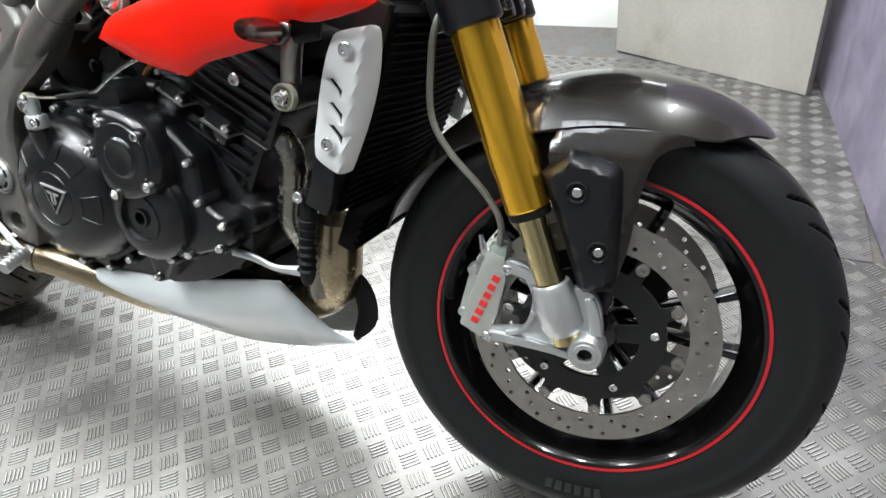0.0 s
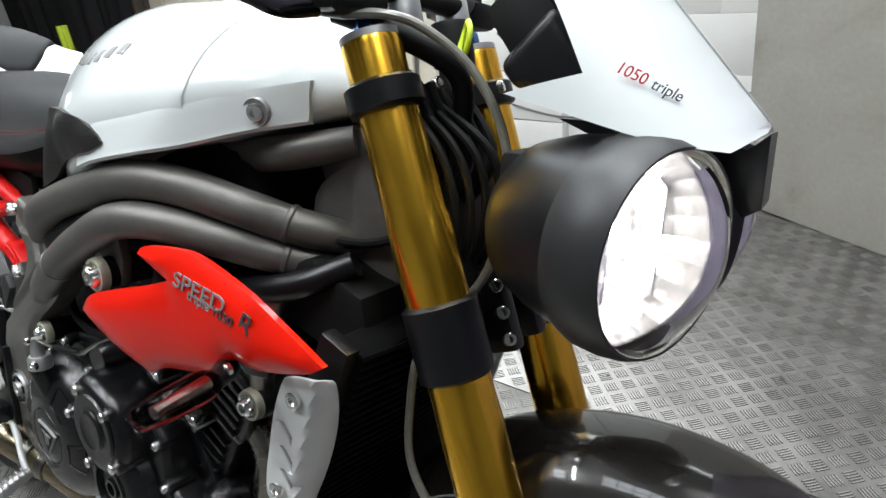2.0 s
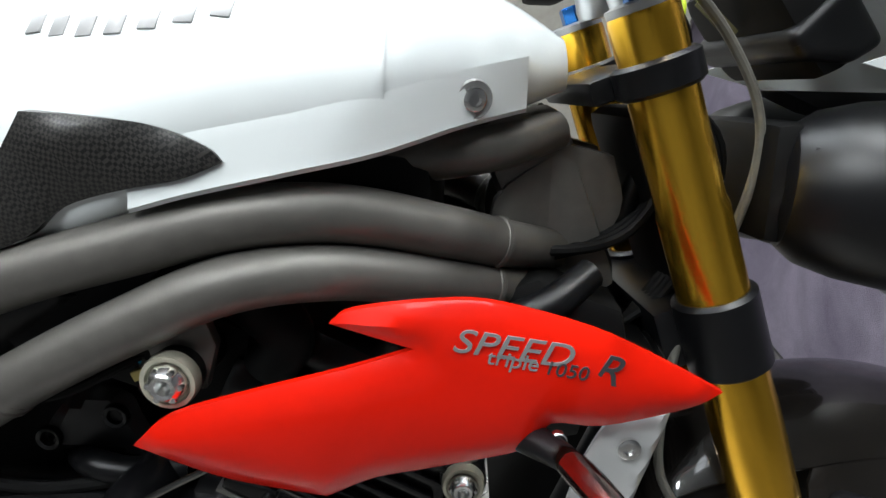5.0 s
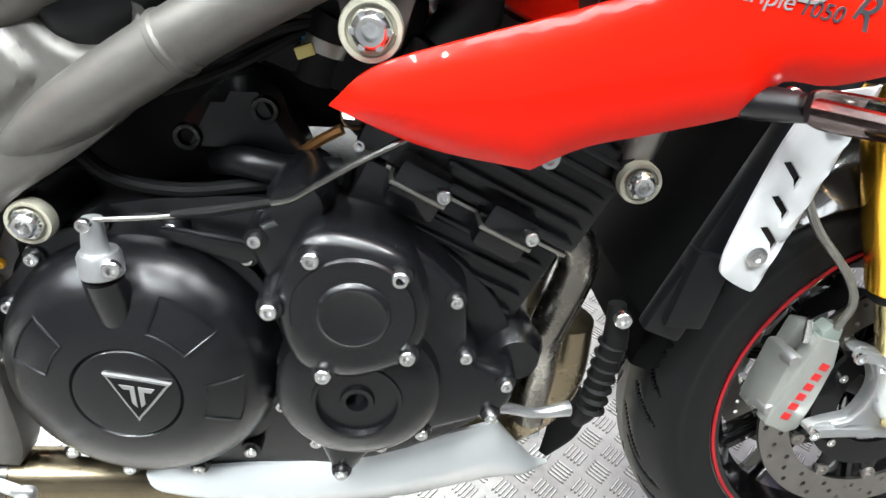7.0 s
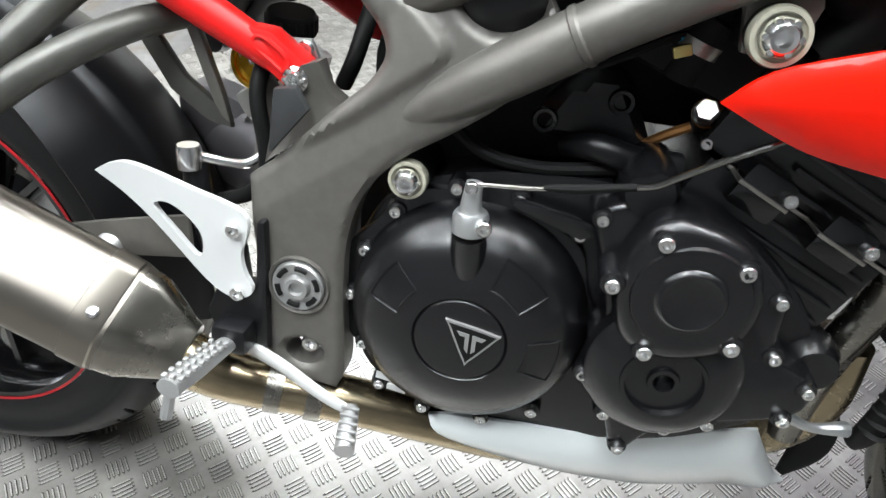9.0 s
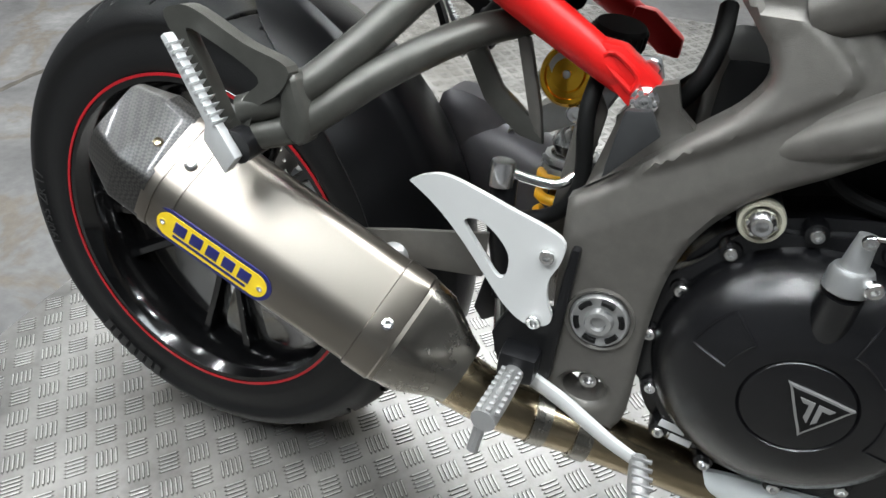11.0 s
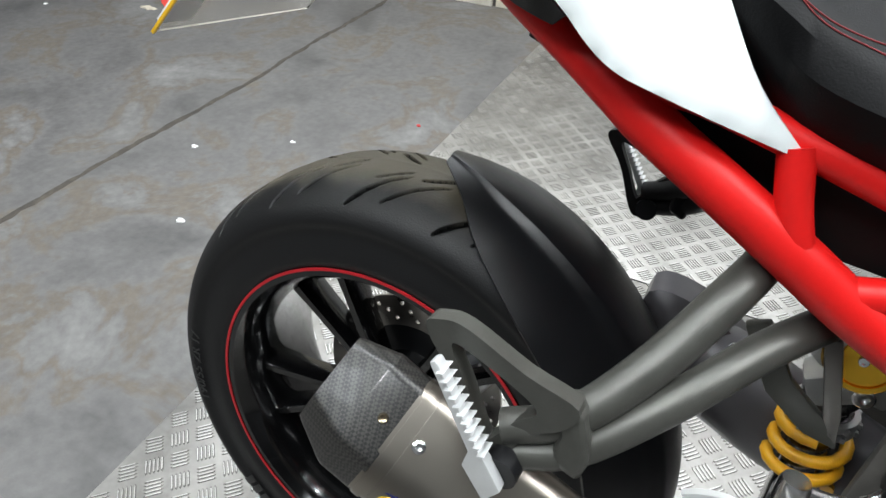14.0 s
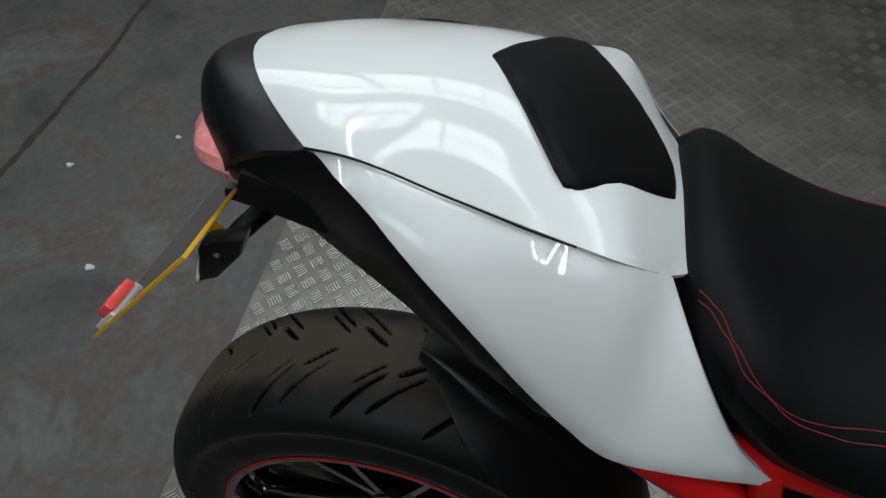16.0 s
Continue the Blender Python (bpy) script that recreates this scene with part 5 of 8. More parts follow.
for q in ([(0.670, 0.4425), (0.6825, 0.4405), (0.6825, 0.4180), (0.6785, 0.4230), (0.6785, 0.4370), (0.6735, 0.4375)], [(0.6855, 0.4400), (0.699, 0.4375), (0.6955, 0.4335), (0.6895, 0.4345), (0.6895, 0.4220), (0.6855, 0.4180)]):
    part("emblem_bar", prism([(0.6825 + (p[0] - 0.6840) * 0.9, 0.4330 + (p[1] - 0.4320) * 0.9) for p in q], -0.2088, -0.2070, 0.0002), SATIN_ALLOY, clu, "silver mark")
for q, w_, h_ in (((0.600, 0.337), 0.024, 0.008), ((0.610, 0.325), 0.020, 0.007)):
    part("data_label", rbox((q[0], -0.1605, q[1]), (w_, 0.001, h_), 0.0003, ry(8)), WHITE_PRINT, eng, "small printed label")

# clutch lever and cable
arm = part("clutch_arm", tube([(0.669, -0.196, 0.575), (0.668, -0.197, 0.555), (0.669, -0.196, 0.535)], [0.0068, 0.0088, 0.0105], 14), ALLOY, eng, "silver clutch release arm")
part("arm_clamp", lathe([(0.0, 0.010), (0.013, 0.010), (0.015, 0.006), (0.015, -0.008), (0.0, -0.008)], (0.669, -0.196, 0.540), (0, 0, 1), 20), ALLOY, arm)
bolt(arm, (0.681, -0.206, 0.542), (0.2, -1, 0), 0.0065, 0.006)
bolt(arm, (0.668, -0.205, 0.574), (0, -1, 0), 0.005, 0.005)
part("shaft_housing", tube([(0.669, -0.196, 0.530), (0.670, -0.190, 0.505), (0.672, -0.182, 0.462), (0.674, -0.180, 0.450)], [0.0145, 0.0150, 0.0125, 0.006], 18), ENGINE, eng)
part("release_shaft", tube([(0.669, -0.196, 0.540), (0.669, -0.196, 0.520)], 0.008, 12, 1), STEEL, arm)
part("clutch_cable", tube([(0.672, -0.200, 0.575), (0.712, -0.197, 0.577), (0.735, -0.196, 0.580)], 0.0016, 8), STEEL, eng, "bare clutch cable")
part("cable_adjuster", tube([(0.722, -0.196, 0.579), (0.735, -0.196, 0.5805), (0.748, -0.196, 0.582), (0.775, -0.195, 0.587), (0.790, -0.195, 0.590)], [0.0022, 0.0036, 0.0042, 0.0032, 0.0030], 10, 1), MATT, eng, "black cable adjuster")
part("cable_sheath", tube([(0.785, -0.195, 0.589), (0.803, -0.195, 0.593), (0.821, -0.195, 0.604), (0.853, -0.193, 0.623), (0.890, -0.185, 0.640), (0.93, -0.17, 0.655)], 0.0028, 10), GUNMETAL, eng, "grey cable sheath")
part("cable_bracket", prism([(0.70, 0.553), (0.775, 0.540), (0.775, 0.532), (0.76, 0.525), (0.70, 0.545)], -0.165, -0.155, 0.002), ENGINE, eng)

# alternator and sprag covers
GEN = (0.846, 0.510)
out_ = spline([(0.770, 0.560), (0.800, 0.572), (0.830, 0.570), (0.880, 0.556), (0.925, 0.520), (0.935, 0.500), (0.940, 0.450), (0.978, 0.428), (0.972, 0.392), (0.905, 0.366), (0.868, 0.352), (0.838, 0.312), (0.826, 0.315), (0.812, 0.352), (0.785, 0.385), (0.778, 0.410), (0.792, 0.445), (0.782, 0.50), (0.768, 0.54)], 4, True, {11, 12})
part("side_case", inset_dome(out_, [(0, -0.125), (0, -0.166), (0.0012, -0.1715), (0.004, -0.1748), (0.007, -0.176)]), ENGINE, eng)
g_out = spline([(0.790, 0.525), (0.808, 0.566), (0.835, 0.574), (0.882, 0.558), (0.902, 0.520), (0.900, 0.486), (0.882, 0.462), (0.845, 0.449), (0.812, 0.456), (0.795, 0.480)], 5, True)
gen = part("generator_cover", inset_dome(g_out, [(0, -0.150), (0, -0.196), (0.0012, -0.203), (0.0045, -0.2085), (0.010, -0.211), (0.018, -0.2125), (0.026, -0.2132)]), ENGINE, eng, "black generator cover")
part("cover_boss", lathe([(0.046, -0.001), (0.0445, 0.0018), (0.040, 0.0022), (0.031, 0.0008), (0.0275, 0.0014), (0.0255, 0.0040), (0.0235, 0.0048), (0.0205, 0.0036), (0.0, 0.0036)], (0.847, -0.2130, 0.512), (0, -1, 0), 48), ENGINE, gen)
for place in [(0.818, 0.556), (0.880, 0.543), (0.787, 0.514), (0.887, 0.476), (0.824, 0.458)]:
    part("bolt_boss", lathe([(0.0, 0.0), (0.0095, 0.0), (0.0105, -0.004), (0.011, -0.04)], (place[0], -0.211, place[1]), (0, -1, 0), 18), ENGINE, gen)
    bolt(gen, (place[0], -0.211, place[1]), (0, -1, 0), 0.0064, 0.0065)
part("starter_housing", tube([(0.806, -0.11, 0.580), (0.804, -0.165, 0.580), (0.804, -0.180, 0.580)], [0.024, 0.024, 0.019], 28, 1), ENGINE, eng)
crk = part("crank_cover", lathe([(0.068, 0.0), (0.066, 0.014), (0.058, 0.022), (0.046, 0.026), (0.034, 0.028), (0.032, 0.024), (0.014, 0.024), (0.013, 0.0275), (0.009, 0.0275), (0.009, 0.016), (0.0, 0.016)], (0.849, -0.176, 0.424), (0, -1, 0), 56), ENGINE, eng, "round crank cover with hex plug")
part("plug_ring", lathe([(0.0315, 0.024), (0.0325, 0.030), (0.036, 0.030), (0.037, 0.026)], (0.849, -0.176, 0.424), (0, -1, 0), 48), ENGINE, crk)
for place in [(0.925, 0.505), (0.936, 0.452), (0.972, 0.424), (0.962, 0.390), (0.903, 0.370), (0.868, 0.356), (0.833, 0.322), (0.812, 0.360), (0.785, 0.400), (0.791, 0.441), (0.773, 0.553)]:
    part("bolt_boss", lathe([(0.0, 0.003), (0.0085, 0.003), (0.0095, 0.0), (0.010, -0.03)], (place[0], -0.174, place[1]), (0, -1, 0), 16), ENGINE, eng)
    bolt(eng, (place[0], -0.177, place[1]), (0, -1, 0), 0.0056, 0.006)

# cylinders leaning forward, with ribs and coil covers
CYL = 26
cx = Vector((math.sin(radians(CYL)), 0, math.cos(radians(CYL))))
cz = Vector((math.cos(radians(CYL)), 0, -math.sin(radians(CYL))))
base = Vector((0.885, 0, 0.475))


def on_cyl(a, y, h):
    return base + cz * a + cx * h + Vector((0, y, 0))


def cyl_box(a0, a1, h0, h1, y0, y1, bevel=0.004):
    c = on_cyl((a0 + a1) / 2, (y0 + y1) / 2, (h0 + h1) / 2)
    return rbox(c, (a1 - a0, y1 - y0, h1 - h0), bevel, ry(CYL))


cyl = part("cylinder_block", cyl_box(-0.085, 0.095, -0.05, 0.10, -0.128, 0.13), ENGINE, eng)
part("cylinder_head", cyl_box(-0.10, 0.105, 0.104, 0.20, -0.132, 0.13, 0.008), ENGINE, eng)
part("cam_cover", cyl_box(-0.085, 0.085, 0.204, 0.245, -0.12, 0.12, 0.014), ENGINE, eng)
for i in range(7):
    h = -0.02 + 0.017 * i
    part("rib", cyl_box(-0.06 + 0.006 * i, 0.085, h, h + 0.005, -0.136, -0.126, 0.0015), ENGINE, cyl)
for i in range(6):
    h = 0.112 + 0.015 * i
    part("rib", cyl_box(-0.03, 0.095, h, h + 0.005, -0.140, -0.130, 0.0015), ENGINE, cyl)
for a, h in ((-0.043, 0.100), (0.035, 0.102)):
    cc_ = on_cyl(a, 0, h)
    part("water_boss", cyl_box(a - 0.022, a + 0.022, h - 0.018, h + 0.022, -0.158, -0.125, 0.007), GLOSSBLACK, eng)
    p_ = on_cyl(a - 0.024, -0.150, h + 0.010)
    bolt(eng, on_cyl(a + 0.018, -0.158, h + 0.010), (0, -1, 0), 0.006, 0.006)
bolt(eng, on_cyl(-0.045, -0.141, 0.15), (0, -1, 0), 0.0085, 0.006)
bolt(eng, on_cyl(0.035, -0.141, 0.17), (0, -1, 0), 0.0085, 0.006)
part("gasket_edge", cyl_box(-0.07, 0.10, 0.100, 0.1035, -0.1305, 0.13, 0.0008), STEEL, eng, "bare metal gasket edge")
for a in (-0.043, 0.035):
    part("gasket_edge", cyl_box(a - 0.0235, a + 0.0235, 0.1, 0.1035, -0.1595, -0.13, 0.0006), STEEL, eng)

# throttle bodies, thermostat housing and dark plumbing behind the frame
part("airbox", rbox((0.86, 0, 0.80), (0.36, 0.22, 0.12), 0.03), MATT, eng, "black airbox")
part("throttle_body", rbox((0.82, 0, 0.70), (0.14, 0.26, 0.09), 0.02, ry(20)), MATT, eng)
both(lambda: tube([(0.86, -0.09, 0.74), (0.90, -0.13, 0.745), (0.925, -0.135, 0.72), (0.91, -0.13, 0.69)], 0.022, 18), "coolant_hose", MATT, eng, "black coolant hose", (-1,))
brk = part("lift_bracket", shell(spline([(0.704, 0.602), (0.710, 0.622), (0.734, 0.647), (0.759, 0.657), (0.783, 0.648), (0.790, 0.630), (0.804, 0.600), (0.795, 0.590), (0.754, 0.592), (0.716, 0.595)], 4, True), lambda u, v, d: (u, -0.108 - 0.01 * min(1, d / 0.006), v), 0.010, 0.03), BLACK, eng, "black moulded valve housing")
for q in ((0.714, 0.611), (0.774, 0.634)):
    part("socket_ring", lathe([(0.006, -0.002), (0.007, 0.004), (0.010, 0.005), (0.0115, 0.0)], (q[0], -0.118, q[1]), (0, -1, 0), 20), ENGINE, brk)
part("coolant_pipe", tube([(0.735, -0.115, 0.590), (0.760, -0.135, 0.598), (0.79, -0.135, 0.592), (0.83, -0.12, 0.588)], [0.010, 0.012, 0.012, 0.011], 14), BLACK, eng)
part("breather_hose", tube([(0.62, -0.13, 0.625), (0.655, -0.135, 0.585), (0.71, -0.135, 0.573), (0.78, -0.13, 0.580)], 0.006, 10), MATT, eng, "black breather hose")
part("intake_stub", tube([(0.812, -0.112, 0.660), (0.820, -0.116, 0.684), (0.830, -0.118, 0.706)], [0.019, 0.020, 0.020], 20, 3), MATT, eng, "black rubber intake stub")
part("hose_clamp", lathe([(0.0205, -0.005), (0.0215, -0.005), (0.0215, 0.005), (0.0205, 0.005)], (0.821, -0.116, 0.686), (0.35, -0.06, 1), 28, None, True), STEEL, eng, "bright hose clamp")
part("clamp_screw", rbox((0.808, -0.134, 0.682), (0.014, 0.008, 0.009), 0.0015, ry(-20)), BRASS, eng, "brass clamp screw block")
part("blue_plug", tube([(0.798, -0.128, 0.689), (0.806, -0.129, 0.6915), (0.813, -0.129, 0.693)], [0.003, 0.004, 0.0025], 8, 1), BLUE_PLASTIC, eng, "blue plastic plug")
part("wire_tail", tube([(0.772, -0.122, 0.672), (0.784, -0.126, 0.681), (0.800, -0.128, 0.690)], 0.0035, 8), MATT, eng, "black wire")
part("sensor_nut", lathe([(0.0, 0.008), (0.0085, 0.008), (0.0098, 0.006), (0.0098, -0.004)], (0.841, -0.122, 0.636), (-0.25, -0.85, 0.45), 6), STEEL, eng, "bright sensor nut")
part("sensor_washer", lathe([(0.0125, -0.004), (0.0125, -0.006), (0.009, -0.007)], (0.841, -0.122, 0.636), (-0.25, -0.85, 0.45), 24), COPPER, eng, "copper sensor washer")
part("sensor_body", tube([(0.841, -0.118, 0.634), (0.850, -0.09, 0.615)], 0.011, 14, 1), BLACK, eng)
part("sensor_lead", tube([(0.800, -0.112, 0.600), (0.815, -0.118, 0.612), (0.832, -0.120, 0.622)], 0.0045, 8), COPPER, eng, "tinted sensor lead")
bolt(eng, (0.846, -0.128, 0.611), (-0.1, -0.9, 0.3), 0.005, 0.005)
part("connector", rbox((0.800, -0.150, 0.715), (0.030, 0.018, 0.014), 0.003, ry(-12)), PALE, eng, "pale wiring connector")
for k in range(4):
    part("wiring", tube([(0.70 + 0.02 * k, -0.12, 0.645 + 0.01 * k), (0.75, -0.135, 0.665 + 0.012 * k), (0.80, -0.13, 0.69 + 0.008 * k), (0.84, -0.12, 0.70)], 0.004, 8), MATT, eng, "black wiring")
part("intake_shroud", rbox((0.79, 0.04, 0.68), (0.20, 0.20, 0.16), 0.02), MATT, eng, "black intake shroud")
part("engine_rear_mass", rbox((0.66, 0.02, 0.58), (0.22, 0.22, 0.16), 0.02), MATT, eng)
part("gearbox_rear", rbox((0.60, 0.03, 0.44), (0.12, 0.24, 0.22), 0.02), ENGINE, eng)
part("sump", prism([(0.66, 0.30), (0.70, 0.215), (0.90, 0.215), (0.93, 0.31)], -0.08, 0.08, 0.01), ENGINE, eng)

# oil cooler sensor and its wiring ahead of the crankcase
part("oil_filter_boss", tube([(0.975, -0.10, 0.43), (0.985, -0.135, 0.428), (0.985, -0.15, 0.428)], [0.03, 0.028, 0.02], 20, 1), ENGINE, eng)

# -- exhaust --
exh = part("exhaust_collector", tube([(1.055, -0.03, 0.40), (1.05, -0.03, 0.33), (1.03, -0.02, 0.28), (0.98, -0.02, 0.25), (0.86, -0.04, 0.225)], [0.036, 0.040, 0.041, 0.040, 0.036], 24), PIPE, bike, "heat-tinted steel exhaust collector")
for yy, lab in ((-0.105, "grey steel header pipe"), (0.0, ""), (0.105, "")):
    part("header_pipe", tube([(0.975, yy, 0.545), (1.022, yy, 0.535), (1.040, yy * 0.98, 0.50), (1.022, yy * 0.9, 0.42), (1.03, yy * 0.6, 0.35), (1.03, yy * 0.3 - 0.02, 0.28)], 0.0185, 18), PIPE_GREY, exh, lab)
part("link_pipe", tube([(0.86, -0.04, 0.225), (0.74, -0.08, 0.22), (0.66, -0.115, 0.25), (0.60, -0.135, 0.272), (0.53, -0.150, 0.288), (0.47, -0.160, 0.296), (0.43, -0.175, 0.312), (0.385, -0.185, 0.335), (0.345, -0.192, 0.362)], [0.036, 0.029, 0.0265, 0.0265, 0.0265, 0.0275, 0.028, 0.030, 0.034], 24), PIPE, exh, "heat-tinted link pipe")
for p_ in ((0.520, -0.152, 0.289), (0.478, -0.159, 0.2955)):
    part("pipe_collar", tube([(p_[0] + 0.008, p_[1] + 0.002, p_[2] - 0.0015), (p_[0] - 0.008, p_[1] - 0.002, p_[2] + 0.0015)], 0.0295, 24, 1), PIPE_GREY, exh)


# -- belly pan --
def belly(sd):
    """A curved fairing sheet from the flank down under the sump, coming to a point ahead."""
    #        x      ytop   ztop   ybot    zbot
    rows = [(0.612, 0.137, 0.262, 0.132, 0.252), (0.650, 0.140, 0.283, 0.118, 0.238), (0.72, 0.142, 0.292, 0.108, 0.214), (0.80, 0.138, 0.296, 0.084, 0.184), (0.88, 0.126, 0.303, 0.060, 0.164), (0.94, 0.110, 0.308, 0.043, 0.160), (0.987, 0.094, 0.308, 0.033, 0.163), (1.020, 0.070, 0.252, 0.028, 0.169), (1.045, 0.048, 0.212, 0.025, 0.177), (1.069, 0.026, 0.186, 0.0235, 0.183)]
    rows = spline(rows, 4, False, {6})
    outer = []
    for x, yt, zt, yb, zb in rows:
        ring = []
        for k in range(9):
            u = k / 8
            bulge = 0.014 * math.sin(math.pi * u) * min(1, (zt - zb) / 0.06)
            ring.append((x, sd * (yt + (yb - yt) * u**1.6 + bulge), zt + (zb - zt) * u))
        inner = [(p[0], p[1] - sd * 0.0035, p[2] + 0.001) for p in ring]
        outer.append(ring + inner[::-1])
    bm = rings_mesh(outer)
    bmesh.ops.recalc_face_normals(bm, faces=bm.faces)
    return bm


for sd in (-1, 1):
    part("belly_pan", belly(sd), PEARL, bike, "white painted belly pan")
part("belly_liner", tube([(1.030, -0.02, 0.33), (1.075, -0.012, 0.29), (1.088, -0.010, 0.235), (1.066, -0.015, 0.188)], [0.004, 0.022, 0.022, 0.006], 12, 5, True, None, 0.25), MATT, bike, "black inner edge of the belly pan")

# -- radiator --
rad = part("radiator", rbox((1.160, 0, 0.580), (0.036, 0.270, 0.262), 0.006, ry(21)), CORE, bike, "black curved radiator")
for i in range(24):
    z = 0.460 + 0.0102 * i
    x = 1.136 + (z - 0.455) * 0.38
    part("fin", tube([(x - 0.006, -0.136, z), (x, -0.07, z - 0.002), (x + 0.003, 0, z - 0.003), (x, 0.07, z - 0.002), (x - 0.006, 0.136, z)], 0.0028, 6, 2), CORE, rad)
both(lambda: rbox((1.156, -0.145, 0.585), (0.036, 0.018, 0.270), 0.004, ry(21)), "side_tank", BLACK, rad)
both(lambda: prism([(1.118, 0.545), (1.150, 0.540), (1.138, 0.472), (1.104, 0.474)], -0.163, -0.140, 0.004), "side_tank_foot", BLACK, rad, "", (-1,))
# oil cooler under it
part("oil_cooler", rbox((1.128, 0.0, 0.420), (0.026, 0.22, 0.06), 0.004, ry(21)), CORE, rad, "black oil cooler")
for i in range(5):
    part("cooler_fin", tube([(1.133 + 0.0045 * i, -0.11, 0.396 + 0.012 * i), (1.133 + 0.0045 * i, 0.11, 0.396 + 0.012 * i)], 0.004, 6, 1), CORE, rad)

# white radiator shrouds
sh_o = spline([(1.161, 0.668), (1.172, 0.678), (1.202, 0.684), (1.2115, 0.685), (1.2145, 0.676), (1.2075, 0.634), (1.1935, 0.584), (1.1740, 0.530), (1.168, 0.520), (1.156, 0.521), (1.134, 0.533), (1.130, 0.545), (1.133, 0.570), (1.147, 0.632)], 4, True)
slots = [[(1.1545 + q * 0.05, 0.628 + q), (1.1605 + q * 0.05, 0.629 + q), (1.1720 + q * 0.05, 0.616 + q), (1.1690 + q * 0.05, 0.606 + q), (1.1660 + q * 0.05, 0.615 + q)] for q in (0.0, -0.0265, -0.052)]


def shroud_at(u, v, d):
    # the flank folds forward to the radiator's face along a crease
    crease = 1.184 + (v - 0.60) * 0.28
    y = -0.179 + 1.5 * max(0.0, u - crease) - 0.002 * min(1, d / 0.003) ** 0.5 + 0.002
    return (u, y, v)


SHROUD = mat("satin_white_shroud", (0.54, 0.545, 0.54), 0.32, vary=0.03, scale=10, coat=0.3)
for o in both(lambda: shell(sh_o, shroud_at, 0.007, 0.003, slots), "radiator_shroud", SHROUD, bike, "white pressed radiator shroud with three slots"):
    pass
for q in ((1.182, 0.660), (1.152, 0.554)):
    bolt(rad, (q[0], -0.181, q[1]), (0, -1, 0), 0.0085, 0.004)

# -- red side panels --
red_o = spline([(0.831, 0.660), (0.859, 0.685), (0.916, 0.705), (0.979, 0.724), (1.028, 0.741), (0.972, 0.757), (0.988, 0.767), (1.045, 0.775), (1.084, 0.774), (1.147, 0.758), (1.195, 0.736), (1.236, 0.714), (1.214, 0.702), (1.158, 0.688), (1.122, 0.689), (1.107, 0.668), (1.044, 0.650), (1.001, 0.639), (0.966, 0.621), (0.907, 0.631), (0.872, 0.642)], 4, True, {0, 4, 5, 11, 18})


def red_at(u, v, d):
    y = -0.201 - 0.010 * (1 - math.exp(-d / 0.012))
    y += 0.05 * max(0.0, u - 1.13) ** 1.3 * 2.0
    mid = 0.715 + 0.05 * (u - 1.0)
    y += 0.13 * max(0.0, abs(v - mid) - 0.018) ** 1.2
    return (u, y, v)


rp_ = both(lambda: shell(red_o, red_at, 0.009, 0.006), "side_panel", RED, bike, "gloss red radiator side panel")[0]


def on_side(x, z, y, size_x=1.0, tilt=0.0):
    """Pose of lettering that faces the bike's right side; tilt turns it in its own plane."""
    return Matrix.Translation((x, y, z)) @ Matrix.Rotation(radians(90), 4, "X") @ Matrix.Rotation(radians(tilt), 4, "Z") @ Matrix.Diagonal((size_x, 1, 1, 1))


letters("SPEED", 0.0235, on_side(1.052, 0.7455, -0.2105, 1.22, -7), DECAL_GREY, rp_, shear=0.25, label="silver lettering")
letters("triple", 0.0145, on_side(1.075, 0.7375, -0.2105, 1.1, -8), DECAL_GREY, rp_, shear=0.1)
letters("1050", 0.0135, on_side(1.112, 0.7315, -0.2105, 1.1, -8), DECAL_DARK, rp_, shear=0.1)
letters("R", 0.030, on_side(1.143, 0.7265, -0.2085, 1.0, -12), DECAL_DARK, rp_, shear=0.3)

# indicators
SMOKED_LENS = glass("smoked_indicator_lens", (0.34, 0.27, 0.25))
for sd in (-1, 1):
    ind = part("indicator", tube([(1.095, 0.188 * sd, 0.672), (1.112, 0.200 * sd, 0.675), (1.130, 0.225 * sd, 0.678)], [0.009, 0.0115, 0.009], 14), BLACK, bike, "black indicator stalk")
    part("lens", tube([(1.128, 0.222 * sd, 0.678), (1.133, 0.238 * sd, 0.680), (1.145, 0.275 * sd, 0.684), (1.152, 0.304 * sd, 0.686), (1.153, 0.308 * sd, 0.686)], [0.010, 0.0145, 0.0135, 0.010, 0.004], 14, 5, True, None, 0.7), SMOKED_LENS, ind, "smoked indicator lens")
    part("lamp", tube([(1.130, 0.232 * sd, 0.680), (1.148, 0.290 * sd, 0.684)], [0.006, 0.005], 8, 1), REFLECTOR, ind)
    bolt(ind, (1.126, 0.206 * sd, 0.682), (0, sd, 0), 0.006, 0.005)
    part("bracket", prism([(1.100, 0.690), (1.150, 0.690), (1.145, 0.668), (1.115, 0.662)], 0.176 * sd - 0.004, 0.176 * sd + 0.004, 0.002), BLACK, ind)

# -- tank --
def tank_section(x, hw, zl, zh, top=0.72):
    """Round above, nearly square along its lower edge."""
    out, zm = [], zl + 0.34 * (zh - zl)
    for j in range(48):
        a = 2 * math.pi * j / 48
        c, s = math.cos(a), math.sin(a)
        p = 2.5 if s > 0 else 6.5
        y = hw * math.copysign(abs(c) ** (2 / p), c)
        z = abs(s) ** (2 / p)
        if s > 0:
            y *= 1 - (1 - top) * z
        else:
            y *= 1 - 0.03 * z
        out.append((y, zm + (z * (zh - zm) if s > 0 else -z * (zm - zl))))
    return (x, out)


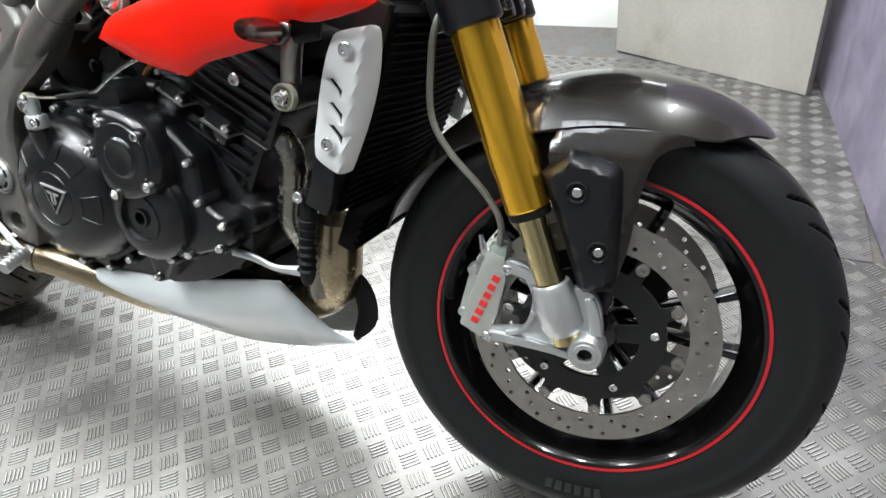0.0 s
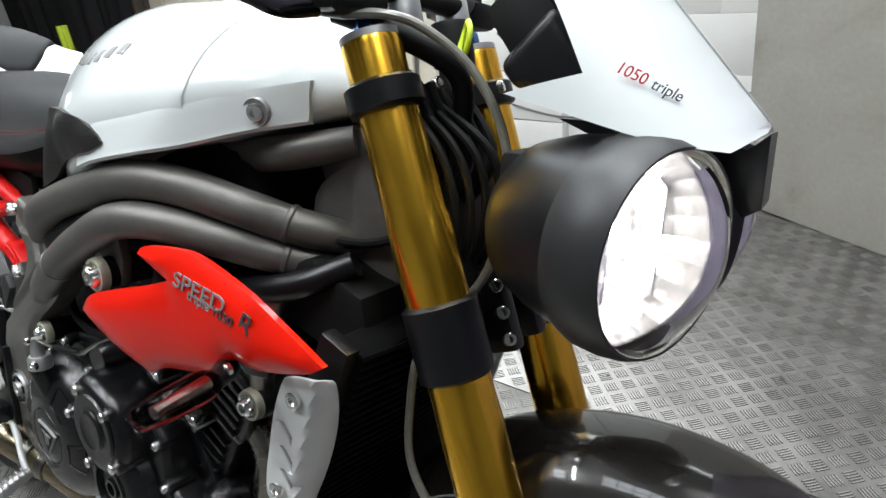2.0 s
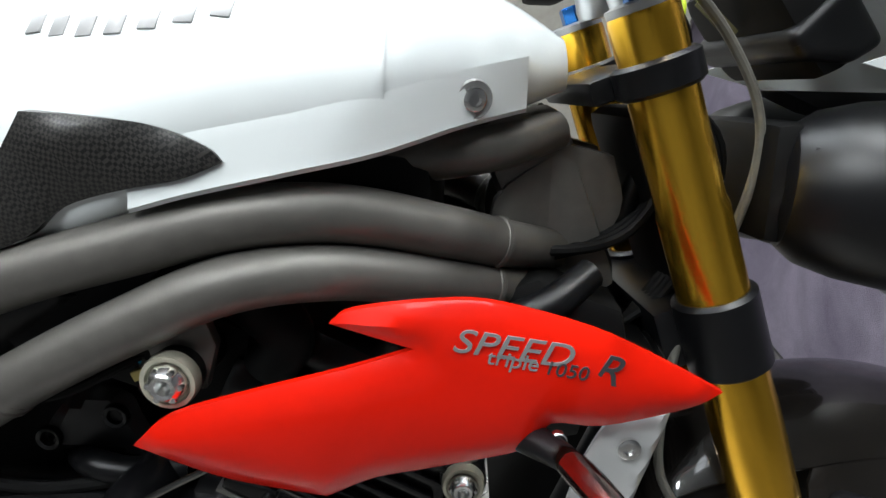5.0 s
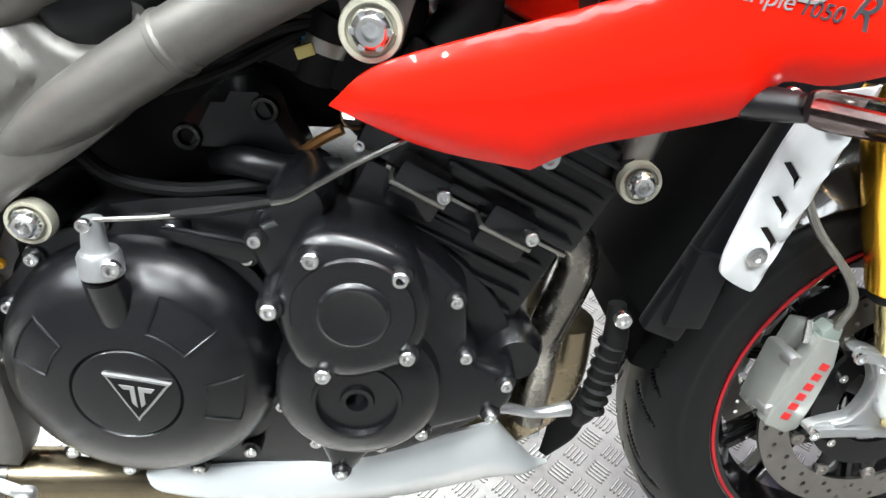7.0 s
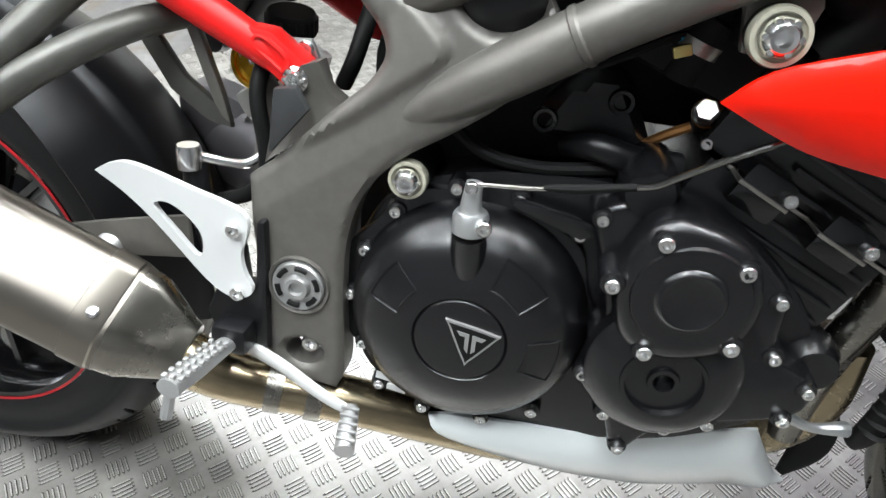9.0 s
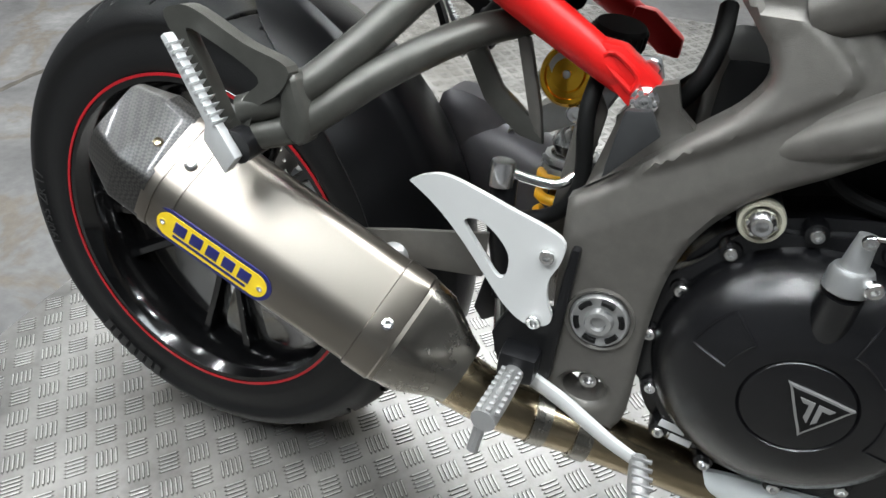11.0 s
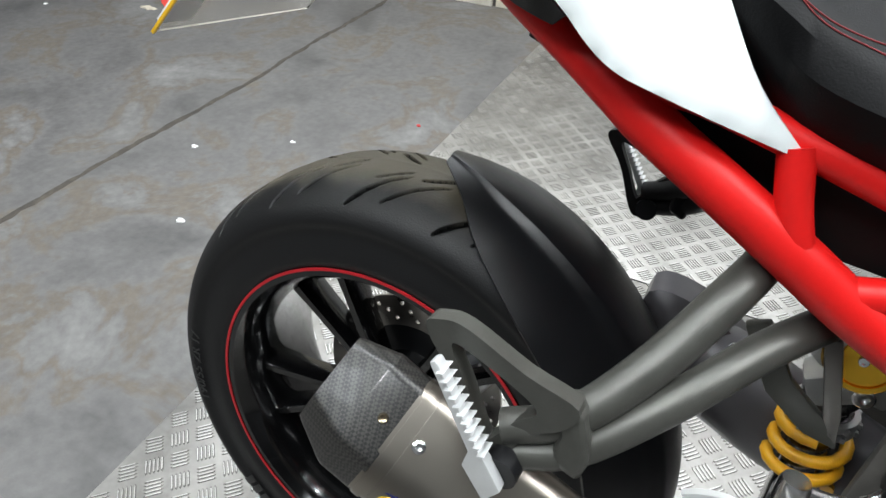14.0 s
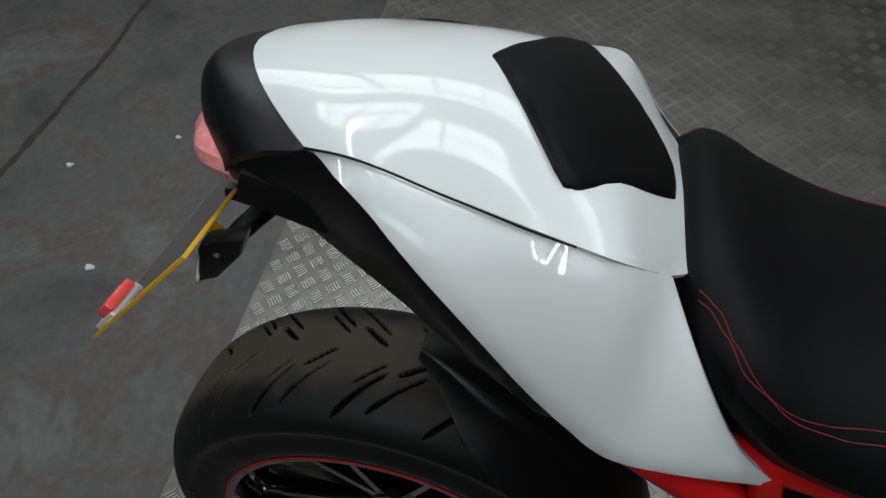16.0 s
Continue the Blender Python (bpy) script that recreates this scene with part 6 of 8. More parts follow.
tank = part("fuel_tank", loft([tank_section(0.640, 0.050, 0.815, 0.900), tank_section(0.665, 0.105, 0.800, 0.962), tank_section(0.705, 0.150, 0.787, 0.990), tank_section(0.755, 0.172, 0.780, 1.004), tank_section(0.82, 0.187, 0.805, 1.012), tank_section(0.885, 0.189, 0.838, 1.012), tank_section(0.945, 0.179, 0.851, 1.010), tank_section(1.000, 0.1575, 0.862, 1.002), tank_section(1.006, 0.1525, 0.8632, 1.000), tank_section(1.056, 0.119, 0.878, 0.988), tank_section(1.10, 0.086, 0.888, 0.970), tank_section(1.14, 0.052, 0.902, 0.945)], 48, 5), PEARL, bike, "white painted fuel tank")
bolt(tank, (1.064, -0.1155, 0.898), (0.35, -0.93, -0.1), 0.009, 0.004)
part("bolt_well", lathe([(0.0090, 0.0005), (0.0110, 0.0005), (0.0135, 0.002), (0.0145, 0.0005), (0.0145, -0.004)], (1.064, -0.1155, 0.898), (0.35, -0.93, -0.1), 28), DECAL_GREY, tank, "grey recessed bolt seat")


def tank_skirt():
    """The flank carried straight down to a rolled hem."""
    rows = spline([(0.842, 0.1860, 0.826), (0.885, 0.1885, 0.8385), (0.945, 0.1785, 0.8515), (1.000, 0.1570, 0.8625), (1.056, 0.1190, 0.8785), (1.105, 0.0830, 0.8890)], 6)
    rings = []
    for x, y, z in rows:
        out = [(x, -y * 0.990, z + 0.040), (x, -y - 0.0012, z + 0.030), (x, -y - 0.0018, z + 0.008), (x, -y - 0.0035, z + 0.002), (x, -y - 0.001, z - 0.0012)]
        rings.append(out + [(x, p[1] + 0.005, p[2]) for p in out[::-1]])
    bm = rings_mesh(rings)
    bmesh.ops.recalc_face_normals(bm, faces=bm.faces)
    return bm


skirts = both(tank_skirt, "tank_skirt", PEARL, tank, "white lower edge of the tank")
_under = [BVHTree.FromPolygons([v.co for v in o.data.vertices], [p.vertices for p in o.data.polygons]) for o in (tank, skirts[0])]


def knee_at(u, v, d):
    # lies on the tank's flank and lower edge, a few millimetres proud
    reach = [-0.180]
    for du, dv in ((0, 0), (0.008, 0), (-0.008, 0), (0, 0.008), (0, -0.008)):
        for tree in _under:
            hit = tree.ray_cast(Vector((u + du, -0.5, v + dv)), Vector((0, 1, 0)))[0]
            if hit is not None:
                reach.append(hit.y)
    return (u, min(reach) - 0.0015 - 0.003 * min(1, d / 0.008), v)


both(lambda: shell(spline([(0.727, 0.789), (0.745, 0.840), (0.775, 0.888), (0.827, 0.886), (0.8586, 0.883), (0.8835, 0.8754), (0.899, 0.868), (0.906, 0.860), (0.8797, 0.849), (0.838, 0.840), (0.7955, 0.8265), (0.7666, 0.805)], 4, True, {0, 2, 7}), knee_at, 0.010, 0.012), "knee_panel", CARBON, tank, "carbon fibre knee panel")
# maker's lettering as plain bars along an arc, lying on the skin
_skin = BVHTree.FromPolygons([v.co for v in tank.data.vertices], [p.vertices for p in tank.data.polygons])
for k in range(7):
    t = k / 6
    hit = _skin.find_nearest(Vector((0.750 + 0.150 * t, -0.165, 0.968 - 0.014 * math.sin(math.pi * t))))
    zn = hit[1].normalized()
    if zn.y > 0:
        zn = -zn
    xn = (Vector((1, 0, -0.1)) - zn * Vector((1, 0, -0.1)).dot(zn)).normalized()
    m_ = Matrix((xn, zn.cross(xn), zn)).transposed().to_4x4()
    part("tank_mark", rbox((0, 0, 0), (0.013, 0.016, 0.0016), 0.0004), DECAL_GREY, tank, "plain grey bar", Matrix.Translation(hit[0]) @ m_)
part("tank_filler", lathe([(0.0, 0.012), (0.040, 0.012), (0.046, 0.007), (0.048, 0.0)], (0.93, 0, 1.000), (0, 0, 1), 32), SATIN_ALLOY, tank, "silver filler cap")

# -- seat --
def seat_section(x, hw, zl, zh, top=0.58, p=2.4, tuck=0.78):
    """A cross section of the seat, drawn in below its shoulder by tuck."""
    mid, half = (zl + zh) / 2, (zh - zl) / 2
    return (x, [(y * (1 - (1 - tuck) * max(0.0, min(1.0, (mid + 0.35 * half - z) / half))), z) for y, z in superround(hw, zl, zh, 40, p, 0, top)])


seat = part("seat", loft([seat_section(0.226, 0.096, 0.845, 0.880, 0.7), seat_section(0.236, 0.116, 0.825, 0.904, 0.78), seat_section(0.250, 0.136, 0.805, 0.914, 0.82, 2.8), seat_section(0.268, 0.154, 0.790, 0.913, 0.82, 3.0), seat_section(0.292, 0.168, 0.775, 0.902, 0.80, 3.0), seat_section(0.33, 0.175, 0.757, 0.884, 0.76, 2.8, 0.84), seat_section(0.40, 0.173, 0.747, 0.866, 0.68, 2.4, 0.9), seat_section(0.47, 0.168, 0.745, 0.861, 0.62), seat_section(0.55, 0.152, 0.748, 0.868, 0.58), seat_section(0.63, 0.115, 0.770, 0.895, 0.58), seat_section(0.70, 0.075, 0.800, 0.912, 0.58)], 40, 5), SEAT, bike, "black seat with red stitching")
_tree = BVHTree.FromPolygons([v.co for v in seat.data.vertices], [p.vertices for p in seat.data.polygons])
for sd in (-1, 1):
    for off in (0.0, 0.007):
        run_ = [(0.234, 0.108, 0.905), (0.244, 0.120, 0.910), (0.258, 0.136, 0.906), (0.273, 0.157, 0.900), (0.294, 0.168, 0.884), (0.316, 0.168, 0.866), (0.341, 0.162, 0.855), (0.370, 0.152, 0.848), (0.42, 0.146, 0.845), (0.50, 0.138, 0.848), (0.60, 0.108, 0.862)]
        pts_ = spline([(p[0], p[1] - off, p[2]) for p in run_], 10)
        line_ = []
        for p in pts_:
            hit = _tree.find_nearest(Vector((p[0], sd * p[1], p[2] + 0.8 * off)))
            line_.append(hit[0] + hit[1] * 0.0003)
        for _ in range(6):
            line_ = [line_[0]] + [(line_[i - 1] + line_[i] * 2 + line_[i + 1]) / 4 for i in range(1, len(line_) - 1)] + [line_[-1]]
        part("stitching", tube(line_, 0.00045, 5, 1), THREAD, seat, "red stitching line")

# -- red subframe --
RAIL = [(0.502, -0.130, 0.623), (0.470, -0.134, 0.641), (0.389, -0.141, 0.686), (0.345, -0.146, 0.714), (0.300, -0.147, 0.741), (0.240, -0.144, 0.774), (0.210, -0.141, 0.793), (0.180, -0.136, 0.811), (0.130, -0.122, 0.838), (0.080, -0.100, 0.862)]
sub = part("subframe", tube(RAIL, [0.011, 0.0145, 0.0175, 0.0178, 0.0178, 0.0175, 0.017, 0.016, 0.015, 0.013], 18), RED_TUBE, bike, "satin red tubular subframe")
part("subframe_tube", mirror_y(tube(RAIL, [0.011, 0.0145, 0.0175, 0.0178, 0.0178, 0.0175, 0.017, 0.016, 0.015, 0.013], 18)), RED_TUBE, sub)
both(lambda: tube([(0.505, -0.130, 0.721), (0.46, -0.132, 0.714), (0.405, -0.138, 0.702), (0.372, -0.146, 0.697)], [0.010, 0.0125, 0.0125, 0.0125], 16), "brace_tube", RED_TUBE, sub)
both(lambda: tube([(0.508, -0.131, 0.724), (0.46, -0.133, 0.742), (0.39, -0.136, 0.765), (0.32, -0.140, 0.786), (0.25, -0.140, 0.80), (0.215, -0.138, 0.79)], [0.010, 0.0125, 0.0125, 0.0125, 0.011, 0.010], 16), "top_tube", RED_TUBE, sub)
both(lambda: tube([(0.345, -0.150, 0.715), (0.332, -0.149, 0.748), (0.322, -0.146, 0.784)], 0.0115, 14), "strut_tube", RED_TUBE, sub)
both(lambda: prism([(0.515, 0.612), (0.515, 0.634), (0.478, 0.660), (0.455, 0.662), (0.452, 0.645), (0.490, 0.615)], -0.146, -0.118, 0.005), "lug", RED_TUBE, sub)
part("lug_rim", tube([(0.490, -0.1465, 0.628), (0.493, -0.1465, 0.640), (0.472, -0.1465, 0.655), (0.465, -0.1465, 0.647), (0.490, -0.1465, 0.628)], 0.0024, 8, 3), RED_TUBE, sub)
for q in ((0.502, -0.146, 0.623), (0.508, -0.142, 0.721)):
    part("flange_bolt", lathe([(0.0, 0.004), (0.0035, 0.004), (0.0042, 0.009), (0.0065, 0.0095), (0.0080, 0.005), (0.0112, 0.003), (0.0118, 0.0)], q, (0, -1, 0), 24), CHROME, sub, "bright flanged bolt")
    for k in range(6):
        part("bolt_lobe", LOBE(0.0165), CHROME, sub, "", toward((q[0] + 0.0082 * math.cos(math.pi / 3 * k), q[1] - 0.002, q[2] + 0.0082 * math.sin(math.pi / 3 * k)), (0, -1, 0)))
both(lambda: prism([(0.345, 0.698), (0.372, 0.700), (0.340, 0.740), (0.335, 0.715)], -0.158, -0.140, 0.003), "gusset", RED_TUBE, sub)
part("undertray", rbox((0.33, 0, 0.790), (0.42, 0.20, 0.05), 0.02, ry(10)), MATT, sub, "black undertray")
part("undertray_side", prism([(0.20, 0.80), (0.40, 0.80), (0.53, 0.765), (0.53, 0.728), (0.46, 0.716), (0.405, 0.706), (0.350, 0.712), (0.300, 0.738), (0.240, 0.772), (0.190, 0.800)], -0.122, -0.112, 0.003), MATT, sub)

# -- tail --
def vee_loft(rows, steps=5, thick=0.004, k=21):
    """A cowl skin whose cross rows bend forward or back at the sides: (centre x, side x, half width, ridge z, drop)."""
    rings = []
    for xc, xs, hw, zc, drop in spline(rows, steps):
        ring = []
        for j in range(k):
            u = j / (k - 1) * 2 - 1
            ring.append((xc + (xs - xc) * abs(u) ** 1.7, hw * u, zc - drop * abs(u) ** 2.1))
        rings.append(ring + [(p[0], p[1] * 0.985, p[2] - thick) for p in ring[::-1]])
    bm = rings_mesh(rings)
    bmesh.ops.recalc_face_normals(bm, faces=bm.faces)
    return bm


COWL = [(-0.092, -0.019, 0.0975, 0.984, 0.020), (-0.06, 0.005, 0.103, 0.989, 0.022), (-0.02, 0.03, 0.108, 0.992, 0.026), (0.03, 0.06, 0.113, 0.996, 0.034), (0.08, 0.09, 0.119, 0.9955, 0.037), (0.12, 0.125, 0.126, 0.988, 0.0335), (0.155, 0.155, 0.132, 0.972, 0.0205), (0.185, 0.185, 0.1345, 0.953, 0.007), (0.215, 0.208, 0.116, 0.926, 0.000), (0.240, 0.226, 0.096, 0.904, -0.003), (0.256, 0.241, 0.078, 0.889, -0.007), (0.264, 0.251, 0.058, 0.880, -0.010)]
cowl = part("tail_cowl", vee_loft(COWL), PEARL, bike, "white seat cowl")


pad_o = spline([(0.090, -0.010), (0.090, 0.010), (0.140, 0.088), (0.152, 0.095), (0.166, 0.086), (0.222, 0.030), (0.230, 0.015), (0.230, -0.015), (0.222, -0.030), (0.166, -0.086), (0.152, -0.095), (0.140, -0.088)], 3, True)
pad = shell(pad_o, lambda u, v, d: (u, -(0.9952 - 3.9 * (u - 0.085) ** 2 - 0.012 * (v / 0.095) ** 2 + 0.0035 * min(1, d / 0.004) ** 0.6), v), 0.0045, 0.009)
pad.transform(Matrix(((1, 0, 0, 0), (0, 0, 1, 0), (0, -1, 0, 0), (0, 0, 0, 1))))
part("cowl_pad", pad, SEAT, cowl, "black grip pad on the cowl")
SEAM = [(-0.030, 0.964), (-0.019, 0.9640), (0.01, 0.9675), (0.04, 0.9655), (0.07, 0.9605), (0.10, 0.9565), (0.13, 0.9525), (0.16, 0.9500), (0.19, 0.9440), (0.21, 0.9260), (0.226, 0.909)]
# lower edge of the white side panel: x, half width, z; then the black underpanel's lower edge
HEM = [(-0.019, 0.1, 0.964), (0.006, 0.1151, 0.9557), (0.033, 0.1343, 0.9465), (0.055, 0.148, 0.934), (0.08, 0.16, 0.917), (0.1, 0.166, 0.901), (0.12, 0.172, 0.884), (0.14, 0.1775, 0.867), (0.16, 0.1835, 0.852), (0.176, 0.186, 0.84), (0.19, 0.187, 0.8275), (0.203, 0.186, 0.8175), (0.2175, 0.1835, 0.81), (0.24, 0.1795, 0.803), (0.275, 0.171, 0.7927), (0.333, 0.155, 0.7765)]
KEEL = [(-0.086, 0.0850, 0.9130), (-0.060, 0.0880, 0.9060), (-0.035, 0.0930, 0.8930), (0.000, 0.1030, 0.8760), (0.050, 0.1270, 0.8640), (0.076, 0.1405, 0.8570), (0.103, 0.1550, 0.8500), (0.136, 0.1640, 0.8370), (0.165, 0.1740, 0.8300)]
side_o = spline(SEAM[1:] + [(0.240, 0.888), (0.263, 0.855), (0.293, 0.814)] + [(p[0], p[2]) for p in HEM[:0:-1]], 4, True, {0, 9, 13})


def along(rows, u, i):
    """A value of a run of rows at x = u, eased over its corners."""
    near = [u + q * 0.004 for q in range(-3, 4)]
    return float(np.mean(np.interp(near, [p[0] for p in rows], [p[i] for p in rows])))


def seam_y(u):
    near = [u + q * 0.004 for q in range(-3, 4)]
    return float(np.mean(np.interp(near, [-0.03, -0.019, 0.04, 0.10, 0.16, 0.19, 0.21, 0.226], [0.094, 0.0985, 0.1105, 0.1215, 0.1335, 0.1345, 0.113, 0.095])))


def side_at(u, v, d):
    zs, ys, ze, ye = along(SEAM, u, 1), seam_y(u), along(HEM, u, 2), along(HEM, u, 1)
    s = max(0.0, min(1.0, (zs - v) / max(0.01, zs - ze)))
    y = ys + (ye - ys) * s ** float(np.interp(u, [0.10, 0.23], [0.9, 0.7])) + 0.004 * math.sin(math.pi * s) * min(1.0, (zs - ze) / 0.06) - 0.003 * (1 - min(1, d / 0.004))
    return (u, -y, v)


both(lambda: shell(side_o, side_at, 0.010, 0.004), "tail_panel", PEARL, bike, "white tail side panel")
# thin dark tube laid along the seam to draw its shadow gap
both(lambda: tube([(p[0], -seam_y(p[0]) - 0.0006, p[1] + 0.0006) for p in SEAM[1:8]], [0.0008] * 7, 8, 5), "seam_shade", MATT, cowl, "dark strip painting the shadow gap under the cowl")
blk = spline([(-0.086, 0.930), (-0.060, 0.945)] + [(p[0], p[2] - 0.0015) for p in HEM[:10]] + [(p[0], p[2]) for p in KEEL[::-1]], 3, True, {0, 2, 11, 12, 20})


def tailblk_at(u, v, d):
    # from the white panel's hem the flank tucks in under the tail
    top = float(np.interp(u, [-0.09, -0.06, -0.019], [0.090, 0.096, 0.1000])) if u < -0.019 else along(HEM, u, 1)
    zt = float(np.interp(u, [-0.09, -0.06, -0.019], [0.930, 0.945, 0.9640])) if u < -0.019 else along(HEM, u, 2)
    zb, yb = along(KEEL, u, 2), along(KEEL, u, 1)
    f = max(0.0, min(1.0, (zt - v) / max(0.008, zt - zb)))
    y = top + (yb - top) * f + 0.005 * math.sin(math.pi * min(1, f * 1.3)) * (f < 0.77) - 0.002 - 0.002 * (1 - min(1, d / 0.004))
    return (u, -y, v)


both(lambda: shell(blk, tailblk_at, 0.010, 0.006), "tail_underpanel", BLACK, bike, "black plastic tail underpanel")
part("tail_cap", vee_loft([(-0.141, -0.090, 0.086, 0.950, 0.028), (-0.137, -0.085, 0.088, 0.962, 0.030), (-0.126, -0.072, 0.093, 0.973, 0.028), (-0.112, -0.048, 0.0965, 0.978, 0.022), (-0.091, -0.018, 0.0965, 0.9805, 0.0195)], 4, 0.006), BLACK, bike, "black plastic tail cap")
part("tail_floor", rbox((0.03, 0, 0.893), (0.22, 0.20, 0.03), 0.008, ry(16)), MATT, bike, "black inner tail tray")
TAIL_LENS = mat("pale_red_lamp_lens", (0.88, 0.30, 0.28), 0.16, vary=0.25, scale=160, coat=0.6)
tl = part("tail_light", loft([(-0.132, superround(0.052, 0.912, 0.938, 20, 2.6)), (-0.114, superround(0.078, 0.904, 0.945, 20, 2.6)), (-0.075, superround(0.0905, 0.900, 0.944, 20, 2.6))], 20, 4), TAIL_LENS, bike, "red tail light lens")
# plate hanger, reflector and plate
hang = part("plate_hanger", tube([(-0.02, 0, 0.875), (-0.075, 0, 0.862), (-0.125, 0, 0.850)], [0.022, 0.020, 0.014], 12, 5, True, None, 0.6), BLACK, bike, "black number plate hanger")
part("plate_lamp_hood", rbox((-0.100, 0, 0.866), (0.045, 0.10, 0.014), 0.006, ry(12)), BLACK, hang)
plate_m = Matrix.Translation((-0.167, -0.017, 0.8165)) @ Matrix.Rotation(radians(43.8), 4, "Y")
pl = part("number_plate", rbox((0, 0, 0), (0.0030, 0.230, 0.170), 0.0), ACRYLIC, bike, "clear acrylic number plate with yellow edges", plate_m)
part("edge_strip", rbox((0, -0.1165, 0), (0.0034, 0.0032, 0.176), 0.0006), AMBER_EDGE, pl, "yellow plate edge")
part("edge_strip", rbox((0, -0.075, 0.0865), (0.0034, 0.080, 0.0032), 0.0006), AMBER_EDGE, pl)
part("reflector", rbox((-0.009, -0.096, -0.050), (0.010, 0.034, 0.022), 0.003), REDLENS, pl, "red reflector")
part("reflector_base", rbox((-0.003, -0.096, -0.058), (0.005, 0.038, 0.034), 0.001), WHITE_PRINT, pl, "white reflector base")
for q in (-0.05, 0.05):
    part("orange_bolt", lathe([(0.0, 0.02), (0.004, 0.02), (0.005, 0.016), (0.005, 0.0)], (0.003, q, 0.05), (1, 0, 0), 12), YELLOW_SPRING, pl, "orange plastic plate bolt")
for sd in (-1, 1):
    ri = part("rear_indicator", tube([(-0.075, 0.035 * sd, 0.868), (-0.095, 0.075 * sd, 0.858), (-0.108, 0.098 * sd, 0.845)], [0.010, 0.009, 0.008], 12), BLACK, bike, "black rear indicator")
    part("indicator_head", prism([(-0.080, 0.872), (-0.120, 0.858), (-0.132, 0.812), (-0.112, 0.822), (-0.088, 0.850)], 0.090 * sd - 0.010, 0.090 * sd + 0.010, 0.004), BLACK, ri)
    part("indicator_lens", prism([(-0.120, 0.856), (-0.134, 0.812), (-0.128, 0.814), (-0.114, 0.852)], 0.090 * sd - 0.012, 0.090 * sd + 0.012, 0.002), LENS, ri, "clear lens")

# -- headlights --
LAMP_RING = mat("satin_dark_lamp_ring", (0.022, 0.0225, 0.023), 0.42, vary=0.1, scale=50, bump=0.06, bump_scale=1200, Specular_IOR_Level=0.4)
for sd in (-1, 1):
    c = Vector((1.434, 0.100 * sd, 0.822))
    ax_ = Vector((0.93, 0.37 * sd, -0.04)).normalized()
    bucket = part("headlight", lathe([(0.034, -0.122), (0.052, -0.117), (0.064, -0.102), (0.0725, -0.072), (0.0762, -0.042), (0.0770, -0.030)], c, ax_, 56), BLACK, bike, "black round headlight bucket", STEERED)
    part("trim_ring", lathe([(0.0745, -0.030), (0.0800, -0.029), (0.0822, -0.020), (0.0818, -0.004), (0.0790, 0.010), (0.0755, 0.017), (0.0735, 0.017), (0.0725, 0.010)], c, ax_, 56), LAMP_RING, bucket, "satin dark grey trim ring")
    part("side_rib", tube([c - ax_ * 0.125 + Vector((0, 0.050 * sd, 0.035)), c - ax_ * 0.085 + Vector((0, 0.064 * sd, 0.030)), c - ax_ * 0.075 + Vector((0, 0.072 * sd, 0.0)), c - ax_ * 0.080 + Vector((0, 0.064 * sd, -0.035))], [0.002, 0.003, 0.003, 0.002], 8, 5), BLACK, bucket)
    part("reflector", lathe([(0.012, -0.060), (0.022, -0.058), (0.042, -0.044), (0.057, -0.020), (0.066, 0.0), (0.0725, 0.013)], c, ax_, 22), REFLECTOR, bucket, "bright lamp reflector", angle=4)
    part("bulb", lathe([(0.0, 0.010), (0.006, 0.009), (0.0090, 0.003), (0.0090, -0.030), (0.012, -0.034), (0.012, -0.062)], c, ax_, 20), BULB, bucket, "lit headlamp bulb")
    side_ = Vector((-ax_.y, ax_.x, 0)).normalized()
    for q in (-1, 1):
        part("reflector_wing", prism([(-0.010, -0.055), (0.006, -0.040), (0.006, 0.040), (-0.010, 0.055)], -0.0012, 0.0012, 0.0004), REFLECTOR, bucket, "bright vertical reflector rib", Matrix.Translation(c + side_ * (0.030 * q) - ax_ * 0.018) @ Matrix((ax_, side_, Vector((0, 0, 1)))).transposed().to_4x4())
    part("lens", lathe([(0.0, 0.044), (0.020, 0.0425), (0.040, 0.036), (0.058, 0.026), (0.0735, 0.012), (0.0720, 0.011), (0.057, 0.024), (0.039, 0.034), (0.020, 0.0405), (0.0, 0.042)], c, ax_, 48), LENS, bucket, "clear domed lens")
part("headlight_bracket", rbox((1.325, 0, 0.83), (0.05, 0.16, 0.10), 0.012), MATT, bike, "black headlight bracket", STEERED)
part("nose_infill", shell([(1.330, 0.905), (1.44, 0.905), (1.478, 0.892), (1.492, 0.905), (1.494, 0.850), (1.482, 0.842), (1.46, 0.868), (1.38, 0.885)], lambda u, v, d: (u, 0.028 + 0.0 * d, v), 0.02, -0.056), BLACK, bike, "black infill under the nose fairing", STEERED)

# -- nose fairing and screen --
def ridge(z):
    return 1.391 + (1.018 - z) * 0.92


def nose_at(u, v, d):
    s = max(0.0, ridge(v) - u)
    return (u, -0.130 * (1 - math.exp(-s / 0.032)), v)


nose_o = spline([(1.320, 1.027), (1.345, 1.031), (1.379, 1.031), (1.391, 1.018), (1.4305, 0.975), (1.460, 0.943), (1.4868, 0.914), (1.489, 0.905), (1.474, 0.893), (1.43, 0.899), (1.380, 0.911), (1.326, 0.924), (1.352, 0.932), (1.380, 0.940), (1.362, 0.972), (1.342, 1.003)], 3, True, {0, 2, 3, 7, 8, 11, 13})
nose = [part("nose_fairing", b_, PEARL, bike, "white nose fairing", STEERED) for b_ in (shell(nose_o, nose_at, 0.010, 0.004), mirror_y(shell(nose_o, nose_at, 0.010, 0.004)))]


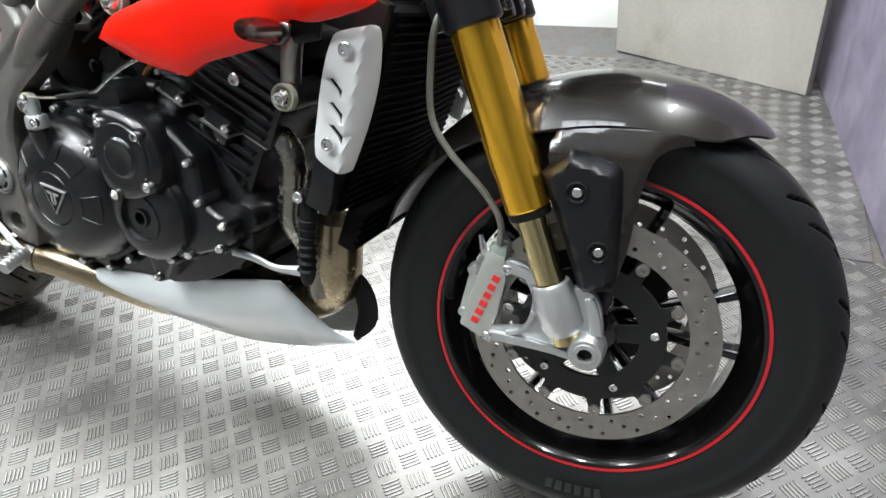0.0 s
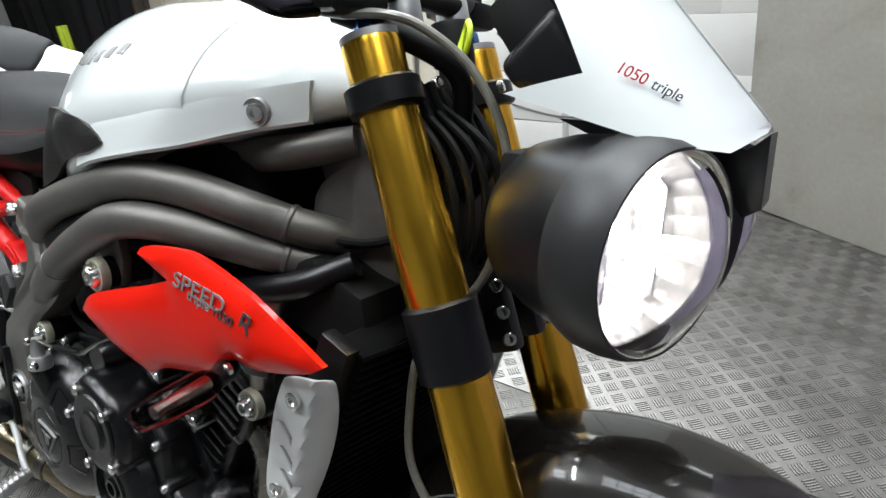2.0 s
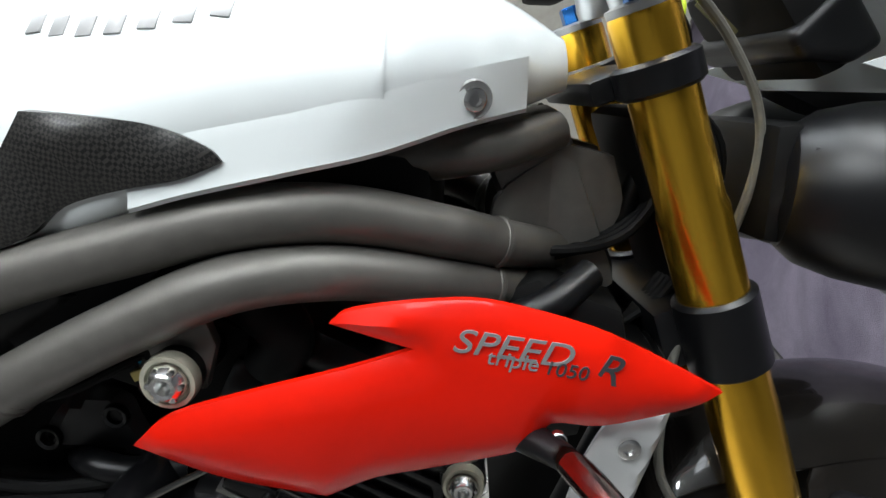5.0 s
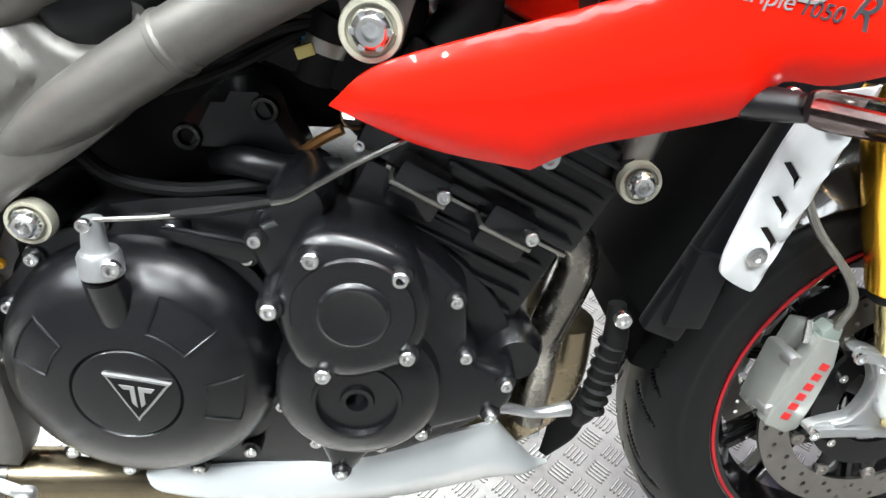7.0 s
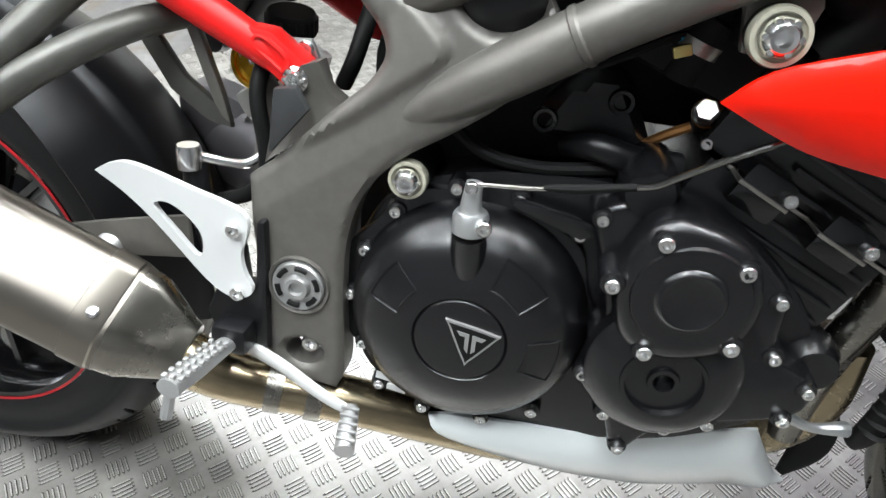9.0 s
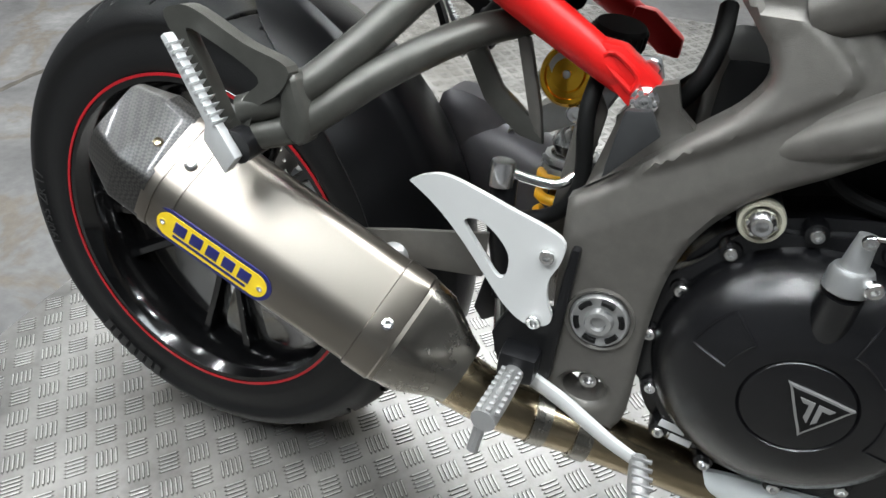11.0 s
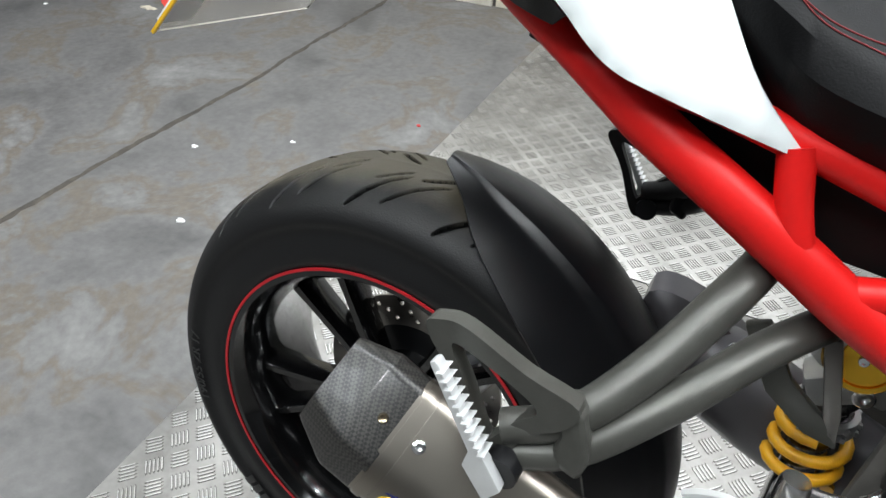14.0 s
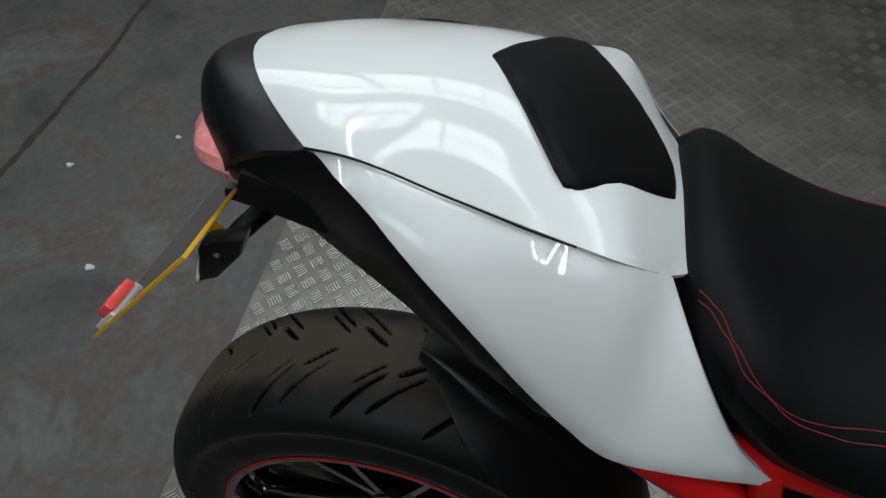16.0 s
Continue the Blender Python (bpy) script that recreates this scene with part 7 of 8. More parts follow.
def screen_at(u, v, d):
    r = 1.317 + (1.078 - v) * 1.25
    s = max(0.0, r - u)
    return (u, -0.112 * (1 - math.exp(-s / 0.026)), v)


scr_o = [(1.274, 1.064), (1.296, 1.072), (1.317, 1.077), (1.345, 1.0545), (1.372, 1.033), (1.391, 1.0185), (1.378, 1.0325), (1.345, 1.0325), (1.321, 1.0285), (1.298, 1.046)]
for b_ in (shell(scr_o, screen_at, 0.010, 0.003), mirror_y(shell(scr_o, screen_at, 0.010, 0.003))):
    part("fly_screen", b_, SMOKE, bike, "smoked plastic fly screen", STEERED)
ex_, = (Vector((0.046, 0.030, -0.021)).normalized(),)
ez_ = Vector((ex_.cross(Vector((0, 0, 1)))).normalized())
ey_ = ez_.cross(ex_).normalized()
fm_ = Matrix((ex_, ey_, ez_)).transposed().to_4x4()
letters("1050", 0.0112, Matrix.Translation((1.4005, -0.1175, 0.9420)) @ fm_, DECAL_RED, nose[0], shear=0.15, depth=0.0004, label="red lettering")
letters("triple", 0.0108, Matrix.Translation((1.4215, -0.1050, 0.9325)) @ fm_, DECAL_DARK, nose[0], shear=0.15, depth=0.0004, label="grey lettering")
inst = part("instrument_pod", rbox((1.325, 0, 0.965), (0.055, 0.16, 0.10), 0.018, ry(-38)), MATT, bike, "black instrument pod", STEERED)
part("pod_back", prism([(1.296, 0.945), (1.338, 0.990), (1.376, 0.942), (1.35, 0.925), (1.31, 0.928)], -0.085, 0.085, 0.014, None, 4), BLACK, inst)

# -- handlebar and controls --
bar = part("handlebar", tube([(1.178, 0.0, 1.005), (1.178, -0.05, 1.005), (1.150, -0.115, 1.018), (1.092, -0.19, 1.024), (1.024, -0.30, 1.020), (1.000, -0.345, 1.018)], 0.0111, 16), MATT, bike, "black tapered handlebar", STEERED)
part("bar_half", mirror_y(tube([(1.178, 0.0, 1.005), (1.178, -0.05, 1.005), (1.150, -0.115, 1.018), (1.092, -0.19, 1.024), (1.024, -0.30, 1.020), (1.000, -0.345, 1.018)], 0.0111, 16)), MATT, bar)
for sd in (-1, 1):
    g0, g1 = Vector((1.078, 0.215 * sd, 1.0235)), Vector((1.008, 0.335 * sd, 1.0185))
    dr = (g1 - g0).normalized()
    gp = part("grip", lathe([(0.0112, 0.0), (0.0215, 0.001), (0.0215, 0.005), (0.0165, 0.007), (0.0168, 0.05), (0.0160, 0.118), (0.0175, 0.122), (0.0175, 0.130), (0.012, 0.131)], g0, dr, 32), MATT, bar, "black rubber grip")
    x_, y_, z_ = basis(dr)
    for ring in range(7):
        for k in range(8):
            a = 2 * math.pi * (k + 0.5 * (ring % 2)) / 8
            p0, p1 = (g0 + dr * (0.016 + 0.0145 * ring + e * 0.005) + (x_ * math.cos(a + e * 0.12) + y_ * math.sin(a + e * 0.12)) * 0.0167 for e in (0, 1))
            part("grip_rib", tube([p0, p1], [0.0008, 0.0006], 5, 1), MATT, gp)
    be = part("bar_end", lathe([(0.0, 0.012), (0.012, 0.012), (0.0165, 0.008), (0.0165, -0.008), (0.012, -0.010)], g1 + dr * 0.016, dr, 28), MATT, bar, "black bar-end weight")
    part("mirror_clamp", rbox(g1 + dr * 0.004 + Vector((0, 0, 0.010)), (0.018, 0.012, 0.052), 0.004), MATT, bar)
    bolt(bar, g1 + dr * 0.003 + Vector((0.010, -0.004 * sd, 0.020)), (1, -0.4, 0), 0.0035, 0.003)
    if sd < 0:
        part("mirror_arm", tube([g1 + dr * 0.004 + Vector((0, 0, 0.03)), g1 + dr * 0.008 + Vector((0.012, 0, 0.085)), g1 + dr * 0.02 + Vector((0.02, 0, 0.15))], [0.010, 0.0095, 0.008], 12, 5, True, None, 0.55), MATT, bar, "black bar-end mirror arm")
        part("mirror_head", rbox(g1 + dr * 0.05 + Vector((0.02, 0, 0.175)), (0.02, 0.11, 0.055), 0.012), MATT, bar)
    # switch cube
    sw = part("switch_housing", rbox((1.103, 0.168 * sd, 1.028), (0.046, 0.062, 0.050), 0.012, Matrix.Rotation(radians(-35 * sd), 3, "Z")), BLACK, bar, "black switch housing")
    part("housing_lip", lathe([(0.017, -0.042), (0.023, -0.042), (0.026, -0.036), (0.0275, -0.014), (0.0245, -0.007), (0.0245, 0.003), (0.019, 0.006)], g0 - dr * 0.002, dr, 28), BLACK, bar)
    if sd < 0:
        part("kill_switch", rbox((1.094, -0.164, 1.056), (0.020, 0.020, 0.010), 0.004, Matrix.Rotation(radians(35), 3, "Z")), DECAL_RED, bar, "red kill switch")
    # risers
    part("riser", lathe([(0.0, 0.040), (0.013, 0.040), (0.0165, 0.034), (0.0175, 0.0), (0.016, -0.008), (0.0, -0.008)], (1.182, 0.045 * sd, 0.975), (-0.25, 0, 1), 28), ALLOY, bar, "silver handlebar riser")
# brake master cylinder, lever and reservoir
mc = part("master_cylinder", tube([(1.185, -0.085, 0.992), (1.163, -0.120, 0.992), (1.140, -0.155, 0.995)], [0.013, 0.0155, 0.014], 16), BLACK, bike, "black radial brake master cylinder", STEERED)
part("lever_block", rbox((1.158, -0.140, 0.990), (0.036, 0.046, 0.020), 0.006, Matrix.Rotation(radians(35), 3, "Z")), BLACK, mc)
part("lever", tube([(1.168, -0.150, 0.984), (1.165, -0.185, 0.978), (1.158, -0.215, 0.985), (1.148, -0.260, 0.991), (1.140, -0.300, 0.989), (1.135, -0.325, 0.984)], [0.010, 0.0085, 0.0075, 0.007, 0.0068, 0.0065], 12, 5, True, None, 0.6), GLOSSBLACK, mc, "gloss black brake lever")
part("lever_ball", tube([(1.1335, -0.333, 0.991), (1.1325, -0.333, 0.976)], [0.0066, 0.0066], 14, 1), MATT, mc)
part("lever_adjuster", tube([(1.160, -0.158, 0.997), (1.156, -0.186, 0.995), (1.154, -0.194, 0.994)], [0.006, 0.0058, 0.0035], 10, 1), DECAL_RED, mc, "red span adjuster")
for q in ((1.150, -0.130, 1.001), (1.160, -0.146, 1.000)):
    bolt(mc, q, (0, 0, 1), 0.0045, 0.004)
part("switch_stub", tube([(1.125, -0.118, 1.005), (1.120, -0.118, 1.028), (1.119, -0.118, 1.042)], [0.010, 0.0075, 0.006], 12, 1), MATT, mc)
rc = Vector((1.166, -0.082, 1.030))
res = part("fluid_reservoir", lathe([(0.0, 0.0), (0.022, 0.0), (0.0245, 0.004), (0.0245, 0.030), (0.0, 0.030)], rc, (0, 0, 1), 36), AMBER, bike, "smoked amber brake fluid reservoir", STEERED)
part("cap", lathe([(0.0245, 0.029), (0.0295, 0.030), (0.0300, 0.040), (0.0285, 0.048), (0.026, 0.050), (0.0, 0.050)], rc, (0, 0, 1), 36), MATT, res, "black screw cap")
part("reservoir_arm", tube([rc + Vector((-0.02, 0, 0.012)), rc + Vector((-0.036, -0.016, -0.006)), rc + Vector((-0.030, -0.040, -0.025))], 0.006, 10), MATT, res)
part("reservoir_hose", tube([rc, rc + Vector((0.0, 0.0, -0.014)), rc + Vector((-0.01, -0.02, -0.02)), rc + Vector((-0.022, -0.045, -0.028))], 0.0065, 12), MATT, res)
part("brake_hose", tube([(1.168, -0.118, 0.980), (1.195, -0.10, 0.982), (1.222, -0.080, 0.974), (1.261, -0.062, 0.943), (1.292, -0.058, 0.895), (1.300, -0.056, 0.844), (1.285, -0.05, 0.77), (1.255, -0.06, 0.72), (1.235, -0.082, 0.684), (1.229, -0.085, 0.63), (1.232, -0.086, 0.575), (1.255, -0.086, 0.535), (1.300, -0.086, 0.490), (1.322, -0.084, 0.455), (1.322, -0.075, 0.42)], 0.0042, 10), HOSE, bike, "clear-sleeved brake hose", STEERED)
part("throttle_loom", tube([(1.145, -0.10, 0.985), (1.20, -0.07, 0.965), (1.235, -0.03, 0.93), (1.22, -0.02, 0.85), (1.19, -0.03, 0.78)], 0.010, 12), MATT, bike, "black control loom", STEERED)
for k in range(5):
    part("cable", tube([(1.21, -0.05 + 0.015 * k, 0.93), (1.235 + 0.006 * k, -0.045 + 0.012 * k, 0.86), (1.20, -0.06 + 0.01 * k, 0.79), (1.13 - 0.02 * k, -0.075, 0.775 - 0.008 * k), (1.05, -0.09, 0.795 - 0.012 * k)], 0.0048, 8), MATT, bike, "black control cable")
part("steering_stem_cover", rbox((1.232, 0, 0.800), (0.030, 0.115, 0.190), 0.012, ry(-22)), MATT, bike, "black cover over the steering head", STEERED)
part("radiator_top_shield", prism([(1.055, 0.735), (1.120, 0.760), (1.190, 0.735), (1.200, 0.690), (1.150, 0.665), (1.060, 0.690)], -0.105, 0.105, 0.008), MATT, bike, "black shield above the radiator")
part("coolant_hose", tube([(1.020, -0.112, 0.716), (1.075, -0.120, 0.722), (1.125, -0.112, 0.738), (1.165, -0.085, 0.760)], [0.012, 0.0145, 0.0145, 0.013], 14), BLACK, bike, "black coolant hose beside the headstock")
for k in range(4):
    part("cable", tube([(1.19, -0.062 + 0.012 * k, 0.925), (1.245 + 0.01 * k, -0.058 + 0.012 * k, 0.870), (1.262 + 0.006 * k, -0.055 + 0.012 * k, 0.800), (1.240, -0.05 + 0.01 * k, 0.735), (1.205, -0.045, 0.700)], 0.0042, 8), MATT, bike, "black control cable")
part("ignition", lathe([(0.0, 0.02), (0.018, 0.02), (0.020, 0.015), (0.020, -0.02)], (1.205, 0, 0.965), (-0.2, 0, 1), 24), MATT, bike, "black ignition switch", STEERED)
part("strap", tube([(1.228, -0.012, 0.985), (1.236, -0.022, 0.975), (1.233, -0.024, 0.955), (1.224, -0.018, 0.958), (1.224, -0.010, 0.975), (1.228, -0.012, 0.985)], 0.0030, 8, 5), YELLOW_TAG, bike, "yellow cable strap", STEERED)
TAG_OLIVE = mat("olive_paper_tag", (0.11, 0.10, 0.045), 0.7)
part("key_tag", rbox((1.275, -0.005, 0.965), (0.045, 0.002, 0.012), 0.001, ry(40)), TAG_OLIVE, bike, "small olive paper key tag", STEERED)
# left controls seen over the bars
part("left_lever_block", rbox((1.15, 0.13, 1.005), (0.04, 0.05, 0.03), 0.008), MATT, bike, "black clutch lever perch", STEERED)
lm = part("left_mirror_arm", tube([(1.02, 0.345, 1.005), (1.09, 0.36, 1.002), (1.115, 0.375, 1.02), (1.118, 0.38, 1.035)], 0.0045, 10), MATT, bike, "black bar-end mirror arm")
part("left_mirror", lathe([(0.0, -0.012), (0.022, -0.010), (0.030, 0.0), (0.031, 0.006), (0.028, 0.008)], (1.090, 0.38, 1.053), (-0.75, -0.62, 0.1), 32), MATT, lm, "black round mirror shell")
part("mirror_glass", lathe([(0.0, 0.0075), (0.028, 0.0075)], (1.090, 0.38, 1.053), (-0.75, -0.62, 0.1), 32), MIRROR, lm, "round mirror glass")

# -- rear wheel --
rm = Matrix.Translation((0, 0, 0.320))
rim_r = part("rear_wheel", rim_lathe(0.2185, 0.0825, 0.186, (0, 0, 0)), GLOSSBLACK, bike, "gloss black cast rear wheel", rm)
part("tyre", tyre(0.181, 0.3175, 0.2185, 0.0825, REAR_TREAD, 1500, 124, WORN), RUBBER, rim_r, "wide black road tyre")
for sd in (1, -1):
    part("rim_stripe", lathe([(0.2190, 0.0), (0.2190, 0.0012), (0.2156, 0.0012), (0.2156, 0.0)], (0, -sd * 0.0855, 0), (0, -sd, 0), 120), STRIPE, rim_r, "red rim tape")
part("hub", lathe([(0.0, 0.030), (0.030, 0.030), (0.040, 0.022), (0.044, 0.0), (0.050, -0.05), (0.0, -0.05)], (0, 0, 0), (0, -1, 0), 40), GLOSSBLACK, rim_r)
for i in range(5):
    for s in (-1, 1):
        a = radians(-20 + 72 * i)
        part("spoke", spoke(a + s * 0.16, a + s * 0.20, 0.036, 0.190, -0.012, -0.022, 0.0085, 0.0075, 0.017, 0.022), GLOSSBLACK, rim_r)
part("axle_nut", lathe([(0.0, 0.046), (0.007, 0.046), (0.008, 0.050), (0.013, 0.050), (0.014, 0.046), (0.0215, 0.046), (0.0235, 0.044), (0.0235, 0.03)], (0, 0, 0), (0, -1, 0), 36), WHITE_PRINT, rim_r, "pale ringed axle nut")
part("axle_plug", lathe([(0.0, 0.051), (0.008, 0.051), (0.0135, 0.0505), (0.0135, 0.046)], (0, 0, 0), (0, -1, 0), 28), MATT, rim_r)
rd = part("brake_disc", disc(0.085, 0.128, 0.005, 0.030), STEEL, rim_r, "drilled rear brake disc")
part("disc_carrier", lathe([(0.04, 0.004), (0.088, 0.004), (0.088, -0.004), (0.04, -0.004)], (0, 0.032, 0), (0, -1, 0), 40, closed=True), CARRIER, rd)
part("rear_caliper", rbox((0.085, 0.035, 0.055), (0.05, 0.06, 0.075), 0.012, ry(30)), ALLOY, bike, "silver rear brake caliper", rm)
arc_text("190/55 ZR 17", 0.262, -0.0893, 0.020, radians(196), rim_r, material=SIDE_MARK)
for k in range(7):
    a = radians(226 + 3.6 * k)
    part("sidewall_bar", rbox((0, 0, 0), (0.020, 0.0012, 0.011), 0.0004), SIDE_MARK, rim_r, "", Matrix.Translation((0.268 * math.cos(a), -0.0893, 0.268 * math.sin(a))) @ Matrix.Rotation(-a, 4, "Y"))
for k in range(6):
    a = radians(262 + 3.2 * k)
    part("sidewall_bar", rbox((0, 0, 0), (0.016, 0.0012, 0.009), 0.0004), SIDE_MARK, rim_f, "", Matrix.Translation((0.246 * math.cos(a), -0.0575, 0.246 * math.sin(a))) @ Matrix.Rotation(-a, 4, "Y"))

# -- swingarm, hugger and shock on the far side --
SWING = mat("satin_grey_swingarm", (0.085, 0.08, 0.085), 0.4, metal=0.2, vary=0.1, scale=40)
swing = part("swingarm", tube([(0.52, 0.03, 0.430), (0.42, 0.06, 0.445), (0.33, 0.095, 0.455), (0.22, 0.13, 0.425), (0.10, 0.145, 0.365), (0.0, 0.145, 0.325)], [0.055, 0.062, 0.062, 0.055, 0.05, 0.05], 24, 6, True, None, 0.75), SWING, bike, "grey single-sided swingarm")
part("swing_top", shell(spline([(0.255, 0.535), (0.31, 0.535), (0.37, 0.500), (0.39, 0.455), (0.35, 0.40), (0.30, 0.40), (0.26, 0.46)], 4, True), lambda u, v, d: (u, 0.075 - 0.012 * min(1, d / 0.015), v), 0.014, 0.05), SWING, swing)
bolt(swing, (0.353, 0.062, 0.509), (0, -1, 0), 0.006, 0.005)
bolt(swing, (0.372, 0.062, 0.437), (0, -1, 0), 0.008, 0.007, "hex")
part("axle_hub", lathe([(0.05, 0.06), (0.075, 0.05), (0.08, 0.0), (0.06, -0.03), (0.0, -0.03)], (0, 0.11, 0.320), (0, -1, 0), 40), SWING, swing)


def hug_section(a, r, hw, droop):
    """A cross section with a raised spine along the middle and flat falling sides."""
    ring = []
    for k in range(41):
        u = k / 20 - 1
        e = max(0.0, min(1.0, (abs(u) - 0.40) / 0.07))
        rr = r - droop * abs(u) ** 2.0 - 0.007 * e * e * (3 - 2 * e) * min(1.0, hw / 0.08)
        ring.append((rr * math.cos(a), hw * u, 0.320 + rr * math.sin(a)))
    return ring


cols = spline([(84, 0.346, 0.018, 0.004), (78, 0.346, 0.048, 0.012), (70, 0.346, 0.082, 0.030), (58, 0.346, 0.102, 0.048), (42, 0.346, 0.108, 0.060), (24, 0.347, 0.108, 0.066), (6, 0.348, 0.106, 0.068), (-8, 0.348, 0.100, 0.064)], 5)
rings = []
for c in cols:
    o = hug_section(radians(c[0]), c[1], c[2], c[3])
    i = hug_section(radians(c[0]), c[1] - 0.003, c[2] - 0.002, c[3])
    rings.append(o + i[::-1])
bm = rings_mesh(rings)
bmesh.ops.recalc_face_normals(bm, faces=bm.faces)
part("hugger", bm, BLACK, bike, "black plastic rear hugger")

sh_t = Vector((0.435, 0.0, 0.557))
sd_ = Vector((0.04, 0.06, -1.0)).normalized()
shock = part("shock_absorber", lathe([(0.0, 0.0), (0.008, 0.001), (0.017, 0.008), (0.0235, 0.020), (0.0245, 0.024), (0.0225, 0.026)], sh_t, sd_, 36), CHROME, bike, "polished rear shock absorber")
part("shock_body", lathe([(0.0225, 0.024), (0.0225, 0.030), (0.0205, 0.031), (0.0205, 0.036), (0.0235, 0.037), (0.0235, 0.046), (0.019, 0.048), (0.019, 0.22), (0.0, 0.22)], sh_t, sd_, 36), GUNMETAL, shock, "dark polished shock body")
x_, y_, z_ = basis(sd_)
for lo in (0.039, 0.049):
    part("lock_ring", lathe([(0.022, lo), (0.0290, lo), (0.0300, lo + 0.002), (0.0300, lo + 0.0065), (0.022, lo + 0.008)], sh_t, sd_, 36), SATIN_ALLOY, shock, "notched lock ring")
    for k in range(10):
        a = 2 * math.pi * k / 10
        p_ = sh_t + sd_ * (lo + 0.004) + (x_ * math.cos(a) + y_ * math.sin(a)) * 0.0300
        part("ring_notch", rbox(p_, (0.004, 0.004, 0.0055), 0.0006), SATIN_ALLOY, shock)
part("spring", tube([sh_t + sd_ * (0.060 + 0.024 * k / 16) + (x_ * math.cos(2 * math.pi * k / 16) + y_ * math.sin(2 * math.pi * k / 16)) * 0.0305 for k in range(46)], 0.0062, 12, 1), YELLOW_SPRING, shock, "yellow coil spring")
knob = part("preload_reservoir", lathe([(0.0, -0.05), (0.026, -0.05), (0.027, 0.0), (0.029, 0.004), (0.0265, 0.010), (0.0225, 0.010), (0.0215, 0.007), (0.016, 0.007), (0.015, 0.011), (0.007, 0.011), (0.0, 0.012)], (0.428, -0.060, 0.613), (-0.12, -0.97, 0.2), 40), GOLD, bike, "gold ringed shock reservoir")
bolt(knob, (0.4265, -0.0715, 0.6155), (-0.12, -0.97, 0.2), 0.004, 0.003)
part("reservoir_body", rbox((0.435, -0.02, 0.605), (0.075, 0.09, 0.05), 0.012, ry(25)), ALLOY, knob, "cast silver reservoir body")
part("linkage_block", rbox((0.425, -0.04, 0.575), (0.05, 0.04, 0.03), 0.008, ry(-30)), ALLOY, knob)
bolt(knob, (0.440, -0.062, 0.580), (0, -1, 0), 0.0085, 0.006)
fr = part("rear_fluid_reservoir", lathe([(0.0, -0.03), (0.019, -0.03), (0.0205, 0.0), (0.0, 0.0)], (0.462, -0.060, 0.6455), (0.1, -0.2, 1), 28), WHITE_PRINT, bike, "rear brake fluid reservoir")
part("cap", lathe([(0.0205, -0.002), (0.0240, 0.0), (0.0240, 0.017), (0.0220, 0.020), (0.0, 0.020)], (0.462, -0.060, 0.6455), (0.1, -0.2, 1), 28), MATT, fr, "black ribbed cap")
for k in range(24):
    a = 2 * math.pi * k / 24
    bx_, by_, bz_ = basis((0.1, -0.2, 1))
    p_ = Vector((0.462, -0.060, 0.6455)) + bz_ * 0.002 + (bx_ * math.cos(a) + by_ * math.sin(a)) * 0.0242
    part("cap_rib", tube([p_, p_ + bz_ * 0.014], 0.0013, 5, 1), MATT, fr)
part("reservoir_bracket", prism([(0.470, 0.650), (0.505, 0.652), (0.512, 0.636), (0.495, 0.628), (0.470, 0.640)], -0.118, -0.112, 0.002), ALLOY, fr)
bolt(fr, (0.500, -0.118, 0.643), (0, -1, 0), 0.0075, 0.005)
part("reservoir_tube", tube([(0.462, -0.11, 0.640), (0.459, -0.132, 0.602), (0.466, -0.134, 0.552), (0.463, -0.134, 0.524), (0.445, -0.130, 0.502), (0.415, -0.13, 0.49)], 0.0075, 12), MATT, fr, "black fluid hose")
part("strut_plate", prism([(0.440, 0.46), (0.450, 0.60), (0.462, 0.62), (0.474, 0.60), (0.465, 0.52), (0.462, 0.46)], -0.118, -0.108, 0.003), FRAME, chassis)
# solid dark slab that paints the shade of a triangular pocket
part("frame_pocket", prism([(0.491, 0.619), (0.510, 0.622), (0.521, 0.604), (0.485, 0.561), (0.486, 0.577)], -0.1700, -0.160, 0.002), FRAME_SHADE, chassis, "triangular frame pocket with its shade painted dark")
part("frame_rear_web", shell([(0.472, 0.545), (0.487, 0.612), (0.508, 0.636), (0.523, 0.641), (0.530, 0.620), (0.548, 0.606), (0.520, 0.583)], lambda u, v, d: (u, -0.150 + 0.004 * min(1, d / 0.004), v), 0.012, 0.02), FRAME, chassis)
part("wiring_loom", tube([(0.545, -0.06, 0.69), (0.545, -0.09, 0.665), (0.538, -0.10, 0.635), (0.525, -0.09, 0.61)], 0.008, 12), MATT, chassis, "black wiring bundle")

# -- exhaust silencer --
A0, A1 = Vector((0.101, -0.215, 0.494)), Vector((0.341, -0.195, 0.379))
ad = (A1 - A0).normalized()
aw = Vector((0, -1, 0))
aw = (aw - ad * aw.dot(ad)).normalized()
au = aw.cross(ad).normalized()
if au.z < 0:
    au = -au


CAN = [(0.052, -0.034), (0.052, 0.010), (0.002, 0.0585), (-0.016, 0.0585), (-0.052, 0.022), (-0.052, -0.034), (-0.030, -0.048), (0.036, -0.046)]


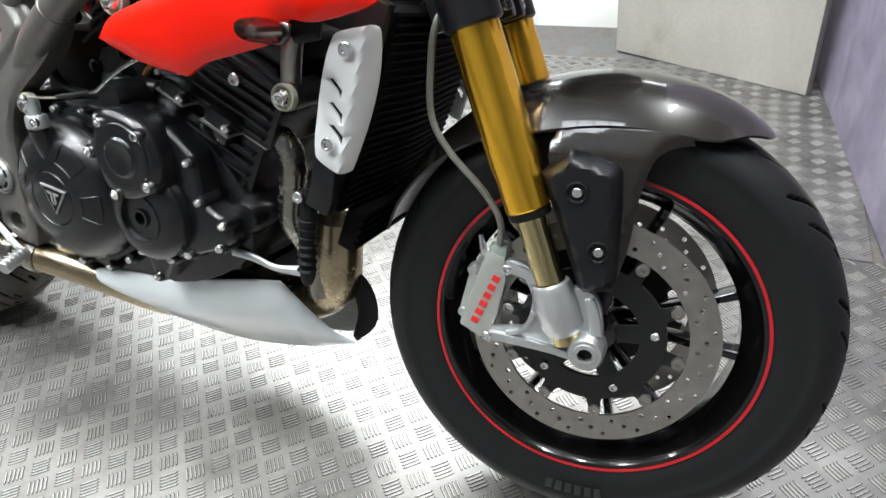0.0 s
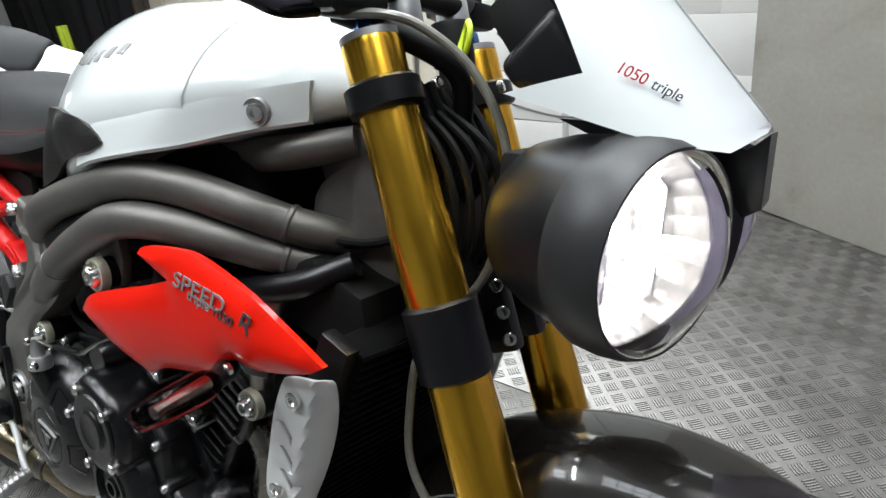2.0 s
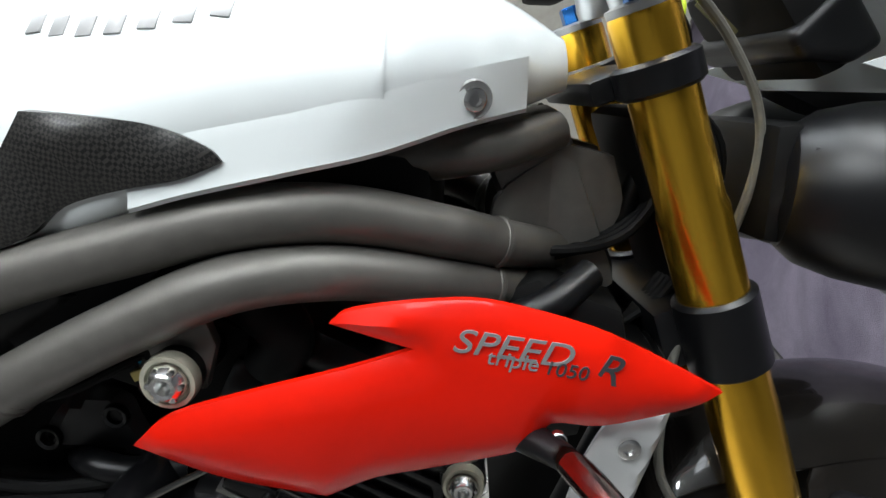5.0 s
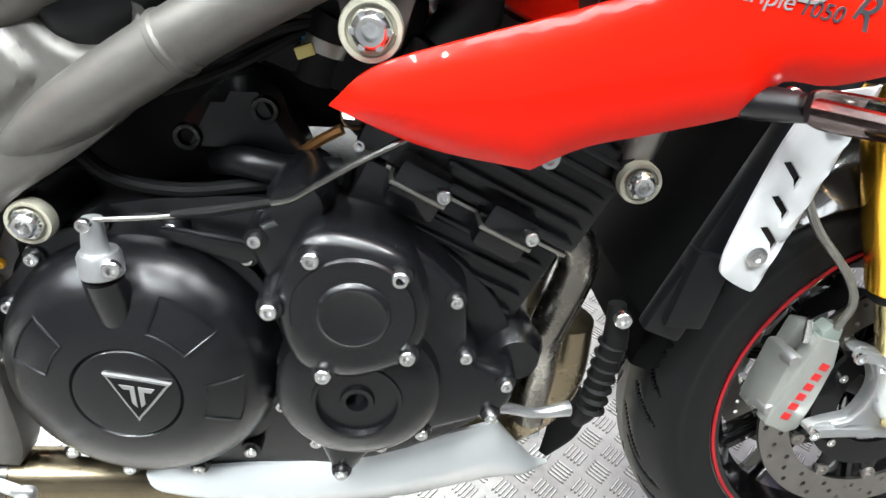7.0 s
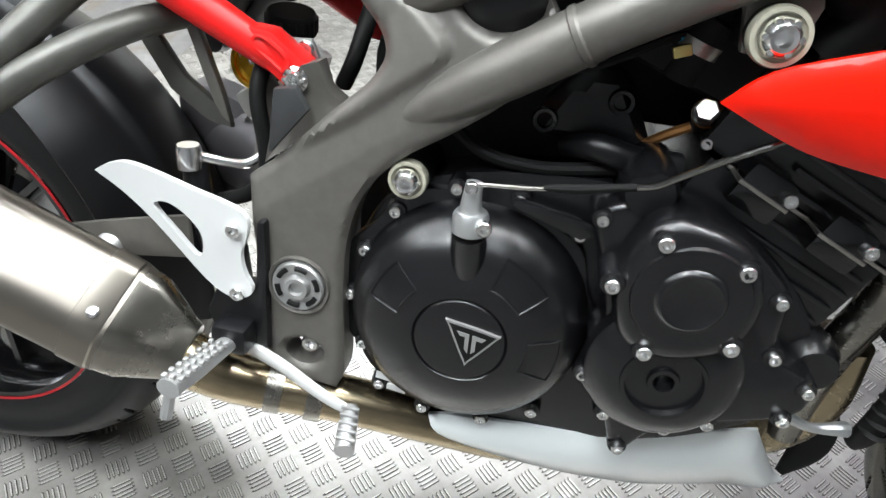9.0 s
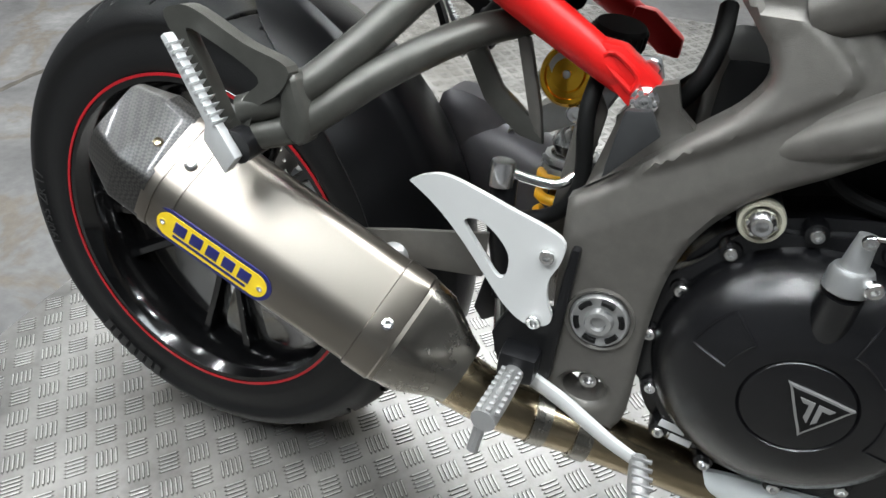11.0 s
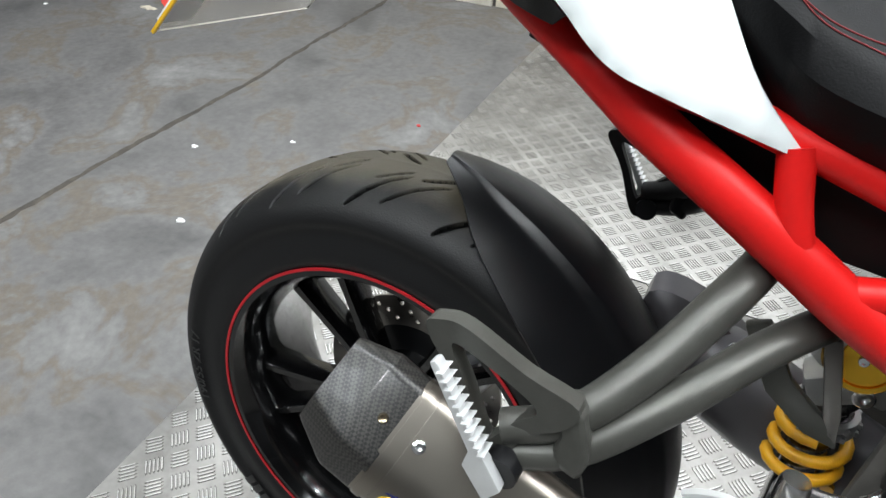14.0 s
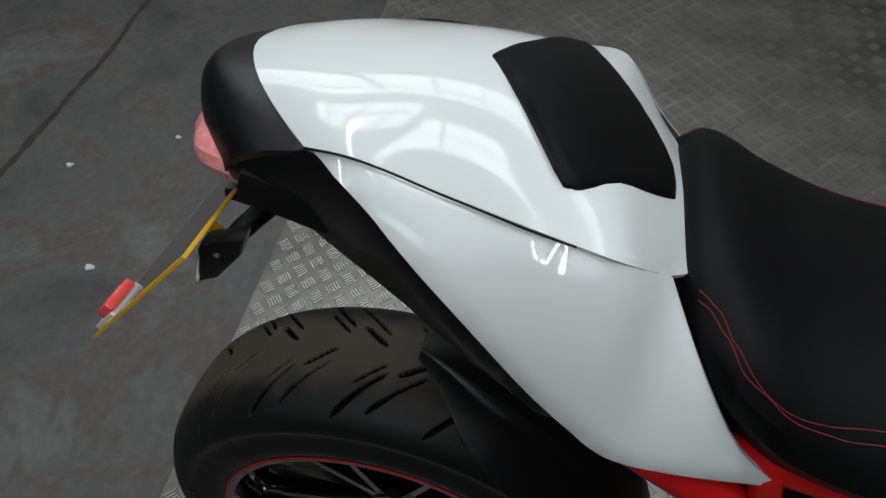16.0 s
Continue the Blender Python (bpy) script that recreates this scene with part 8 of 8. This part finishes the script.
def can_ring(t, grow=0.0, round_=0.016, shift=0.0, squeeze=1.0):
    """The silencer's rounded eight-sided section at a distance t along its axis."""
    c = A0 + ad * t + au * shift
    out, k = [], len(CAN)
    pts = [Vector((p[0] * squeeze * (1 + grow / 0.055), p[1] * squeeze * (1 + grow / 0.055))) for p in CAN]
    for i in range(k):
        p, a, b = pts[i], pts[i - 1], pts[(i + 1) % k]
        r = min(round_, (a - p).length * 0.45, (b - p).length * 0.45)
        p0, p1 = p + (a - p).normalized() * r, p + (b - p).normalized() * r
        for q in (0.0, 0.25, 0.5, 0.75, 1.0):
            w = p0 * (1 - q) ** 2 + p * 2 * q * (1 - q) + p1 * q * q
            out.append(c + aw * w.x + au * w.y)
    return out


LEN = (A1 - A0).length
def can_skin(rows, **kw):
    bm = rings_mesh([can_ring(*r) for r in rows], **kw)
    bmesh.ops.recalc_face_normals(bm, faces=bm.faces)
    return bm


can = part("silencer", can_skin([(0, 0.0), (LEN * 0.5, 0.0003), (LEN, 0.0)]), TITAN, bike, "brushed titanium silencer")
part("end_band", can_skin([(t, 0.0012) for t in (0.004, 0.012)]), TITAN, can, "polished band")
part("end_band", can_skin([(t, 0.0014) for t in (0.017, 0.034)]), TITAN, can)
part("end_band", can_skin([(LEN - 0.034, 0.0), (LEN - 0.033, 0.0016), (LEN - 0.006, 0.0016), (LEN - 0.004, 0.0)]), TITAN, can)
part("front_cone", can_skin([(LEN, -0.0005, 0.018), (LEN + 0.020, -0.003, 0.02), (LEN + 0.055, 0.0, 0.024, -0.004, 0.64), (LEN + 0.068, 0.0, 0.024, -0.006, 0.56)]), PIPE_GREY, can, "heat-dulled end cone")
tip = can_skin([(0.003, -0.0005, 0.006), (-0.030, -0.0005, 0.005, 0.002), (-0.034, -0.002, 0.005, 0.002), (-0.064, 0.0, 0.005, 0.006, 0.75), (-0.067, 0.0, 0.006, 0.006, 0.72), (-0.066, 0.0, 0.008, 0.006, 0.64), (-0.02, 0.0, 0.01, 0.006, 0.58)], cap=False)
part("carbon_tip", tip, CARBON, can, "carbon fibre end cap", angle=20)
part("outlet", can_skin([(-0.062, 0.0, 0.024, 0.007, 0.56), (0.01, 0.0, 0.024, 0.004, 0.54)]), MATT, can, "dark outlet")
# badge: navy border, yellow field, plain navy marks
bx0 = A0 + ad * 0.048
facing = Matrix((ad, au, aw)).transposed().to_4x4()


def badge_piece(w, h, z0, z1):
    bm = bmesh.new()
    ring = []
    for j in range(24):
        a = 2 * math.pi * j / 24
        sx = (w - h) / 2 * (1 if math.cos(a) > 0 else -1)
        ring.append((sx + h / 2 * math.cos(a), h / 2 * math.sin(a)))
    a_ = [bm.verts.new((p[0], p[1], z0)) for p in ring]
    b_ = [bm.verts.new((p[0], p[1], z1)) for p in ring]
    bm.faces.new(b_)
    for j in range(24):
        bm.faces.new((a_[j], a_[(j + 1) % 24], b_[(j + 1) % 24], b_[j]))
    return bm


bm_pose = Matrix.Translation(A0 + ad * 0.083 + aw * 0.0525 - au * 0.016) @ facing
badge = part("badge", badge_piece(0.128, 0.034, -0.004, 0.0006), BADGE_B, bike, "yellow oval badge with navy border", bm_pose)
part("badge_field", badge_piece(0.119, 0.0265, -0.003, 0.0012), BADGE_Y, badge)
for k in range(5):
    part("badge_mark", rbox((-0.035 + 0.0175 * k, 0.0025, 0.0014), (0.0125, 0.0125, 0.0008), 0.0003), BADGE_B, badge, "plain navy bar")
part("badge_mark", rbox((0, -0.0078, 0.0014), (0.080, 0.003, 0.0006), 0.0002), BADGE_B, badge, "thin navy bar")
for q in (-0.053, 0.053):
    bolt(badge, (q, 0, 0.001), (0, 0, 1), 0.0028, 0.0016)
an = (aw * 0.696 + au * 0.717).normalized()
for q in ((0.024, 0.027, 0.034), (LEN - 0.018, 0.038, 0.0235)):
    part("rivet", lathe([(0.0, 0.002), (0.003, 0.003), (0.0055, 0.002), (0.006, 0.0)], A0 + ad * q[0] + aw * q[1] + au * q[2] + an * 0.0018, an, 16), CHROME, can)
part("copper_rivet", lathe([(0.0, 0.001), (0.0035, 0.003), (0.005, 0.0)], A0 - ad * 0.012 + aw * 0.027 + au * 0.034, an, 14), PIPE, can, "copper rivet")
# silencer bracket
part("silencer_bracket", prism([(0.262, 0.452), (0.315, 0.466), (0.400, 0.486), (0.400, 0.440), (0.330, 0.430), (0.285, 0.425)], -0.166, -0.160, 0.002), FRAME, can, "grey hanger bracket")
part("hanger_cup", lathe([(0.0, 0.010), (0.008, 0.010), (0.0125, 0.006), (0.016, -0.006)], (0.311, -0.166, 0.437), (0, -1, 0), 28), SATIN_ALLOY, can, "tapered alloy washer")
bolt(can, (0.311, -0.176, 0.437), (0, -1, 0), 0.0065, 0.005)

# -- passenger footrest hanger --
PEG_ALLOY = mat("pale_cast_peg_alloy", (0.62, 0.63, 0.63), 0.4, metal=0.45, vary=0.06, scale=60, bump=0.08, bump_scale=900)
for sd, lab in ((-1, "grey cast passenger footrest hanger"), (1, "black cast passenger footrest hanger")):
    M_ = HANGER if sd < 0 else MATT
    f_ = (lambda b: b) if sd < 0 else mirror_y
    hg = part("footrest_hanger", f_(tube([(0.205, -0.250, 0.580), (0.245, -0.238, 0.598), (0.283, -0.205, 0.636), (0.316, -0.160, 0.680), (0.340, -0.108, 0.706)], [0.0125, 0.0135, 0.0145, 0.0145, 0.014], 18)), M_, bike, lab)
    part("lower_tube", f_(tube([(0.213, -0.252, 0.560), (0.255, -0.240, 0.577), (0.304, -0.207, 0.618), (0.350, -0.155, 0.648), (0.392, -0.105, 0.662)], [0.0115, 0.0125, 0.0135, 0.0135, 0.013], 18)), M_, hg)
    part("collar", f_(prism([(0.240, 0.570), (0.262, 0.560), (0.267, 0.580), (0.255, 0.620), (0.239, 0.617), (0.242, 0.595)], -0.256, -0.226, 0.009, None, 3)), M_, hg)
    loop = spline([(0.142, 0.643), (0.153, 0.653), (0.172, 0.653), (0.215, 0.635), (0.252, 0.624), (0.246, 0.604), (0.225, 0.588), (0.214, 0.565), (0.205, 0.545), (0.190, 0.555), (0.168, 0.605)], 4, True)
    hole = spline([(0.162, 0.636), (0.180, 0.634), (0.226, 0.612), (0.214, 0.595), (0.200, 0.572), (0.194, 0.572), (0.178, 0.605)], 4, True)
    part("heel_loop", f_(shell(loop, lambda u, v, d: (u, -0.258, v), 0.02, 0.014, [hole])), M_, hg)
    part("peg_pivot", f_(tube([(0.212, -0.270, 0.556), (0.214, -0.236, 0.560)], 0.014, 18, 1)), BLACK, hg)
    pg = part("passenger_peg", f_(prism([(0.157, 0.634), (0.161, 0.637), (0.164, 0.634), (0.200, 0.577), (0.206, 0.570), (0.219, 0.551), (0.208, 0.536), (0.189, 0.560), (0.192, 0.574)], -0.280, -0.270, 0.0015)), PEG_ALLOY, hg, "folded pale alloy passenger peg")
    for k in range(11):
        t = k / 10
        part("peg_tooth", f_(prism([(0.1630 + 0.036 * t, 0.6300 - 0.053 * t), (0.1690 + 0.036 * t, 0.6322 - 0.053 * t), (0.1650 + 0.036 * t, 0.6268 - 0.053 * t)], -0.283, -0.267, 0.0006)), PEG_ALLOY, hg)
part("web_bracket", prism([(0.335, 0.640), (0.352, 0.648), (0.380, 0.605), (0.420, 0.575), (0.425, 0.560), (0.40, 0.565), (0.365, 0.590)], -0.118, -0.108, 0.003), HANGER, bike, "grey web under the hanger tubes")
part("web_bar", prism([(0.385, 0.652), (0.398, 0.650), (0.418, 0.590), (0.424, 0.562), (0.412, 0.570)], -0.118, -0.108, 0.003), FRAME, bike)

# -- rider's footrest, heel guard and pedal --
heel_o = spline([(0.330, 0.530), (0.344, 0.538), (0.367, 0.541), (0.420, 0.526), (0.467, 0.511), (0.471, 0.490), (0.464, 0.470), (0.466, 0.450), (0.473, 0.434), (0.468, 0.424), (0.450, 0.421), (0.426, 0.437), (0.384, 0.485), (0.356, 0.512)], 4, True, {0})
heel_h = spline([(0.383, 0.504), (0.395, 0.509), (0.412, 0.500), (0.426, 0.483), (0.426, 0.463), (0.418, 0.461), (0.400, 0.482)], 4, True)
heel = part("heel_guard", shell(heel_o, lambda u, v, d: (u, -0.190 + 0.10 * max(0, 0.40 - u) * -0.3, v), 0.008, 0.006, [heel_h]), SHROUD, bike, "white alloy heel guard with cutout")
for q in ((0.459, 0.493), (0.459, 0.427)):
    bolt(heel, (q[0], -0.190, q[1]), (0, -1, 0), 0.0068, 0.006)
peg_b = part("footrest_bracket", prism([(0.420, 0.395), (0.435, 0.43), (0.472, 0.43), (0.476, 0.50), (0.484, 0.50), (0.482, 0.36), (0.455, 0.35), (0.430, 0.365)], -0.182, -0.160, 0.004), BLACK, bike, "black footrest bracket")
part("clevis", rbox((0.453, -0.192, 0.380), (0.036, 0.030, 0.030), 0.007), BLACK, peg_b)
peg = part("footpeg", tube([(0.453, -0.205, 0.378), (0.452, -0.255, 0.388), (0.451, -0.300, 0.398)], [0.009, 0.0105, 0.0105], 12, 4, True, None, 0.75), SATIN_ALLOY, peg_b, "serrated alloy footpeg")
for k in range(8):
    for j in (-1, 0, 1):
        t = k / 7
        part("peg_tooth", rbox((0.453 + 0.0075 * j, -0.222 - 0.072 * t, 0.3900 + 0.016 * t), (0.0042, 0.0050, 0.004), 0.0010), SATIN_ALLOY, peg)
part("feeler", tube([(0.449, -0.296, 0.388), (0.447, -0.302, 0.368)], 0.005, 8, 1), SATIN_ALLOY, peg)
ped = part("brake_pedal", tube([(0.462, -0.180, 0.358), (0.500, -0.188, 0.348), (0.545, -0.200, 0.333), (0.575, -0.205, 0.324)], [0.0095, 0.0095, 0.0085, 0.0075], 12, 5, True, None, 0.55), SHROUD, bike, "pale alloy brake pedal")
part("pedal_tip", tube([(0.576, -0.203, 0.326), (0.580, -0.228, 0.320), (0.584, -0.248, 0.315)], [0.0085, 0.0105, 0.0105], 12, 3, True, None, 0.9), SATIN_ALLOY, ped, "ridged alloy pedal tip")
for k in range(5):
    part("tip_ridge", rbox((0.580 + 0.0015 * k - 0.002, -0.212 - 0.008 * k, 0.334 - 0.002 * k), (0.018, 0.003, 0.004), 0.001), SATIN_ALLOY, ped)
ms = part("rear_master_cylinder", tube([(0.402, -0.148, 0.536), (0.404, -0.150, 0.50), (0.412, -0.152, 0.46), (0.418, -0.155, 0.42)], [0.012, 0.013, 0.011, 0.0085], 14), BLACK, bike, "black rear brake master cylinder")
part("banjo", lathe([(0.0, 0.014), (0.010, 0.014), (0.0115, 0.010), (0.0115, -0.008), (0.0, -0.008)], (0.401, -0.156, 0.539), (0, 0, 1), 14), CHROME, ms, "bright banjo bolt")
part("brake_pipe", tube([(0.408, -0.150, 0.541), (0.430, -0.142, 0.536), (0.448, -0.135, 0.535), (0.462, -0.125, 0.545)], 0.0045, 10), CHROME, ms, "bright brake pipe")
part("push_rod", tube([(0.418, -0.155, 0.425), (0.424, -0.158, 0.385), (0.428, -0.160, 0.360)], [0.006, 0.007, 0.006], 10, 1), CHROME, ms)
part("linkage", prism([(0.385, 0.40), (0.405, 0.41), (0.41, 0.36), (0.39, 0.345), (0.378, 0.36)], -0.10, -0.06, 0.004), BLACK, ms)

# bellows sensor lead ahead of the engine
bl = part("lambda_lead", tube([(1.075, -0.125, 0.475), (1.078, -0.13, 0.44), (1.072, -0.13, 0.40), (1.066, -0.125, 0.355), (1.060, -0.12, 0.335)], [0.008, 0.012, 0.0115, 0.0115, 0.008], 12), MATT, bike, "black ribbed sensor sleeve")
for k in range(7):
    part("bellow", lathe([(0.010, -0.003), (0.0142, 0.0), (0.010, 0.003)], (1.0765 - 0.0014 * k, -0.130, 0.435 - 0.0125 * k), (0.1, 0, 1), 16), MATT, bl)
part("sensor_bolt", bolt_mesh(0.008, 0.007), CHROME, bl, "", toward((1.075, -0.142, 0.470), (0, -1, 0)))
part("sensor_pipe", tube([(0.955, -0.145, 0.372), (0.985, -0.14, 0.366), (1.015, -0.13, 0.352), (1.050, -0.12, 0.350)], [0.0062, 0.0055, 0.005, 0.008], 10), ALLOY, bl, "bright coolant pipe")

# side stand on the far side
part("side_stand", tube([(0.56, 0.11, 0.30), (0.565, 0.24, 0.17), (0.57, 0.385, 0.094)], [0.013, 0.011, 0.010], 12, 1), MATT, bike, "black side stand")
